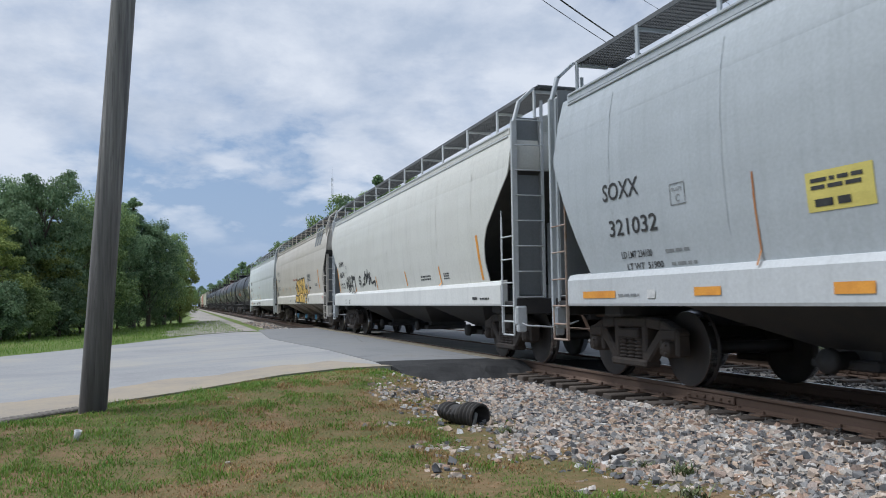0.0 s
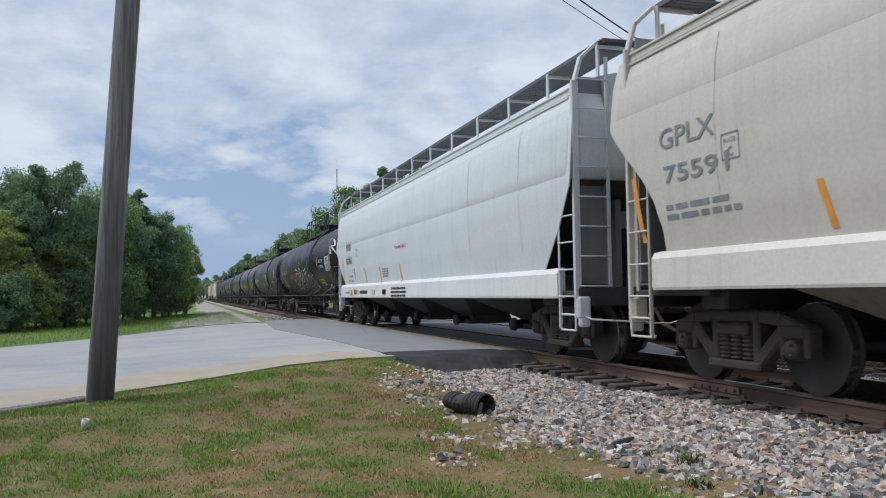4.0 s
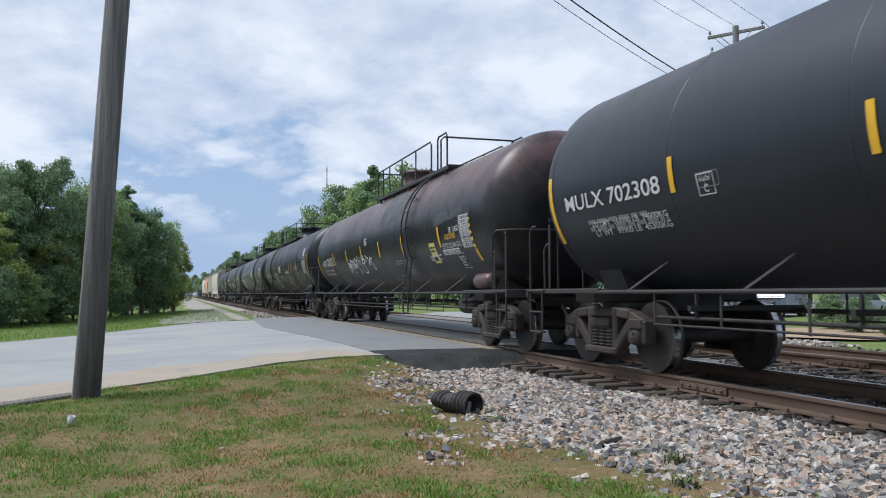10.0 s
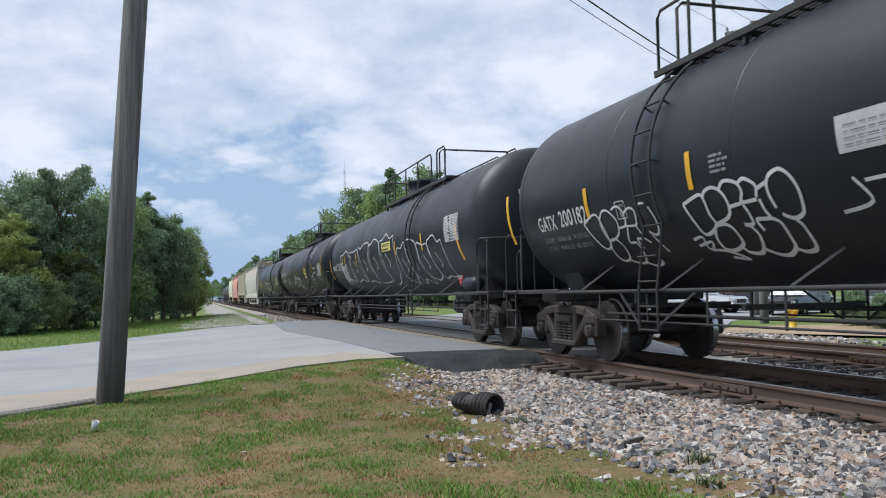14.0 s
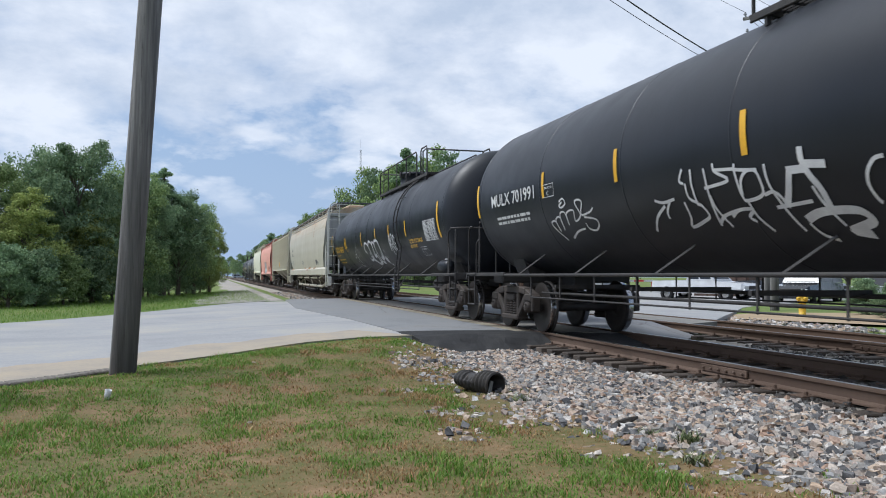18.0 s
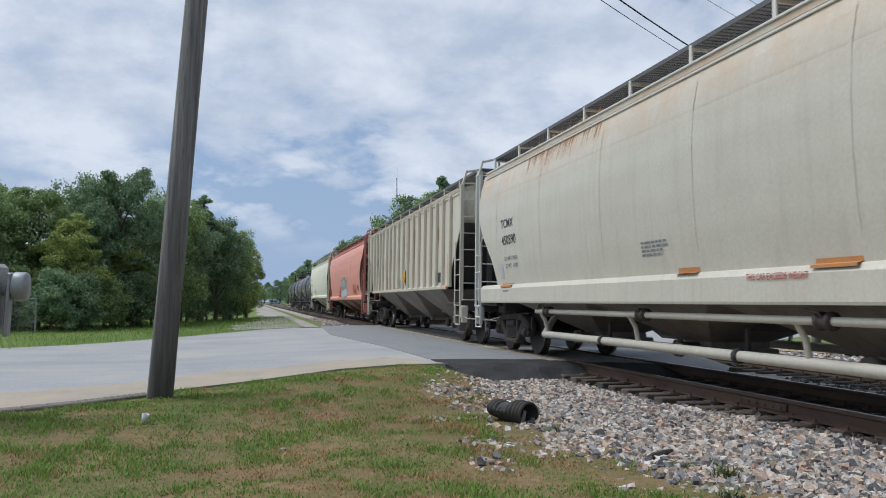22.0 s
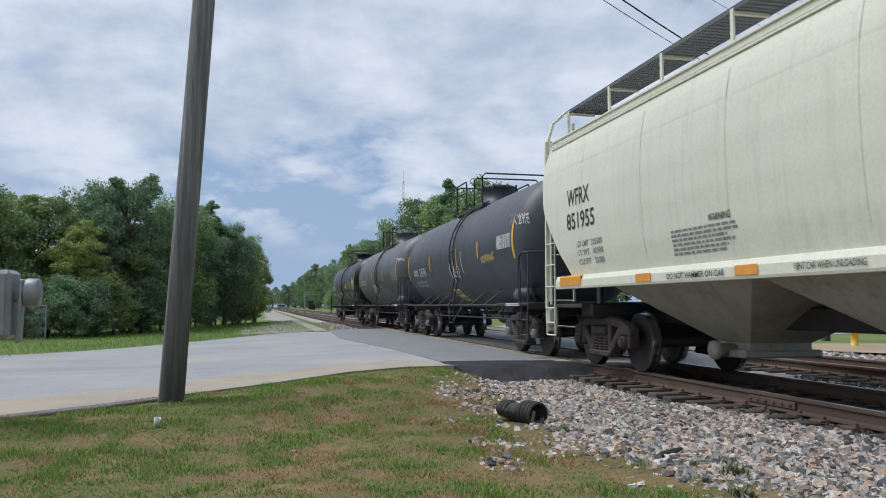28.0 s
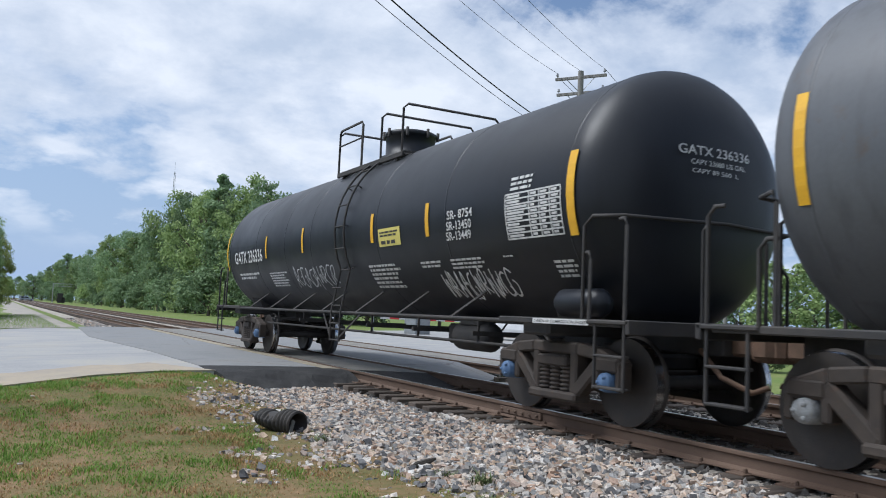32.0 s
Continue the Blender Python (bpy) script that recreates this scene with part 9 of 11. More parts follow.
d.patch(-5.86, 2.01, 0.12, 0.85, yellow_m, "reflector_bar", "yellow reflective bar", lean=-0.0)
d.blotch([(-2.0, 1.75, 2.30), (-2.6, 1.66, 2.42), (-3.2, 1.72, 2.30), (-3.8, 1.62, 2.36), (-4.4, 1.55, 2.05), (-5.2, 1.50, 1.92), (-5.7, 1.52, 1.90)], jacket_stain_m)
d.patch(-4.80, 2.04, 1.05, 0.49, brown_over_m)
d.table(-4.82, 2.05, 1.01, 0.46, 8, 3, dim_m)
d.frame_box(-4.5, 1.62, 0.36, 0.2, dim_m)
d.stroke([(0.80, 2.03), (0.88, 1.72), (0.60, 1.85), (0.55, 1.60)], 0.03, spray["white"], label="spray-painted line")
d.stroke([(1.45, 1.68), (1.0, 1.62), (0.90, 1.45), (0.45, 1.70)], 0.03, spray["white"], label="spray-painted line")
d.head_text('GATX 219151', -1.64, 2.75, 0.117, 0.43, white_m)
d = CARS[17]
d.text('GATX 236336', 6.48, 2.10, 0.276, white_m, width=2.35)
d.bars(6.30, 1.73, 1.67, 0.170, 2, white_m, 411)
d.bars(3.87, 1.54, 1.26, 0.312, 6, white_m, 412)
d.patch(7.24, 1.96, 0.09, 0.97, yellow_m, "reflector_bar", "yellow reflective bar", lean=0.03)
d.patch(3.88, 2.14, 0.09, 0.48, yellow_m, "reflector_bar", "yellow reflective bar", lean=-0.0)
d.patch(1.44, 2.15, 0.09, 0.48, yellow_m, "reflector_bar", "yellow reflective bar", lean=-0.0)
d.patch(-1.91, 2.15, 0.1, 0.46, yellow_m, "reflector_bar", "yellow reflective bar", lean=-0.0)
d.patch(-3.79, 2.13, 0.1, 0.46, yellow_m, "reflector_bar", "yellow reflective bar", lean=-0.0)
d.patch(-6.98, 1.94, 0.13, 0.89, yellow_m, "reflector_bar", "yellow reflective bar", lean=-0.0)
d.notice(-2.21, 2.07, 0.77, 0.27, notice_m)
d.text('SR- 8754', -4.42, 2.31, 0.112, white_m, width=0.65)
d.text('SR-13450', -4.39, 2.17, 0.109, white_m, width=0.64)
d.text('SR-13449', -4.36, 2.04, 0.107, white_m, width=0.64)
d.table(-5.82, 1.97, 1.06, 0.51, 8, 3, white_m)
d.bars(-5.92, 2.52, 0.46, 0.180, 3, white_m, 424)
d.bars(-1.60, 1.46, 1.18, 0.380, 6, white_m, 425)
d.bars(-3.44, 1.72, 0.72, 0.105, 2, white_m, 426)
d.bars(-4.30, 1.68, 0.96, 0.147, 3, white_m, 427)
d.bars(-6.54, 1.53, 0.41, 0.200, 4, white_m, 428)
d.bars(-5.59, 1.78, 0.23, 0.032, 1, white_m, 429)
d.scrawl(2.29, 1.53, 2.37, 0.34, 10, 0.022, spray["white"], 171)
d.scrawl(-3.85, 1.33, 1.75, 0.32, 11, 0.024, spray["white"], 172)
d.head_text('GATX 236336', -0.57, 2.83, 0.099, 1.02, white_m)
d.head_text('CAPY 23680 US GAL', -0.41, 2.73, 0.053, 0.79, white_m)
d.head_text('CAPY 89 560  L', -0.40, 2.64, 0.047, 0.67, white_m)

# ---- stones, grass ----


def gravel_mat(name, stops, rough=0.9):
    m = bpy.data.materials.new(name)
    m.use_nodes = True
    n, k = m.node_tree.nodes, m.node_tree.links
    b = n["Principled BSDF"]
    b.inputs["Roughness"].default_value = rough
    b.inputs["Specular IOR Level"].default_value = 0.3
    g = n.new("ShaderNodeNewGeometry")
    r = n.new("ShaderNodeValToRGB")
    while len(r.color_ramp.elements) < len(stops):
        r.color_ramp.elements.new(0.5)
    for e, (p, c) in zip(r.color_ramp.elements, stops):
        e.position, e.color = p, (*c, 1)
    k.new(g.outputs["Random Per Island"], r.inputs[0])
    t = n.new("ShaderNodeTexNoise")
    t.inputs["Scale"].default_value, t.inputs["Detail"].default_value = 55, 4
    k.new(g.outputs["Position"], t.inputs["Vector"])
    mr = n.new("ShaderNodeMapRange")
    mr.inputs[1].default_value, mr.inputs[2].default_value, mr.inputs[3].default_value, mr.inputs[4].default_value = 0.3, 0.7, 0.7, 1.15
    k.new(t.outputs["Fac"], mr.inputs[0])
    hs = n.new("ShaderNodeHueSaturation")
    k.new(r.outputs[0], hs.inputs["Color"]), k.new(mr.outputs[0], hs.inputs["Value"])
    k.new(hs.outputs[0], b.inputs["Base Color"])
    MATS[name] = m
    return m


STONE_M = gravel_mat("crushed_stone", [(0.0, (0.088, 0.088, 0.093)), (0.15, (0.207, 0.204, 0.202)), (0.32, (0.340, 0.333, 0.325)), (0.45, (0.429, 0.288, 0.207)), (0.57, (0.458, 0.436, 0.399)), (0.72, (0.488, 0.362, 0.259)), (0.86, (0.620, 0.599, 0.569)), (0.94, (0.562, 0.429, 0.325)), (1.0, (0.694, 0.678, 0.650))])
# soiled stone, its colour darkened further for the shade under the train
SOILED_SHADED_M = gravel_mat("soiled_stone", [(0.0, (0.042, 0.039, 0.036)), (0.4, (0.096, 0.090, 0.084)), (0.75, (0.144, 0.135, 0.126)), (1.0, (0.204, 0.192, 0.180))])

CHIP_V = np.array([(x, y, z) for x in (-1, 1) for y in (-1, 1) for z in (-1, 1)]) * 0.72
CHIP_F = np.array([0, 1, 3, 0, 3, 2, 4, 6, 7, 4, 7, 5, 0, 4, 5, 0, 5, 1, 2, 3, 7, 2, 7, 6, 0, 2, 6, 0, 6, 4, 1, 5, 7, 1, 7, 3]).reshape(12, 3)


def array_mesh(name, verts, tris, material):
    """Mesh from arrays of vertices (n, 3) and triangles (m, 3)."""
    me = bpy.data.meshes.new(name)
    me.vertices.add(len(verts))
    me.vertices.foreach_set("co", np.asarray(verts, dtype=np.float32).ravel())
    me.loops.add(len(tris) * 3)
    me.loops.foreach_set("vertex_index", np.asarray(tris, dtype=np.int32).ravel())
    me.polygons.add(len(tris))
    me.polygons.foreach_set("loop_start", np.arange(0, len(tris) * 3, 3, dtype=np.int32))
    me.materials.append(material)
    me.polygons.foreach_set("use_smooth", np.zeros(len(tris), dtype=bool))
    me.update(calc_edges=True)
    return me


def stones(points, sizes, rng):
    """Angular stones at points: vertices and triangles."""
    n = len(points)
    v = CHIP_V[None] * (1 + rng.uniform(-0.5, 0.35, (n, 8, 3)))
    v = v * sizes[:, None, None] * rng.uniform(0.6, 1.25, (n, 1, 3)) * np.array((1, 1, 0.8))
    a = rng.uniform(0, 6.28, n)
    c, s = np.cos(a)[:, None], np.sin(a)[:, None]
    x, y = v[..., 0] * c - v[..., 1] * s, v[..., 0] * s + v[..., 1] * c
    t = rng.uniform(-0.9, 0.9, n)
    c, s = np.cos(t)[:, None], np.sin(t)[:, None]
    y, z = y * c - v[..., 2] * s, y * s + v[..., 2] * c
    v = np.stack((x, y, z), -1) + points[:, None, :]
    return v.reshape(-1, 3), (CHIP_F[None] + 8 * np.arange(n)[:, None, None]).reshape(-1, 3)


def gravel_left(y):
    """Where the gravel shoulder begins, by distance along the track."""
    for (a, va), (b, vb) in zip(GRAVEL_EDGE, GRAVEL_EDGE[1:]):
        if y <= b:
            return va + (vb - va) * (y - a) / (b - a)
    return GRAVEL_EDGE[-1][1]


GRAVEL_EDGE = [(-10, 4.0), (2, 4.0), (4, 3.75), (5.3, 3.45), (6.1, 3.2), (7.4, 3.1), (8.6, 3.35), (10.2, 3.45), (11.5, 3.35), (13.3, 3.7)]
# thin spreads of stones in the grass: x, y, half width across and along
SPREAD = [(2.25, 7.5, 0.30, 0.55), (2.05, 6.5, 0.28, 0.35), (2.75, 11.2, 0.40, 1.0), (2.1, 9.1, 0.35, 0.16), (2.9, 10.0, 0.45, 0.7), (2.75, 6.95, 0.3, 0.25)]


def scatter(n, x0, x1, y0, y1, keep, rng, size, lift=0.0):
    xs, ys = rng.uniform(x0, x1, n), rng.uniform(y0, y1, n)
    pts = [(x, y, bed_z(x, y)) for x, y in zip(xs, ys) if keep(x, y)]
    pts = np.array(pts)
    sz = size * rng.uniform(0.45, 1.0, len(pts)) ** 1.6 * 1.5
    pts[:, 2] += lift + sz * rng.uniform(-0.35, 0.55, len(pts))
    return pts, sz


def build_gravel():
    rng = np.random.default_rng(11)
    rr = random.Random(5)

    def on_shoulder(x, y):
        d = x - gravel_left(y) - 0.45 * noise.noise((x * 1.1, y * 1.1, 5))
        if x > 5.26 + 0.22 * ease(9.5, 6.0, y):
            return False
        thin = max(0.0, *(1 - ((x - a) / c) ** 2 - ((y - b) / e) ** 2 for a, b, c, e in SPREAD))
        return d > -1.5 and rr.random() < 0.03 * (d > -0.8) + 0.26 * thin + 1.1 * ease(-0.45, 0.50, d) and not (y > 12.9 + 0.25 * noise.noise((x * 2, y * 2, 8)) and x > 3.4)

    pts, sz = scatter(58000, 1.6, 5.5, -4.0, 13.4, on_shoulder, rng, 0.031)
    low = np.array([max(bed_z(x, y), ground_z(x, y)) - bed_z(x, y) for x, y, _ in pts])
    pts[:, 2] += low
    # the stones nearest the grass edge are things one could pick up singly
    near = [i for i in range(len(pts)) if 3.4 < pts[i, 0] < 4.5 and 4.2 < pts[i, 1] < 6.2][:290]
    mask = np.ones(len(pts), bool)
    mask[near] = False
    v, f = stones(pts[mask], sz[mask], rng)
    bed = bpy.data.objects["ballast"]
    tagged(part("crushed_stones", array_mesh("crushed_stones", v, f, STONE_M), None, bed), label="loose grey and tan crushed stones", kind="stuff")
    kinds = []
    for i in range(12):
        v, f = stones(np.zeros((1, 3)), np.array([0.031]), rng)
        kinds.append(array_mesh("stone", v, f, STONE_SINGLE))
    for j, i in enumerate(near):
        k = sz[i] / 0.031
        part("stone", kinds[j % 12], None, bed, at=Matrix.Translation(pts[i]) @ Matrix.Rotation(rr.uniform(0, 6), 4, "Z") @ Matrix.Scale(k, 4))

    def between(x, y):
        return True
    p1, s1 = scatter(10000, 5.3, 9.9, 1.0, 12.6, between, rng, 0.034, -0.01)
    p2, s2 = scatter(6000, 9.9, 14.6, 4.0, 16.5, between, rng, 0.036, -0.01)
    v, f = stones(np.concatenate((p1, p2)), np.concatenate((s1, s2)), rng)
    tagged(part("soiled_stones", array_mesh("soiled_stones", v, f, SOILED_SHADED_M), None, bed), label="soiled stones between the rails, darkened with painted shade", kind="stuff")
    p3, s3 = scatter(6000, 1.7, 5.4, 36.5, 62, between, rng, 0.05)
    p4, s4 = scatter(3000, 12.4, 15.0, 15, 24, between, rng, 0.05, 0.08)
    v, f = stones(np.concatenate((p3, p4)), np.concatenate((s3, s4)), rng)
    tagged(part("far_stones", array_mesh("far_stones", v, f, STONE_M), None, bpy.data.objects["far_ballast"]), label="grey stones beyond the crossing", kind="stuff")


STONE_SINGLE = mat("single_stone", (0.391, 0.374, 0.348), (0.306, 0.272, 0.238), rough=0.9, scale=14, fine=60, bump=0.4, obj=0.45)


def grass_mat(name, stops):
    """Blades of one kind of grass: colours by blade, drifting a little from place to place."""
    m = bpy.data.materials.new(name)
    m.use_nodes = True
    n, k = m.node_tree.nodes, m.node_tree.links
    b = n["Principled BSDF"]
    b.inputs["Roughness"].default_value = 0.6
    b.inputs["Specular IOR Level"].default_value = 0.25
    g = n.new("ShaderNodeNewGeometry")
    t = n.new("ShaderNodeTexNoise")
    t.inputs["Scale"].default_value, t.inputs["Detail"].default_value = 1.3, 5
    k.new(g.outputs["Position"], t.inputs["Vector"])
    mx = n.new("ShaderNodeMix")
    mx.inputs[0].default_value = 0.55
    k.new(t.outputs["Fac"], mx.inputs[2]), k.new(g.outputs["Random Per Island"], mx.inputs[3])
    r = n.new("ShaderNodeValToRGB")
    while len(r.color_ramp.elements) < len(stops):
        r.color_ramp.elements.new(0.5)
    for e, (p, c) in zip(r.color_ramp.elements, stops):
        e.position, e.color = p, (*c, 1)
    k.new(mx.outputs[0], r.inputs[0])
    k.new(r.outputs[0], b.inputs["Base Color"])
    tr = n.new("ShaderNodeBsdfTranslucent")
    k.new(r.outputs[0], tr.inputs[0])
    ms = n.new("ShaderNodeMixShader")
    ms.inputs[0].default_value = 0.3
    k.new(b.outputs[0], ms.inputs[1]), k.new(tr.outputs[0], ms.inputs[2])
    k.new(ms.outputs[0], n["Material Output"].inputs[0])
    return m


def road_edge(x):
    pts = [(-16, 3.2), (-5.0, 8.9), (-2.06, 10.75), (-0.9, 11.75), (0.17, 12.45), (1.5, 13.6), (2.5, 13.95), (3.4, 13.85)]
    for (a, va), (b, vb) in zip(pts, pts[1:]):
        if x <= b:
            return va + (vb - va) * (x - a) / (b - a)
    return 13.2


def blades(pts, hs, rng):
    n = len(pts)
    a = rng.uniform(0, 6.28, n)
    w = rng.uniform(0.0028, 0.0062, n)
    side = np.stack((np.cos(a), np.sin(a), np.zeros(n)), -1) * w[:, None]
    lean = np.stack((np.cos(a + 1.57), np.sin(a + 1.57), np.zeros(n)), -1) * (hs * rng.uniform(0.2, 1.3, n))[:, None]
    up = np.array((0, 0, 1.0))
    p0, p1 = pts - side, pts + side
    mid = pts + lean * 0.35 + up * (hs * 0.6)[:, None]
    p2, p3 = mid - side * 0.8, mid + side * 0.8
    tip = pts + lean + up * hs[:, None]
    v = np.stack((p0, p1, p2, p3, tip), 1).reshape(-1, 3)
    f = np.array([(0, 1, 3), (0, 3, 2), (2, 3, 4)])[None] + 5 * np.arange(n)[:, None, None]
    return v, f.reshape(-1, 3)


# dry spots in the grass: x, y, half width across and along
DRY = [(2.35, 13.35, 0.8, 0.5), (1.05, 13.0, 0.6, 0.35), (0.7, 9.6, 0.75, 0.55), (1.75, 10.3, 0.3, 0.35), (0.58, 7.5, 0.4, 0.3), (-0.08, 6.65, 0.6, 0.3), (1.85, 6.2, 0.5, 0.6), (-2.1, 7.6, 0.7, 0.4), (2.5, 10.3, 0.45, 0.8), (2.1, 8.4, 0.4, 0.7), (0.2, 5.2, 0.7, 0.35), (2.7, 6.3, 0.4, 0.3), (1.2, 5.4, 0.4, 0.25), (-3.9, 7.4, 0.8, 0.4)]
# lush spots, in the same terms
LUSH = [(-0.47, 10.6, 0.9, 0.7), (0.3, 12.4, 0.7, 0.5), (1.5, 10.9, 0.4, 0.5), (-2.1, 9.2, 1.3, 0.7), (0.1, 8.1, 0.7, 0.4), (1.3, 7.9, 0.6, 0.45), (-1.4, 10.3, 0.7, 0.6), (1.3, 6.6, 0.4, 0.5), (0.9, 7.0, 0.35, 0.35), (-1.3, 7.0, 0.6, 0.4), (2.0, 5.5, 0.4, 0.3), (2.89, 7.6, 0.25, 0.3), (-0.6, 5.6, 0.5, 0.4)]


def dryness(x, y):
    """0 in lush grass, 1 in dead grass."""
    v = 0.40 * noise.noise((x * 0.85, y * 0.75, 4.0)) + 0.62 * noise.noise((x * 2.6, y * 2.0, 6.0)) + 0.3 * noise.noise((x * 6.5, y * 5.0, 2.0)) - 0.13
    for spots, gain in ((DRY, 0.62), (LUSH, -0.45)):
        for cx, cy, rx, ry in spots:
            v += gain * max(0.0, 1 - ((x - cx) / rx) ** 2 - ((y - cy) / ry) ** 2)
    v += 0.40 * ease(-1.1, 0.0, x - gravel_left(y)) - 0.16 * ease(0.2, -1.2, x)
    return min(1.0, max(0.0, 0.5 + 2.6 * v))


def build_grass():
    rng = np.random.default_rng(3)
    rr = random.Random(8)
    kinds = {"green": ([], []), "dry": ([], [])}
    for _ in range(400000):
        y = 2.0 + 12.2 * rr.random() ** 1.2 if rr.random() < 0.9 else rr.uniform(-5.0, 3.0)
        x = rr.uniform(-8.5, 4.0)
        if y > road_edge(x) - (0.22 if x < -1.3 else 0.0) + 0.06 * noise.noise((x * 3, y * 3, 2)) or x > gravel_left(y) + 0.5:
            continue
        dry = dryness(x, y)
        tuft = noise.noise((x * 1.6, y * 1.6, 0.0)) + 0.6 * noise.noise((x * 4.1, y * 4.1, 1.0))
        bare = ease(-0.8, 0.25, x - gravel_left(y) + 0.5 * noise.noise((x * 1.7, y * 1.7, 9)))
        if rr.random() < 0.02 + 0.16 * dry + 0.20 * max(0.0, -tuft) + 0.75 * bare:
            continue
        k = "dry" if rr.random() < dry * 0.86 + 0.06 else "green"
        kinds[k][0].append((x, y, max(ground_z(x, y), bed_z(x, y) if x > 2.2 else -9) - 0.004))
        kinds[k][1].append((0.022 + 0.044 * max(0.0, tuft + 0.25)) * rr.uniform(0.45, 1.5) * (1 - 0.28 * dry) * (1 - 0.2 * bare))
    green = grass_mat("green_blades", [(0.2, (0.080, 0.175, 0.024)), (0.5, (0.150, 0.270, 0.042)), (0.8, (0.255, 0.325, 0.078))])
    dead = grass_mat("dry_blades", [(0.2, (0.170, 0.105, 0.048)), (0.5, (0.330, 0.205, 0.090)), (0.8, (0.50, 0.34, 0.165))])
    for k, m, lab in (("green", green, "short bright green grass in patches"), ("dry", dead, "short dry reddish brown grass in patches")):
        v, f = blades(np.array(kinds[k][0]), np.array(kinds[k][1]), rng)
        tagged(part(k + "_grass", array_mesh("grass", v, f, m), None), label=lab, category="grass", kind="stuff")
    gm = green
    # longer grass on the far verge
    pts, hs = [], []
    for _ in range(70000):
        y = rr.uniform(20, 60)
        x = rr.uniform(-18, 2.3)
        far_edge = 34.8 if x > 0 else 34.6 + x * 2.0
        if y < far_edge + 0.2:
            continue
        pts.append((x, y, ground_z(x, y) - 0.01))
        hs.append(rr.uniform(0.05, 0.16))
    v, f = blades(np.array(pts), np.array(hs), rng)
    tagged(part("verge_grass", array_mesh("verge_grass", v, f, gm), None), label="mown green verge across the road", category="grass", kind="stuff")
    # weeds by the stones
    wm = mat("weed_leaf", (0.07, 0.12, 0.03), (0.12, 0.13, 0.05), rough=0.6, scale=20, fine=60, bump=0.0, island=0.3)
    for wx, wy, h in ((2.95, 11.9, 0.10), (2.6, 10.6, 0.09), (3.15, 8.0, 0.12), (3.62, 5.6, 0.13), (3.3, 5.0, 0.12), (3.5, 6.0, 0.1)):
        n = 90
        a, r_ = rng.uniform(0, 6.28, n), rng.uniform(0, 0.11, n)
        p = np.stack((wx + r_ * np.cos(a), wy + r_ * np.sin(a), np.full(n, bed_z(wx, wy) - 0.01)), -1)
        v, f = blades(p, rng.uniform(0.4, 1.0, n) * h, rng)
        v = v.reshape(n, 5, 3)
        c = v.mean(1, keepdims=True)
        v = (c + (v - c) * np.array((1.5, 1.5, 1))).reshape(-1, 3)
        tagged(part("weed_tuft", array_mesh("weed_tuft", v, f, wm), None), label="small green weed tuft among the stones", category="weed", group="weeds by the track")


build_gravel()
build_grass()

# ---- trees ----


def leaf_mat(name, c1, c2):
    m = bpy.data.materials.new(name)
    m.use_nodes = True
    n, k = m.node_tree.nodes, m.node_tree.links
    b = n["Principled BSDF"]
    b.inputs["Roughness"].default_value = 0.75
    b.inputs["Specular IOR Level"].default_value = 0.12
    g = n.new("ShaderNodeNewGeometry")
    oi = n.new("ShaderNodeObjectInfo")
    mx = n.new("ShaderNodeMix")
    mx.data_type = "RGBA"
    mx.inputs[6].default_value, mx.inputs[7].default_value = (*c1, 1), (*c2, 1)
    k.new(g.outputs["Random Per Island"], mx.inputs[0])
    hs = n.new("ShaderNodeHueSaturation")
    mr = n.new("ShaderNodeMapRange")
    mr.inputs[3].default_value, mr.inputs[4].default_value = 0.75, 1.3
    k.new(oi.outputs["Random"], mr.inputs[0])
    k.new(mr.outputs[0], hs.inputs["Value"]), k.new(mx.outputs[2], hs.inputs["Color"])
    k.new(hs.outputs[0], b.inputs["Base Color"])
    tr = n.new("ShaderNodeBsdfTranslucent")
    k.new(hs.outputs[0], tr.inputs[0])
    ms = n.new("ShaderNodeMixShader")
    ms.inputs[0].default_value = 0.25
    k.new(b.outputs[0], ms.inputs[1]), k.new(tr.outputs[0], ms.inputs[2])
    k.new(ms.outputs[0], n["Material Output"].inputs[0])
    return m


LEAF = leaf_mat("leaf_green", (0.155, 0.235, 0.090), (0.36, 0.45, 0.195))
LEAF_DARK = leaf_mat("leaf_dark", (0.125, 0.200, 0.108), (0.275, 0.365, 0.20))
LEAF_LIGHT = leaf_mat("leaf_light", (0.18, 0.235, 0.068), (0.35, 0.39, 0.13))
BARK = mat("bark", (0.10, 0.08, 0.06), (0.16, 0.135, 0.11), rough=0.95, scale=3, fine=40, bump=0.8, stretch=(1, 1, 0.25))


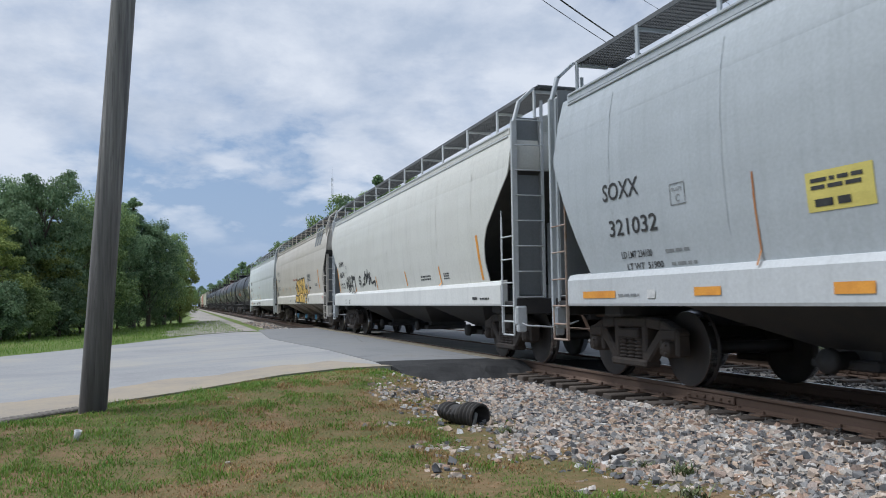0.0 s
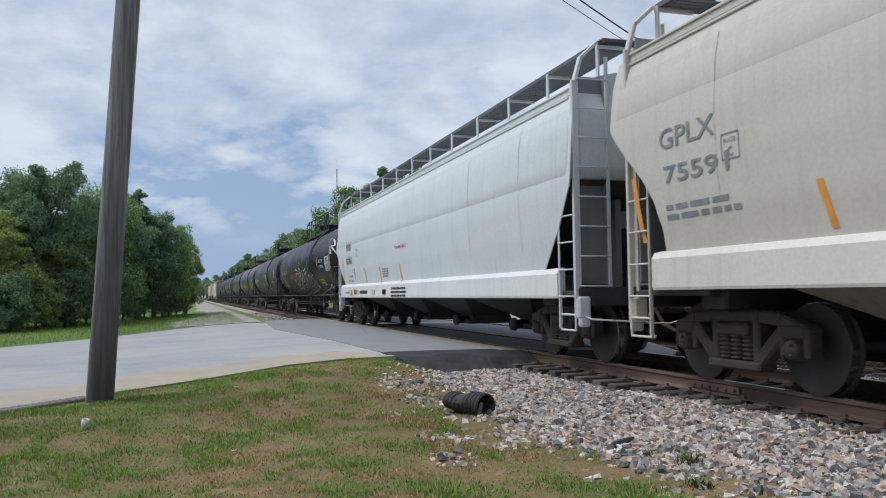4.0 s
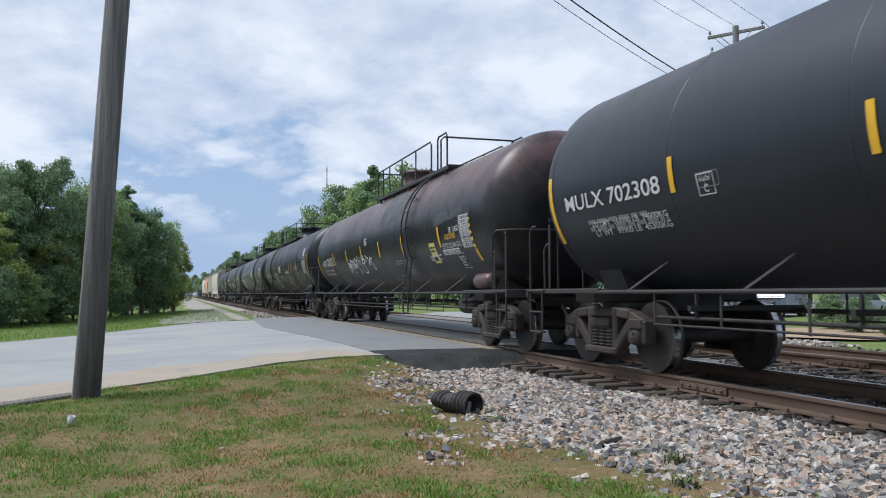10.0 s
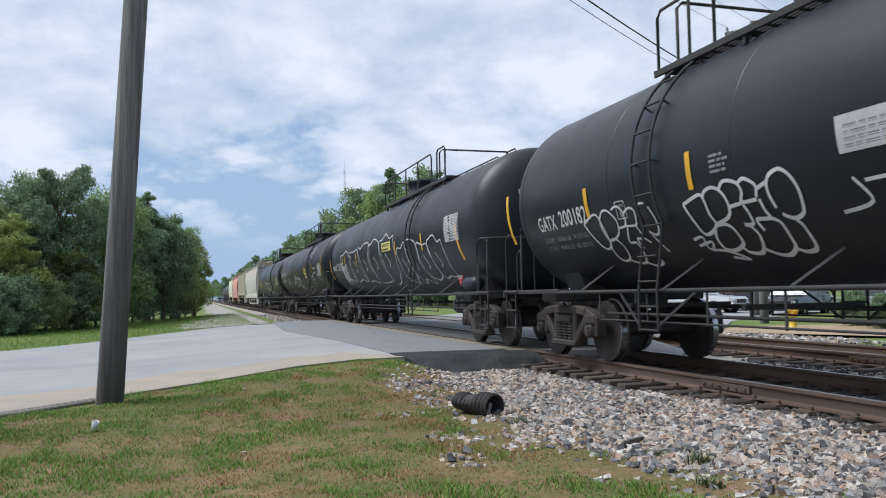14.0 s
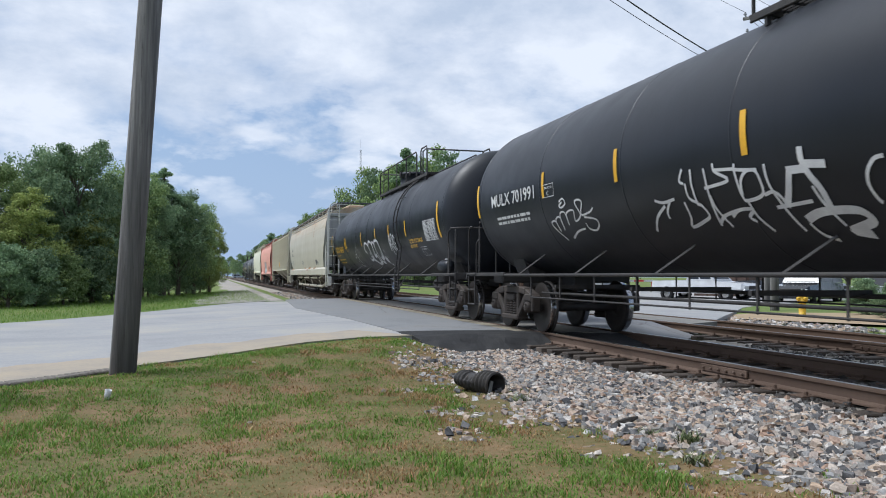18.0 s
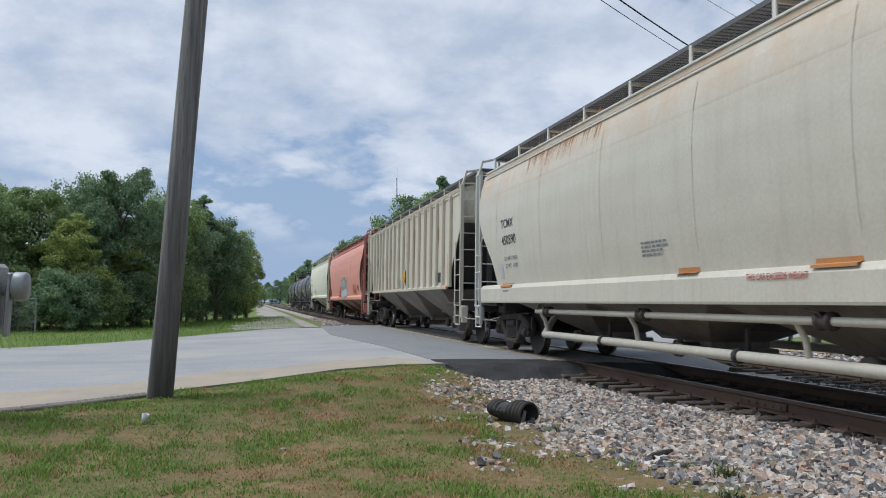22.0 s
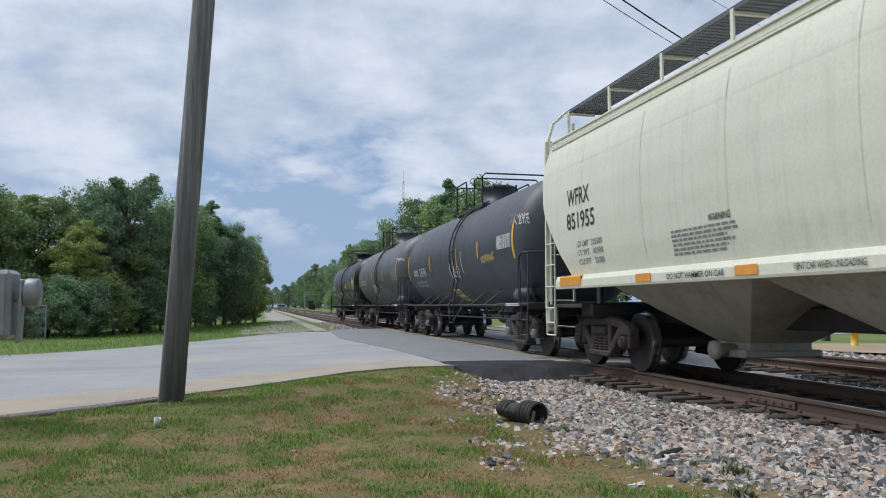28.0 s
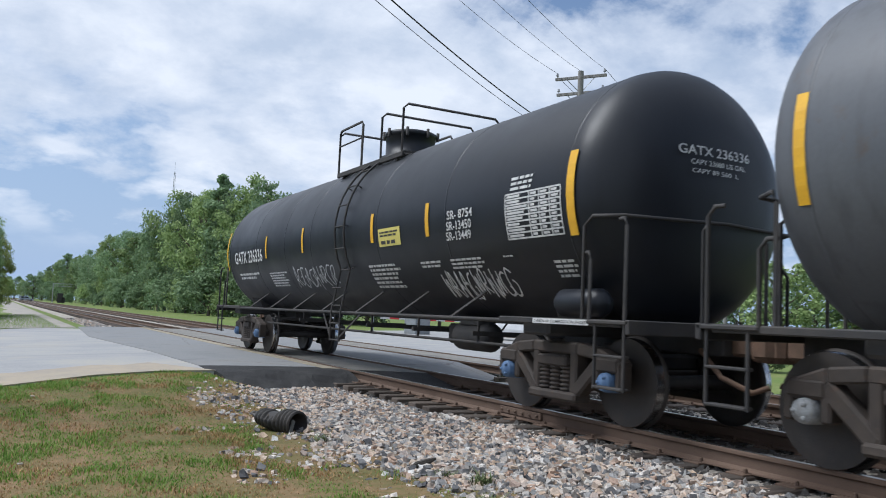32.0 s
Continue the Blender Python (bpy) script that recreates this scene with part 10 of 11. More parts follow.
def tree_meshes(seed, shape, leaves, leaf):
    """A tree one metre high: trunk with limbs, and a crown of lobes, each a shell of leaf clumps."""
    rng = np.random.default_rng(seed)
    r = random.Random(seed)
    trunk = Shape()
    lean = (r.uniform(-0.03, 0.03), r.uniform(-0.03, 0.03))
    trunk.tube([(lean[0] * t, lean[1] * t, t * 0.8) for t in (0, 0.15, 0.4, 0.7, 1.0)], [0.026, 0.020, 0.016, 0.010, 0.004], 8)
    n = {"round": 17, "tall": 15, "bush": 11, "pine": 16}[shape]
    lobes = []
    for i in range(n):
        t = (i + 0.5) / n
        a = i * 2.399 + r.uniform(-0.5, 0.5)
        if shape == "round":
            z = 0.20 + 0.68 * t
            rad, size = 0.27 * math.sin(math.pi * (0.18 + 0.72 * t)) ** 0.7 * r.uniform(0.55, 1.15), r.uniform(0.09, 0.17) * (1.12 - 0.45 * t)
        elif shape == "tall":
            z = 0.16 + 0.74 * t
            rad, size = 0.16 * math.sin(math.pi * (0.2 + 0.72 * t)) ** 0.7 * r.uniform(0.4, 1.15), r.uniform(0.075, 0.125) * (1.1 - 0.45 * t)
        elif shape == "bush":
            z = 0.18 + 0.50 * t
            rad, size = 0.36 * (1.08 - t) ** 0.6 * r.uniform(0.5, 1.05), r.uniform(0.15, 0.24)
        else:
            z = 0.30 + 0.64 * t
            rad, size = 0.15 * (1.05 - t) ** 0.8 * r.uniform(0.6, 1.1), 0.09 * (1.15 - 0.8 * t)
        lobes.append((rad * math.cos(a) + lean[0] * z, rad * math.sin(a) + lean[1] * z, z, size))
    for x, y, z, size in lobes:
        z0 = max(0.10, z - 0.10 - 0.5 * math.hypot(x, y))
        trunk.tube([(lean[0] * z0, lean[1] * z0, z0), (x * 0.55, y * 0.55, (z0 + z) / 2 + 0.02), (x, y, z)], [0.010, 0.006, 0.003], 5)
    per = 13
    clumps, spread = [], []
    for x, y, z, size in lobes:
        d = rng.normal(0, 1, (per, 3)) + np.array((0, 0, 0.25))
        d /= np.linalg.norm(d, axis=1, keepdims=True)
        clumps.append(np.array((x, y, z)) + d * (size * rng.uniform(0.6, 1.08, per))[:, None] * np.array((1.1, 1.1, 0.85)))
        spread.append(size * rng.uniform(0.38, 0.75, per))
    clumps, spread = np.concatenate(clumps), np.concatenate(spread)
    each = leaves // len(clumps)
    c, sp = np.repeat(clumps, each, 0), np.repeat(spread, each)
    d = rng.normal(0, 1, (len(c), 3))
    d /= np.linalg.norm(d, axis=1, keepdims=True)
    p = c + d * (sp * rng.uniform(0.15, 1.0, len(c)) ** 0.6)[:, None] * np.array((1.15, 1.15, 0.75))
    p[:, 2] = np.maximum(p[:, 2], 0.015)
    nrm = d + rng.normal(0, 0.6, d.shape) + np.array((0, 0, 0.5))
    nrm /= np.linalg.norm(nrm, axis=1, keepdims=True)
    u = np.cross(nrm, rng.normal(0, 1, d.shape))
    u /= np.linalg.norm(u, axis=1, keepdims=True)
    w = np.cross(nrm, u)
    s = (leaf * rng.uniform(0.6, 1.4, len(c)))[:, None]
    v = np.stack((p - u * s, p - w * s * 0.6, p + u * s, p + w * s * 0.6), 1).reshape(-1, 3)
    f = (np.array([(0, 1, 2), (0, 2, 3)])[None] + 4 * np.arange(len(c))[:, None, None]).reshape(-1, 3)
    return trunk, v, f


TREES = {}


def tree(kind, x, y, height, spread=1.0, leafm=None, name="tree", label="leafy green tree with an uneven crown", group="trees left of the road"):
    if kind not in TREES:
        seed, shape, leaves, leaf = kind
        tk, v, f = tree_meshes(seed, shape, leaves, leaf)
        TREES[kind] = (tk.mesh("trunk", BARK), v, f, {})
    tk, v, f, made = TREES[kind]
    leafm = leafm or LEAF
    if leafm.name not in made:
        made[leafm.name] = array_mesh("crown", v, f, leafm)
    r = random.Random(int(x * 31 + y * 17))
    t = thing(name, label, "tree" if name == "tree" else "bush", group, at=Matrix.Translation((x, y, ground_z(x, y) - 0.05)) @ Matrix.Rotation(r.uniform(0, 6.28), 4, "Z") @ Matrix.Diagonal((height * spread, height * spread, height, 1)))
    part("trunk", tk, None, t)
    part("crown", made[leafm.name], None, t)
    return t


K_R1, K_R2, K_R3 = (1, "round", 30000, 0.0090), (2, "round", 30000, 0.0090), (3, "round", 30000, 0.0085)
K_T1 = (4, "tall", 26000, 0.0075)
K_P0 = (14, "pine", 24000, 0.0075)
K_B1, K_B2 = (6, "bush", 16000, 0.0150), (7, "bush", 16000, 0.0150)
# lighter crowns for trees farther off
F_R1, F_R2, F_R3 = (11, "round", 11000, 0.0125), (12, "round", 11000, 0.0125), (13, "round", 11000, 0.0120)
F_T1, F_P1 = (15, "tall", 10000, 0.0110), (8, "pine", 10000, 0.0095)
F_B1, F_B2 = (16, "bush", 6000, 0.022), (17, "bush", 6000, 0.022)
D_R1, D_R2 = (21, "round", 4000, 0.020), (22, "round", 4000, 0.020)


def polar(az, dist):
    return dist * math.sin(radians(az)), dist * math.cos(radians(az))


def build_trees():
    # azimuth, distance, slope of the line of sight to the top
    for az, d, up, kind, sp, lm in ((-27, 40, 0.150, K_R1, 1, None), (-23.5, 41, 0.14, K_R2, 1, LEAF_DARK), (-20.5, 40, 0.15, K_R3, 1, None), (-17.6, 40, 0.14, K_R1, 1, None), (-15.6, 42, 0.135, K_R2, 1, None), (-13.2, 42, 0.128, K_R3, 0.95, None), (-11.4, 40, 0.100, K_T1, 1.25, LEAF_LIGHT),
                                    (-10.3, 45, 0.150, K_R1, 0.8, LEAF_DARK), (-8.8, 44, 0.160, K_R2, 0.75, LEAF_DARK), (-7.9, 43, 0.078, K_T1, 1.3, LEAF_LIGHT), (-7.2, 47, 0.126, K_R3, 0.9, None), (-5.8, 50, 0.130, K_R1, 0.85, None),
                                    (-4.6, 52, 0.116, K_R2, 0.75, LEAF_DARK), (-3.3, 54, 0.130, K_P0, 1.2, LEAF_DARK), (-2.3, 55, 0.108, K_R3, 0.8, LEAF_DARK), (-1.3, 57, 0.093, K_R1, 0.72, None), (-0.3, 60, 0.070, K_R2, 0.7, LEAF_LIGHT)):
        x, y = polar(az, d)
        tree(kind, x, y, 1.4 + up * d, sp, lm)
    for az, d, h, kind, lm in ((-24, 37, 3.0, K_B1, None), (-20, 36, 2.6, K_B2, LEAF_DARK), (-16.8, 37, 3.2, K_B1, LEAF_DARK), (-14.5, 38, 3.4, K_B2, None), (-12.4, 37, 3.2, K_B1, LEAF_DARK), (-10.9, 38, 3.1, K_B2, LEAF_DARK), (-9.3, 40, 2.8, K_B1, None),
                               (-7.6, 42, 3.4, K_B2, LEAF_DARK), (-6.4, 46, 3.0, K_B1, LEAF_DARK), (-4.2, 53, 3.2, K_B2, LEAF_DARK), (-2.9, 56, 3.0, K_B1, LEAF_DARK), (-1.8, 58, 3.4, K_B2, LEAF_DARK), (-0.9, 61, 2.4, K_B1, None)):
        x, y = polar(az, d)
        tree(kind, x, y, h, 1.0, lm, "bush", "dense green bush under the trees", "bushes under the trees")
    r = random.Random(21)
    # the row along the right of the track: azimuth, offset from the track line, slope to the top
    for i, (az, x, up) in enumerate(((2.4, 26, 0.034), (2.9, 25, 0.042), (3.3, 26, 0.050), (3.8, 25, 0.058), (4.4, 27, 0.056), (5.0, 25, 0.062), (5.7, 25, 0.064), (6.4, 26, 0.084), (7.2, 25, 0.094), (8.0, 27, 0.088), (8.9, 26, 0.099), (9.8, 25, 0.112), (10.6, 27, 0.138), (11.4, 28, 0.142),
                                     (12.2, 26, 0.150), (13.1, 27, 0.166), (14.4, 29, 0.150), (15.6, 27, 0.162), (16.8, 28, 0.158), (18.2, 30, 0.140), (19.6, 28, 0.135), (21.5, 30, 0.135), (24, 31, 0.12), (27, 33, 0.125))):
        y = x / math.tan(radians(az))
        kind = (F_R1, F_R2, F_R3, F_T1, F_R2, F_R1)[i % 6] if az != 13.1 else F_P1
        tall = 1.2 + up * math.hypot(x, y) * (0.95 if az < 9 else 1.0)
        tree(kind, x, y, tall, (1.0, 0.92, 1.05, 1.3, 0.88, 0.95)[i % 6] * min(1.15, 10.5 / tall + 0.25), (LEAF_DARK, LEAF_DARK, None, LEAF_DARK, None)[i % 5], label="tall leafy tree in the row along the track", group="tree row along the track")
        tree((F_B1, F_B2)[i % 2], x - 4.2 + r.uniform(-1, 1), y + 2, min(tall * 0.75, r.uniform(3.5, 7.5)), r.uniform(0.8, 1.15), (None, LEAF_DARK, LEAF_DARK)[i % 3], "bush", "tall green undergrowth along the track", "undergrowth along the track")
        if i % 2:
            tree((F_R3, F_R1)[i // 2 % 2], x + 6, y + 7, 0.8 + up * 0.86 * math.hypot(x + 6, y + 7), 0.8, LEAF_DARK, label="tall leafy tree in the row along the track", group="tree row along the track")
    for j in range(26):
        az = -9 + j * 0.52
        d = r.uniform(420, 520) if -1 < az else r.uniform(240, 330)
        x, y = polar(az, d)
        tree((D_R1, D_R2)[j % 2], x, y, r.uniform(9, 14), 1.25, LEAF_DARK if j % 2 else None, label="distant tree at the end of the track", group="distant trees")
    for j in range(16):
        az = 40 + j * 2.2
        x, y = polar(az, r.uniform(75, 95))
        tree((D_R1, D_R2)[j % 2], x, y, r.uniform(6, 9), 1.2, None if j % 2 else LEAF_DARK, label="green tree past the parking area", group="trees past the parking area")
    for x, y, h in ((19.4, 20.6, 1.5), (18.4, 18.6, 1.35), (20.6, 18.9, 1.7), (17.8, 16.6, 1.3), (19.9, 16.4, 1.6)):
        tree(K_B2, x, y, h, 1.05, LEAF_DARK, "bush", "dark clipped shrub by the parking area", "shrubs by the parking area")


build_trees()

# ---- poles, wires, signals ----
pole_m = mat("weathered_pole", (0.125, 0.122, 0.118), (0.32, 0.31, 0.295), rough=0.95, scale=16, fine=70, bump=1.0, stretch=(1, 1, 0.035), mixlo=0.38, mixhi=0.66, col3=(0.055, 0.05, 0.047), top_rust=(3.0, -0.3, (0.035, 0.03, 0.026)))
galv_m = mat("galvanised", (0.42, 0.43, 0.44), (0.33, 0.34, 0.35), rough=0.5, metal=0.6, scale=5, fine=60, bump=0.1)
alu_m = mat("aluminium_paint", (0.36, 0.38, 0.39), (0.28, 0.30, 0.31), rough=0.45, metal=0.3, scale=4, fine=40, bump=0.08)
insul_m = mat("insulator_grey", (0.30, 0.31, 0.33), rough=0.3, scale=8, fine=60, bump=0.0)
wire_m = mat("wire_black", (0.02, 0.02, 0.022), rough=0.6, scale=3, fine=30, bump=0.0)


def pole_body(h, r0, r1, lean, seed):
    """A tapered round pole with shallow checks down its length."""
    rr = random.Random(seed)
    seg, rows = 28, 22
    dents = [rr.uniform(-0.045, 0.03) for _ in range(seg)]
    rings = []
    for i in range(rows + 1):
        t = i / rows
        rad = r0 + (r1 - r0) * t
        rings.append([(lean[0] * h * t + rad * (1 + dents[j] + rr.uniform(-0.008, 0.008)) * math.cos(2 * math.pi * j / seg), lean[1] * h * t + rad * (1 + dents[j]) * math.sin(2 * math.pi * j / seg), -0.3 + (h + 0.3) * t) for j in range(seg)])
    return Shape().loft(rings, smooth=True)


LINE = Vector((19.6, 13.3)).normalized()         # plan direction from the near pole to the far pole
ACROSS = Vector((LINE.y, -LINE.x))


def crossarm(t, base, z, half, lean=(0, 0)):
    c = Vector((lean[0] * z, lean[1] * z))
    a, b = c - ACROSS * half, c + ACROSS * half
    arm = part("crossarm", Shape().bar((a.x, a.y, z), (b.x, b.y, z), 0.11, 0.09, 0.01), pole_m, t, "weathered wooden crossarm")
    ends = []
    for f in (-0.92, 0.0, 0.92):
        q = c + ACROSS * half * f
        part("insulator", Shape().lathe([(0.012, z + 0.05), (0.012, z + 0.12), (0.05, z + 0.13), (0.055, z + 0.17), (0.03, z + 0.19), (0.045, z + 0.21), (0.02, z + 0.25), (0.001, z + 0.255)], (q.x, q.y, 0), "z", 10), insul_m, t)
        ends.append((q.x + base[0], q.y + base[1], z + 0.24 + base[2]))
    for f in (-0.55, 0.55):
        q = c + ACROSS * half * f
        part("arm_brace", Shape().bar((q.x, q.y, z - 0.04), (c.x, c.y, z - 0.62), 0.03, 0.01), galv_m, t)
    return ends


LEAN = (0.056, 0.0)
near_base, far_base = (-1.10, 11.0, -0.27), (19.06, 24.44, -0.2)
t = thing("utility_pole", "weathered grey wooden utility pole leaning beside the road", "utility pole", "utility poles", at=near_base)
part("pole", pole_body(12.2, 0.165, 0.125, LEAN, 3), pole_m, t)
ends_near = crossarm(t, near_base, 11.6, 1.02, LEAN)
t = thing("utility_pole", "wooden utility pole with crossarms past the tracks", "utility pole", "utility poles", at=far_base)
part("pole", pole_body(10.86, 0.16, 0.11, (0, 0), 9), pole_m, t)
ends_far = crossarm(t, far_base, 10.62, 1.02)
crossarm(t, far_base, 10.0, 0.95)
part("transformer", Shape().lathe([(0.001, 8.4), (0.2, 8.4), (0.22, 8.45), (0.22, 9.2), (0.2, 9.25), (0.001, 9.3)], (0.33, 0.25, 0), "z", 16), galv_m, t)


def wire(p, q, sag, r, label="thin black overhead wire"):
    p, q = Vector(p), Vector(q)
    pts = []
    for i in range(17):
        s = i / 16
        v = p.lerp(q, s)
        v.z -= sag * 4 * s * (1 - s)
        pts.append(v)
    w = thing("overhead_wire", label, "wire", "overhead wires")
    part("strand", Shape().tube(pts, r, 5), wire_m, w)


for a, b in zip(ends_near, ends_far):
    wire(a, b, 0.75, 0.007)
top = (near_base[0] + 0.056 * 9.2, 11.0)
wire((top[0], top[1], 9.39), (far_base[0], far_base[1], 7.81), 0.56, 0.019, "thick black overhead cable")
wire((top[0], top[1], 8.99), (far_base[0], far_base[1], 7.56), 0.53, 0.009)
for dz, off in ((10.6, 1.0), (10.6, -1.0), (7.5, 0)):
    o = ACROSS * off
    wire((far_base[0] + o.x, far_base[1] + o.y, dz), (far_base[0] + o.x + LINE.x * 38, far_base[1] + o.y + LINE.y * 38, dz), 0.4, 0.01)
t = thing("utility_pole", "distant wooden utility pole by the road", "utility pole", "utility poles", at=(far_base[0] + LINE.x * 38, far_base[1] + LINE.y * 38, -0.3))
part("pole", pole_body(11, 0.16, 0.11, (0, 0), 12), pole_m, t)
crossarm(t, (0, 0, 0), 10.6, 1.1)
t = thing("utility_pole", "distant wooden utility pole beyond the trees", "utility pole", "utility poles", at=(-0.5, 96, -0.3))
part("pole", pole_body(5.6, 0.14, 0.1, (0, 0), 13), pole_m, t)
crossarm(t, (0, 0, 0), 5.2, 0.9)

mast = thing("radio_mast", "thin grey lattice radio mast far behind the trees", "radio mast", at=(*polar(9.85, 330), 0))
s = Shape()
for i in range(3):
    a = i * 2.094
    s.tube([(0.35 * math.cos(a), 0.35 * math.sin(a), 0), (0.35 * math.cos(a), 0.35 * math.sin(a), 52)], 0.06, 4)
for k in range(26):
    for i in range(3):
        a, b = i * 2.094, (i + 1) * 2.094
        s.tube([(0.35 * math.cos(a), 0.35 * math.sin(a), 2 * k), (0.35 * math.cos(b), 0.35 * math.sin(b), 2 * k + 2)], 0.03, 3)
s.tube([(0, 0, 51), (0, 0, 56)], 0.05, 4)
part("lattice", s, galv_m, mast)

# crossing gate machine at the roadside
gx, gy = -2.97, 9.75
g = thing("crossing_gate", "aluminium crossing gate machine with flasher mast beside the road", "crossing gate", at=(gx, gy, -0.42))
part("mast", Shape().lathe([(0.065, 0), (0.065, 3.6)], (-0.16, 0.1, 0), "z", 16).box((-0.16, 0.1, 0.05), (0.5, 0.5, 0.1), 0.02), alu_m, g)
part("housing", Shape().box((0.02, 0, 1.44), (0.62, 0.42, 0.76), 0.045).box((0.02, -0.215, 1.44), (0.52, 0.02, 0.66), 0.02), alu_m, g, "grey aluminium machine housing")
part("latch", Shape().lathe([(0.001, -0.27), (0.045, -0.265), (0.05, -0.22)], (0.0, 0, 1.30), "y", 14), galv_m, g)
part("shaft", Shape().lathe([(0.06, 0.3), (0.06, 0.42)], (0, 0, 1.52), "x", 14), galv_m, g)
part("counterweight_arm", Shape().bar((0.41, -0.05, 1.72), (0.38, -0.02, 1.02), 0.14, 0.05, 0.015), galv_m, g)
part("counterweight", Shape().lathe([(0.001, 0.44), (0.15, 0.44), (0.16, 0.46), (0.16, 0.56), (0.15, 0.58), (0.001, 0.58)], (0, -0.02, 1.57), "x", 22), alu_m, g)
fl = part("flasher_background", Shape().lathe([(0.001, -0.03), (0.24, -0.03), (0.25, 0.0), (0.24, 0.03), (0.001, 0.03)], (-0.16, -0.08, 2.38), "y", 26), under_m, g, "round black flasher background")
part("lens", Shape().lathe([(0.001, -0.1), (0.09, -0.09), (0.1, -0.03)], (-0.16, -0.08, 2.38), "y", 16), mat("red_lens", (0.16, 0.01, 0.012), rough=0.15, scale=8, fine=60, bump=0.0), fl)

# signal cantilever far down the line
c = thing("signal_cantilever", "grey steel signal cantilever over the far track", "railway signal", at=(13.4, 245, -0.2))
for y in (-0.3, 0.3):
    part("post", Shape().tube([(-0.4, y, 0), (-0.4, y, 5.4)], 0.11, 8), galv_m, c)
for z in (4.7, 5.4):
    part("arm", Shape().box((1.9, 0, z), (4.9, 0.5, 0.14)), galv_m, c)
for i in range(5):
    part("arm_strut", Shape().box((i * 1.0, 0, 5.05), (0.08, 0.4, 0.6)), galv_m, c)
part("signal_head", Shape().box((1.5, 0, 1.5), (1.4, 0.6, 2.6), 0.05).box((2.3, 0, 0.9), (0.8, 0.6, 1.6), 0.04), under_m, c, "dark signal cabinet")

# chain-link fence by the trees
fence = thing("chain_link_fence", "grey chain-link fence in front of the bushes", "fence")
pts = [polar(a, 35.5) for a in (-27, -24.2, -21.4, -18.6, -15.9, -13.3)]
for x, y in pts:
    part("fence_post", Shape().tube([(x, y, ground_z(x, y) - 0.1), (x, y, ground_z(x, y) + 1.35)], 0.03, 8), galv_m, fence)
for (x0, y0), (x1, y1) in zip(pts, pts[1:]):
    part("top_rail", Shape().tube([(x0, y0, ground_z(x0, y0) + 1.32), (x1, y1, ground_z(x1, y1) + 1.32)], 0.02, 6), galv_m, fence)
    s = Shape()
    ln = math.hypot(x1 - x0, y1 - y0)
    n = int((ln + 1.3) / 0.13)
    for i in range(n):
        for sg in (-1, 1):
            u0 = i * 0.13 - (1.3 if sg > 0 else 0)
            a0, a1, z0, z1 = u0, u0 + sg * 1.3, 0.0, 1.3
            if sg < 0:
                a0, a1 = i * 0.13, i * 0.13 - 1.3
            q = []
            for u, z in ((a0, z0), (a1, z1)):
                q.append([u, z])
            # clip to the panel
            for k in (0, 1):
                o = 1 - k
                if q[k][0] < 0:
                    f = (0 - q[o][0]) / (q[k][0] - q[o][0]) if q[k][0] != q[o][0] else 0
                    q[k] = [0, q[o][1] + (q[k][1] - q[o][1]) * f]
                if q[k][0] > ln:
                    f = (ln - q[o][0]) / (q[k][0] - q[o][0]) if q[k][0] != q[o][0] else 0
                    q[k] = [ln, q[o][1] + (q[k][1] - q[o][1]) * f]
            if abs(q[0][0] - q[1][0]) < 0.05 or max(q[0][0], q[1][0]) > ln + 0.01:
                continue
            P = [(x0 + (x1 - x0) * u / ln, y0 + (y1 - y0) * u / ln, -0.38 + z) for u, z in q]
            s.tube(P, 0.004, 3, caps=False)
    part("mesh_panel", s, galv_m, fence)

# ---- litter on the ground ----
b = thing("plastic_cup", "crushed white plastic cup lying on the grass", "litter", at=pose(-1.04, 9.1, ground_z(-1.04, 9.1) + 0.05, 14, 8, 20))
part("cup", Shape().lathe([(0.001, -0.06), (0.022, -0.06), (0.03, 0.0), (0.036, 0.06), (0.033, 0.06), (0.026, 0.0), (0.019, -0.055)], (0, 0, 0), "z", 14), mat("white_plastic", (0.8, 0.8, 0.8), rough=0.4, scale=20, fine=60, bump=0.0), b)
pipe_m = mat("dirty_black_plastic", (0.016, 0.015, 0.0145), (0.04, 0.034, 0.029), rough=0.7, scale=6, fine=50, bump=0.4, col3=(0.09, 0.07, 0.05))
jx, jy = 2.98, 8.85
j = thing("drain_pipe", "crushed piece of black corrugated drain pipe on the stones", "pipe piece", at=pose(jx, jy, bed_z(jx, jy) + 0.13, 0, 5, -64))
prof, n = [], 10
for i in range(n):
    u = -0.26 + i * 0.05
    prof += [(0.126, u), (0.148, u + 0.010), (0.148, u + 0.028), (0.126, u + 0.038)]


def crush(x, y, z):
    """Sagging towards the closed end, wider than high, with a dent in its back."""
    f = 1.0 - 0.35 * ease(0.15, -0.3, x)
    return (x - 0.10 * z, y * (1.18 - 0.1 * f) + 0.03 * math.sin(9 * x), max(z, -0.125) * f - 0.05 * ease(0.12, 0.0, abs(x + 0.06)) * (z > 0.05))


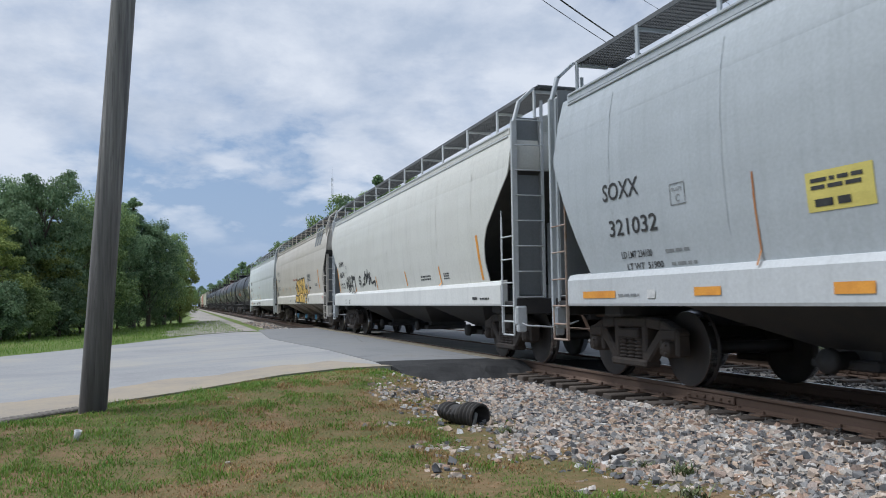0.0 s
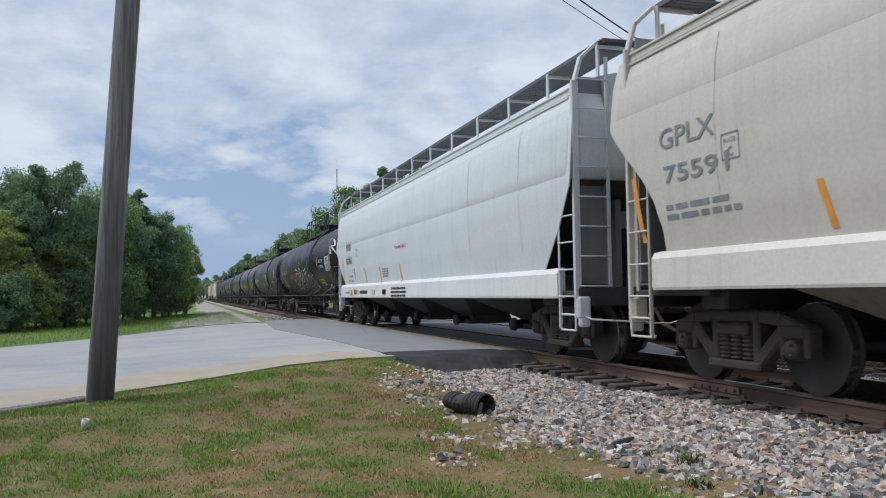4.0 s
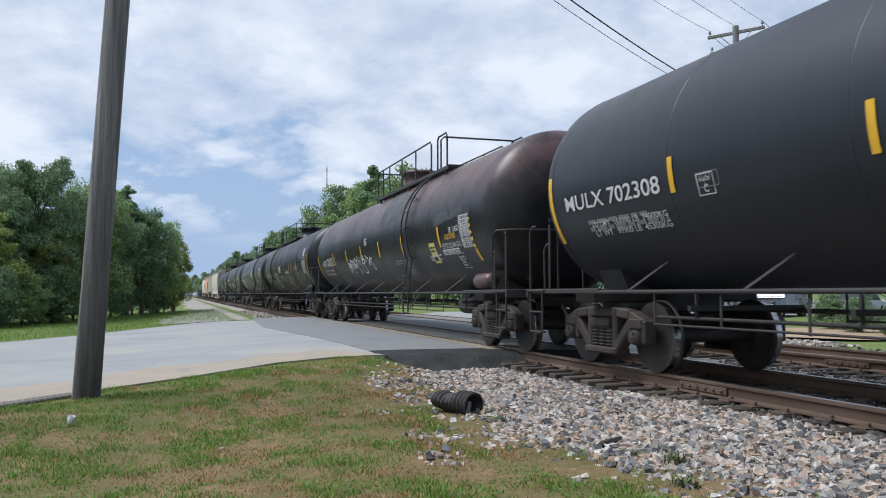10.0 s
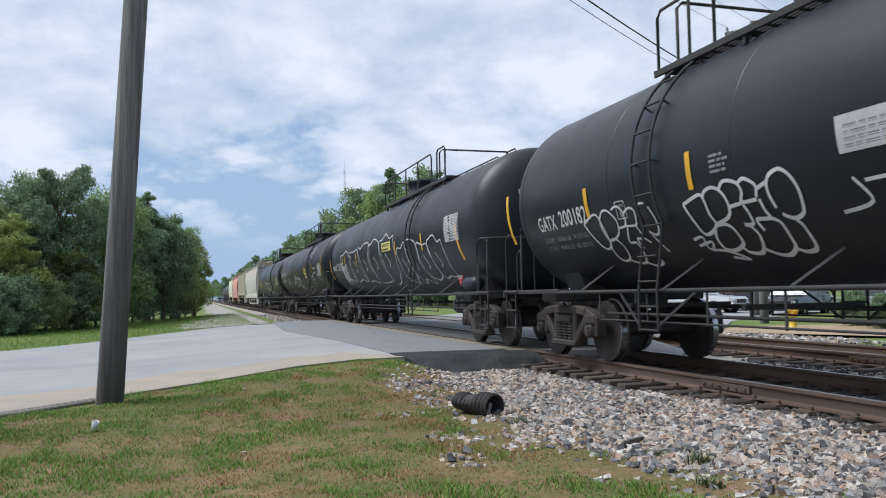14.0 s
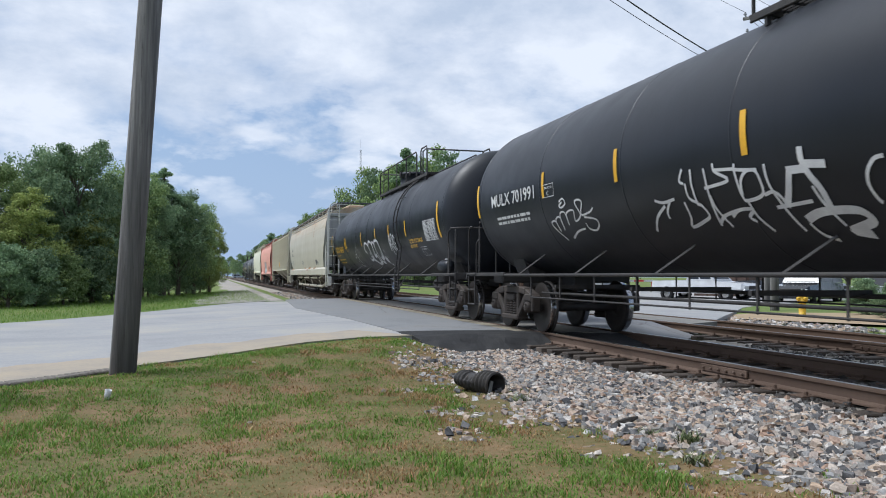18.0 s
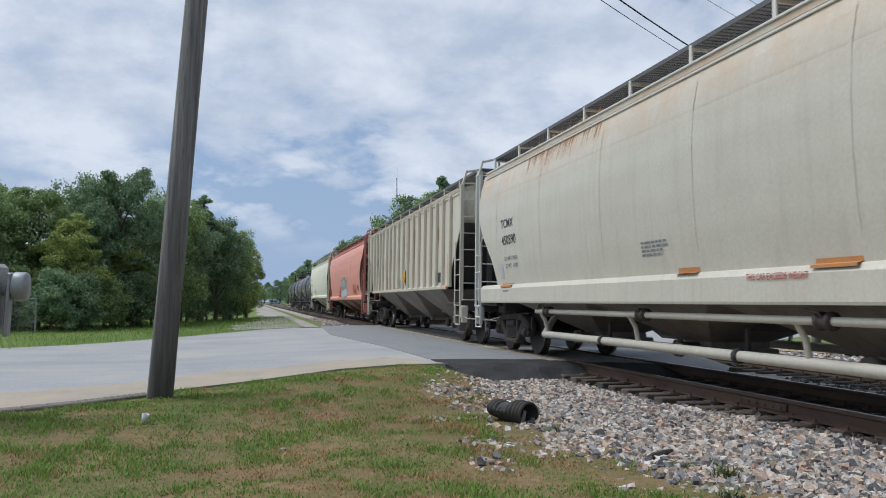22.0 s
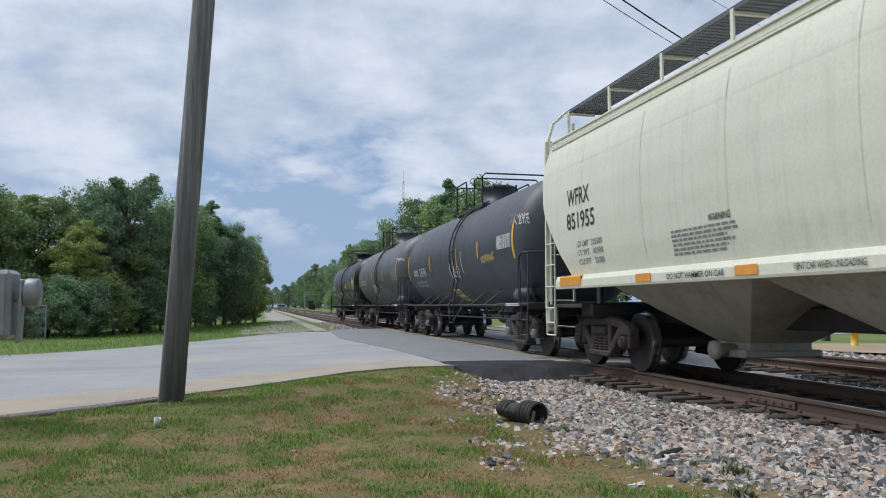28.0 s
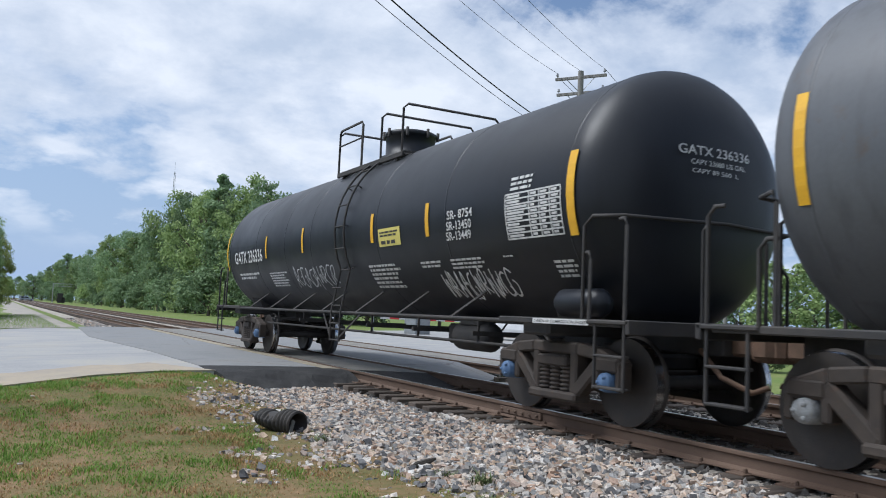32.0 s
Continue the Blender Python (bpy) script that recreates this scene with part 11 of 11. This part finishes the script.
sh = Shape().lathe(prof, (0, 0, 0), "x", 30)
sh.v = [crush(*p) for p in sh.v]
part("ribbed_wall", sh, pipe_m, j)
inner = Shape().lathe([(0.126, 0.228), (0.118, 0.2), (0.116, -0.22), (0.001, -0.24)], (0, 0, 0), "x", 24)
inner.v = [crush(x, y, max(z, -0.115)) for x, y, z in inner.v]
part("inside_wall", inner, under_m, j)
part("torn_flap", Shape().bar((0.25, -0.10, -0.09), (0.21, -0.03, 0.05), 0.045, 0.012), mat("grey_tear", (0.16, 0.17, 0.165), rough=0.5, scale=10, fine=50, bump=0.1), j)
k = thing("wood_scrap", "dark splintered scrap of wood on the stones", "wood scrap", at=pose(3.5, 6.42, bed_z(3.5, 6.42) + 0.045, 4, -5, 22))
part("splinter", Shape().tube([(-0.17, 0.0, -0.008), (-0.05, 0.015, 0.0), (0.08, -0.005, 0.012), (0.2, 0.01, 0.01)], [0.018, 0.032, 0.028, 0.012], 7, smooth=False), mat("wet_wood", (0.03, 0.026, 0.022), (0.07, 0.06, 0.05), rough=0.85, scale=6, fine=50, bump=0.6), k)
paper_m = mat("pale_board", (0.62, 0.58, 0.52), (0.5, 0.46, 0.41), rough=0.8, scale=12, fine=60, bump=0.1)
for px_, py_, w, rz in ((2.98, 7.4, 0.15, 12), (2.62, 10.9, 0.08, 60), (0.35, 7.6, 0.05, 30), (0.55, 11.2, 0.05, 10)):
    z = max(ground_z(px_, py_), bed_z(px_, py_)) + 0.03
    p = thing("paper_scrap", "pale flat scrap of board on the ground", "litter", "litter scraps", at=pose(px_, py_, z, 4, 5, rz))
    part("scrap", Shape().box((0, 0, 0), (w, w * 0.35, 0.012), 0.004), paper_m, p)
kerb_m = mat("dark_kerb", (0.10, 0.09, 0.08), (0.17, 0.155, 0.14), rough=0.95, scale=3, fine=40, bump=0.5)

# ---- past the tracks ----
glass_m = mat("tinted_glass", (0.012, 0.014, 0.016), rough=0.05, scale=3, fine=30, bump=0.0, spec=0.8)
tyre_m = mat("tyre", (0.018, 0.018, 0.019), rough=0.85, scale=9, fine=60, bump=0.2)
chrome_m = mat("chrome", (0.6, 0.6, 0.6), rough=0.2, metal=1.0, scale=4, fine=40, bump=0.0)
lamp_m = mat("tail_lamp", (0.35, 0.02, 0.02), rough=0.2, scale=5, fine=40, bump=0.0)
head_m = mat("head_lamp", (0.6, 0.62, 0.64), rough=0.12, scale=5, fine=40, bump=0.0)


def vehicle(kind, paint_m, at, label):
    """A parked vehicle along +x, its wheels on z = 0."""
    L, W, H = {"pickup": (5.6, 1.95, 1.85), "suv": (4.7, 1.88, 1.72), "sedan": (4.7, 1.8, 1.45)}[kind]
    v = thing(kind if kind != "pickup" else "pickup_truck", label, "car" if kind != "pickup" else "pickup truck", "parked vehicles", at=at)
    lo = 0.42 if kind == "pickup" else 0.3
    belt = H * 0.60
    s = Shape()

    def section(x, w, z0, z1):
        return [(x, -w, z0), (x, -w - 0.04, (z0 + z1) / 2), (x, -w + 0.03, z1), (x, w - 0.03, z1), (x, w + 0.04, (z0 + z1) / 2), (x, w, z0)]
    hw = W / 2 - 0.05
    hood = belt - 0.06
    xs = [(-L / 2, hw - 0.12, lo + 0.1, belt - 0.12), (-L / 2 + 0.12, hw, lo, belt - 0.03), (-L * 0.2, hw, lo, belt), (L * 0.18, hw, lo, belt), (L * 0.24, hw, lo, hood), (L / 2 - 0.2, hw, lo, hood - 0.08), (L / 2, hw - 0.14, lo + 0.1, hood - 0.22)]
    s.loft([section(*q) for q in xs], smooth=False)
    part("body", s, paint_m, v)
    c0, c1 = {"pickup": (-0.55, L * 0.2), "suv": (-L / 2 + 0.15, L * 0.2), "sedan": (-L * 0.33, L * 0.2)}[kind]
    s = Shape()
    slope = 0.75 if kind != "suv" else 0.6
    top = [(c0 + (0.12 if kind != "sedan" else 0.6), hw - 0.14), (c1 - slope, hw - 0.14)]
    base = [(c0, hw - 0.02), (c1, hw - 0.02)]
    vs = [(base[0][0], -base[0][1], belt), (base[1][0], -base[1][1], belt), (base[1][0], base[1][1], belt), (base[0][0], base[0][1], belt),
          (top[0][0], -top[0][1], H), (top[1][0], -top[1][1], H), (top[1][0], top[1][1], H), (top[0][0], top[0][1], H)]
    s.add(vs, [(0, 1, 5, 4), (1, 2, 6, 5), (2, 3, 7, 6), (3, 0, 4, 7), (4, 5, 6, 7)])
    part("cab", s, paint_m, v)
    for sy in (-1, 1):
        w = Shape()
        y0, y1 = sy * (hw - 0.02 + 0.006), sy * (hw - 0.14 + 0.012)
        for f0, f1 in ((0.07, 0.47), (0.53, 0.93)):
            q = lambda f, t: (base[0][0] + (base[1][0] - base[0][0]) * f + ((top[0][0] + (top[1][0] - top[0][0]) * f) - (base[0][0] + (base[1][0] - base[0][0]) * f)) * t, y0 + (y1 - y0) * t, belt + (H - belt) * t)
            w.add([q(f0, 0.1), q(f1, 0.1), q(f1, 0.86), q(f0, 0.86)], [(0, 1, 2, 3) if sy < 0 else (3, 2, 1, 0)])
        part("side_window", w, glass_m, v)
    for x0, x1, nm in ((base[1][0], top[1][0], "windscreen"), (base[0][0], top[0][0], "rear_window")):
        sg = 1 if nm == "windscreen" else -1
        w = Shape().add([(x0 + sg * 0.012 + (x1 - x0) * 0.1, -hw + 0.15, belt + (H - belt) * 0.1), (x0 + sg * 0.012 + (x1 - x0) * 0.1, hw - 0.15, belt + (H - belt) * 0.1), (x0 + sg * 0.012 + (x1 - x0) * 0.9, hw - 0.22, belt + (H - belt) * 0.9), (x0 + sg * 0.012 + (x1 - x0) * 0.9, -hw + 0.22, belt + (H - belt) * 0.9)], [(0, 1, 2, 3) if sg > 0 else (3, 2, 1, 0)])
        part(nm, w, glass_m, v)
    if kind == "pickup":
        part("bed_liner", Shape().box((-L / 2 + 1.15, 0, belt + 0.004), (1.9, W - 0.4, 0.01)), under_m, v)
    wr = 0.39 if kind == "pickup" else 0.34
    for x in (-L * 0.31, L * 0.31):
        for sy in (-1, 1):
            wh = part("wheel", Shape().lathe([(wr * 0.6, -0.12), (wr * 0.95, -0.12), (wr, -0.08), (wr, 0.08), (wr * 0.95, 0.12), (wr * 0.6, 0.12)], (x, sy * (W / 2 - 0.1), wr), "y", 24), tyre_m, v)
            part("rim", Shape().lathe([(0.001, -0.1 * 1), (wr * 0.3, -0.105), (wr * 0.6, -0.09), (wr * 0.6, 0.09), (wr * 0.3, 0.105), (0.001, 0.1)], (x, sy * (W / 2 - 0.1), wr), "y", 16), chrome_m, wh)
    part("front_bumper", Shape().box((L / 2 - 0.02, 0, lo + 0.12), (0.16, W - 0.1, 0.22), 0.04), chrome_m if kind == "pickup" else paint_m, v)
    part("rear_bumper", Shape().box((-L / 2 + 0.02, 0, lo + 0.12), (0.16, W - 0.1, 0.22), 0.04), chrome_m if kind == "pickup" else paint_m, v)
    part("grille", Shape().box((L / 2 - 0.02, 0, hood - 0.32), (0.06, W * 0.5, 0.24), 0.02), under_m, v)
    for sy in (-1, 1):
        part("headlight", Shape().box((L / 2 - 0.06, sy * (hw - 0.22), hood - 0.3), (0.1, 0.3, 0.18), 0.03), head_m, v)
        part("tail_light", Shape().box((-L / 2 + 0.05, sy * (hw - 0.12), belt - 0.25), (0.08, 0.16, 0.32), 0.02), lamp_m, v)
    return v


car_white = mat("car_white", (0.72, 0.73, 0.74), rough=0.25, scale=2, fine=30, bump=0.0, coat=0.6)
car_black = mat("car_black", (0.02, 0.021, 0.024), rough=0.22, scale=2, fine=30, bump=0.0, coat=0.6)
car_silver = mat("car_silver", (0.42, 0.44, 0.46), rough=0.28, metal=0.5, scale=2, fine=30, bump=0.0, coat=0.6)
car_blue = mat("car_blue", (0.06, 0.10, 0.22), rough=0.25, scale=2, fine=30, bump=0.0, coat=0.6)
vehicle("pickup", car_white, pose(25.6, 38.6, -0.28, 0, 0, -64), "white pickup truck parked past the crossing")
vehicle("suv", car_black, pose(27.6, 33.0, -0.28, 0, 0, 210), "black suv parked past the crossing")
vehicle("sedan", car_silver, pose(29.6, 30.2, -0.28, 0, 0, 205), "silver sedan parked past the crossing")
vehicle("pickup", car_black, pose(31.0, 38.5, -0.28, 0, 0, -60), "dark pickup truck parked past the crossing")
vehicle("sedan", car_white, pose(-1.6, 215, -0.36, 0, 0, 80), "distant white sedan by the track")
vehicle("suv", car_silver, pose(9.0, 330, -0.25, 0, 0, 15), "distant silver car at the far crossing")

hy = thing("fire_hydrant", "yellow fire hydrant on bare ground by the shrubs", "fire hydrant", at=(17.3, 20.9, -0.17))
hyd_m = mat("hydrant_yellow", (0.75, 0.48, 0.03), (0.62, 0.38, 0.03), rough=0.5, scale=8, fine=60, bump=0.1)
part("barrel", Shape().lathe([(0.16, 0), (0.16, 0.04), (0.105, 0.05), (0.105, 0.42), (0.14, 0.44), (0.14, 0.48), (0.11, 0.5), (0.11, 0.6)], (0, 0, 0), "z", 20), hyd_m, hy)
part("bonnet", Shape().lathe([(0.125, 0.6), (0.125, 0.64), (0.10, 0.72), (0.05, 0.77), (0.03, 0.78), (0.03, 0.84), (0.001, 0.84)], (0, 0, 0), "z", 20), mat("hydrant_cap", (0.12, 0.14, 0.13), rough=0.5, scale=8, fine=60, bump=0.1), hy, "dark hydrant bonnet")
for ax in ("x", "y"):
    part("outlet_cap", Shape().lathe([(0.06, -0.17), (0.06, 0.17)], (0, 0, 0.53), ax, 12).lathe([(0.001, -0.19), (0.05, -0.19), (0.06, -0.17)], (0, 0, 0.53), ax, 12), hyd_m, hy)
soil = ground_mat("bare_soil", [(0.3, (0.26, 0.19, 0.12)), (0.6, (0.38, 0.29, 0.19))], 1.2, 12.0)
s = Shape()
ring = [(17.6 + 3.4 * math.cos(a) * (1 + 0.2 * math.sin(3 * a)), 18.8 + 3.6 * math.sin(a), -0.135) for a in (i * 2 * math.pi / 28 for i in range(28))]
s.add([(17.6, 18.8, -0.11)] + ring, [(0, i + 1, (i + 1) % 28 + 1) for i in range(28)], True)
tagged(part("bare_ground", s, soil), label="bare brown soil round the hydrant", category="soil", kind="structure")
cb = thing("signal_cabinet", "silver relay cabinet beside the crossing", "cabinet", at=pose(23.2, 45.5, -0.28, 0, 0, 25))
part("housing", Shape().box((0, 0, 0.75), (1.5, 0.9, 1.3), 0.03).box((0, 0, 1.43), (1.6, 1.0, 0.08), 0.02), alu_m, cb)
part("plinth", Shape().box((0, 0, 0.06), (1.7, 1.1, 0.16), 0.02), kerb_m, cb)
part("cabinet_door", Shape().box((0, -0.46, 0.75), (1.3, 0.02, 1.15), 0.008), alu_m, cb)
gt = thing("far_crossing_gate", "red and white striped gate arm across the far road", "crossing gate", at=(20.6, 46.5, -0.28))
part("mast", Shape().lathe([(0.07, 0), (0.07, 3.4)], (0, 0, 0), "z", 12), alu_m, gt)
for i in range(9):
    part("arm_stripe", Shape().bar((0.5 + i * 0.55, -0.2 * i, 1.05), (0.5 + (i + 1) * 0.55, -0.2 * (i + 1), 1.05), 0.12, 0.04), (white_m, red_m)[i % 2], gt)
ps = thing("bollard", "short wooden post beside the parking area", "post", at=(24.4, 31.8, -0.25))
part("post", pole_body(2.6, 0.17, 0.16, (0, 0), 4), pole_m, ps)
dm = thing("dumpster", "dark brown dumpster past the parking area", "dumpster", at=pose(30.5, 43.5, -0.28, 0, 0, -62))
dm_m = mat("dumpster_brown", (0.085, 0.05, 0.04), (0.12, 0.08, 0.06), rough=0.6, scale=3, fine=40, bump=0.2)
part("bin", Shape().box((0, 0, 0.85), (3.6, 1.9, 1.5), 0.04), dm_m, dm)
part("lid", Shape().box((0, 0, 1.66), (3.6, 1.95, 0.08), 0.02), under_m, dm)
for i in range(6):
    part("rib", Shape().box((-1.6 + i * 0.64, -0.98, 0.85), (0.1, 0.08, 1.4), 0.01), dm_m, dm)

# seconds, metres behind the even pace
SURGE = ((0, 0.0), (1, 0.10), (2, 0.13), (3, -0.29), (4.5, -0.1), (6, -0.03), (7, -0.06), (8, 0.0), (9, 0.06), (10, -0.24), (11, -0.01), (12, -0.11), (13, -0.27), (14, -0.34), (15.5, -0.32), (17, -0.31), (18, 0.18), (19, -0.11), (20, 0.10),
         (21, -0.05), (22, -0.13), (23, 0.08), (24, -0.02), (25, -0.36), (26.5, -0.1), (28, 0.08), (29, -0.17), (30, 0.11), (31, -0.27), (31.5, -0.09), (32, 0.01))


def motions():
    """The train rolls past, its slack surging a little to and fro."""
    for car, mid in CAR_ROWS:
        walk(car, [(t, Matrix.Translation((TRACK, mid + surge - SPEED * t, 0))) for t, surge in SURGE])


motions()
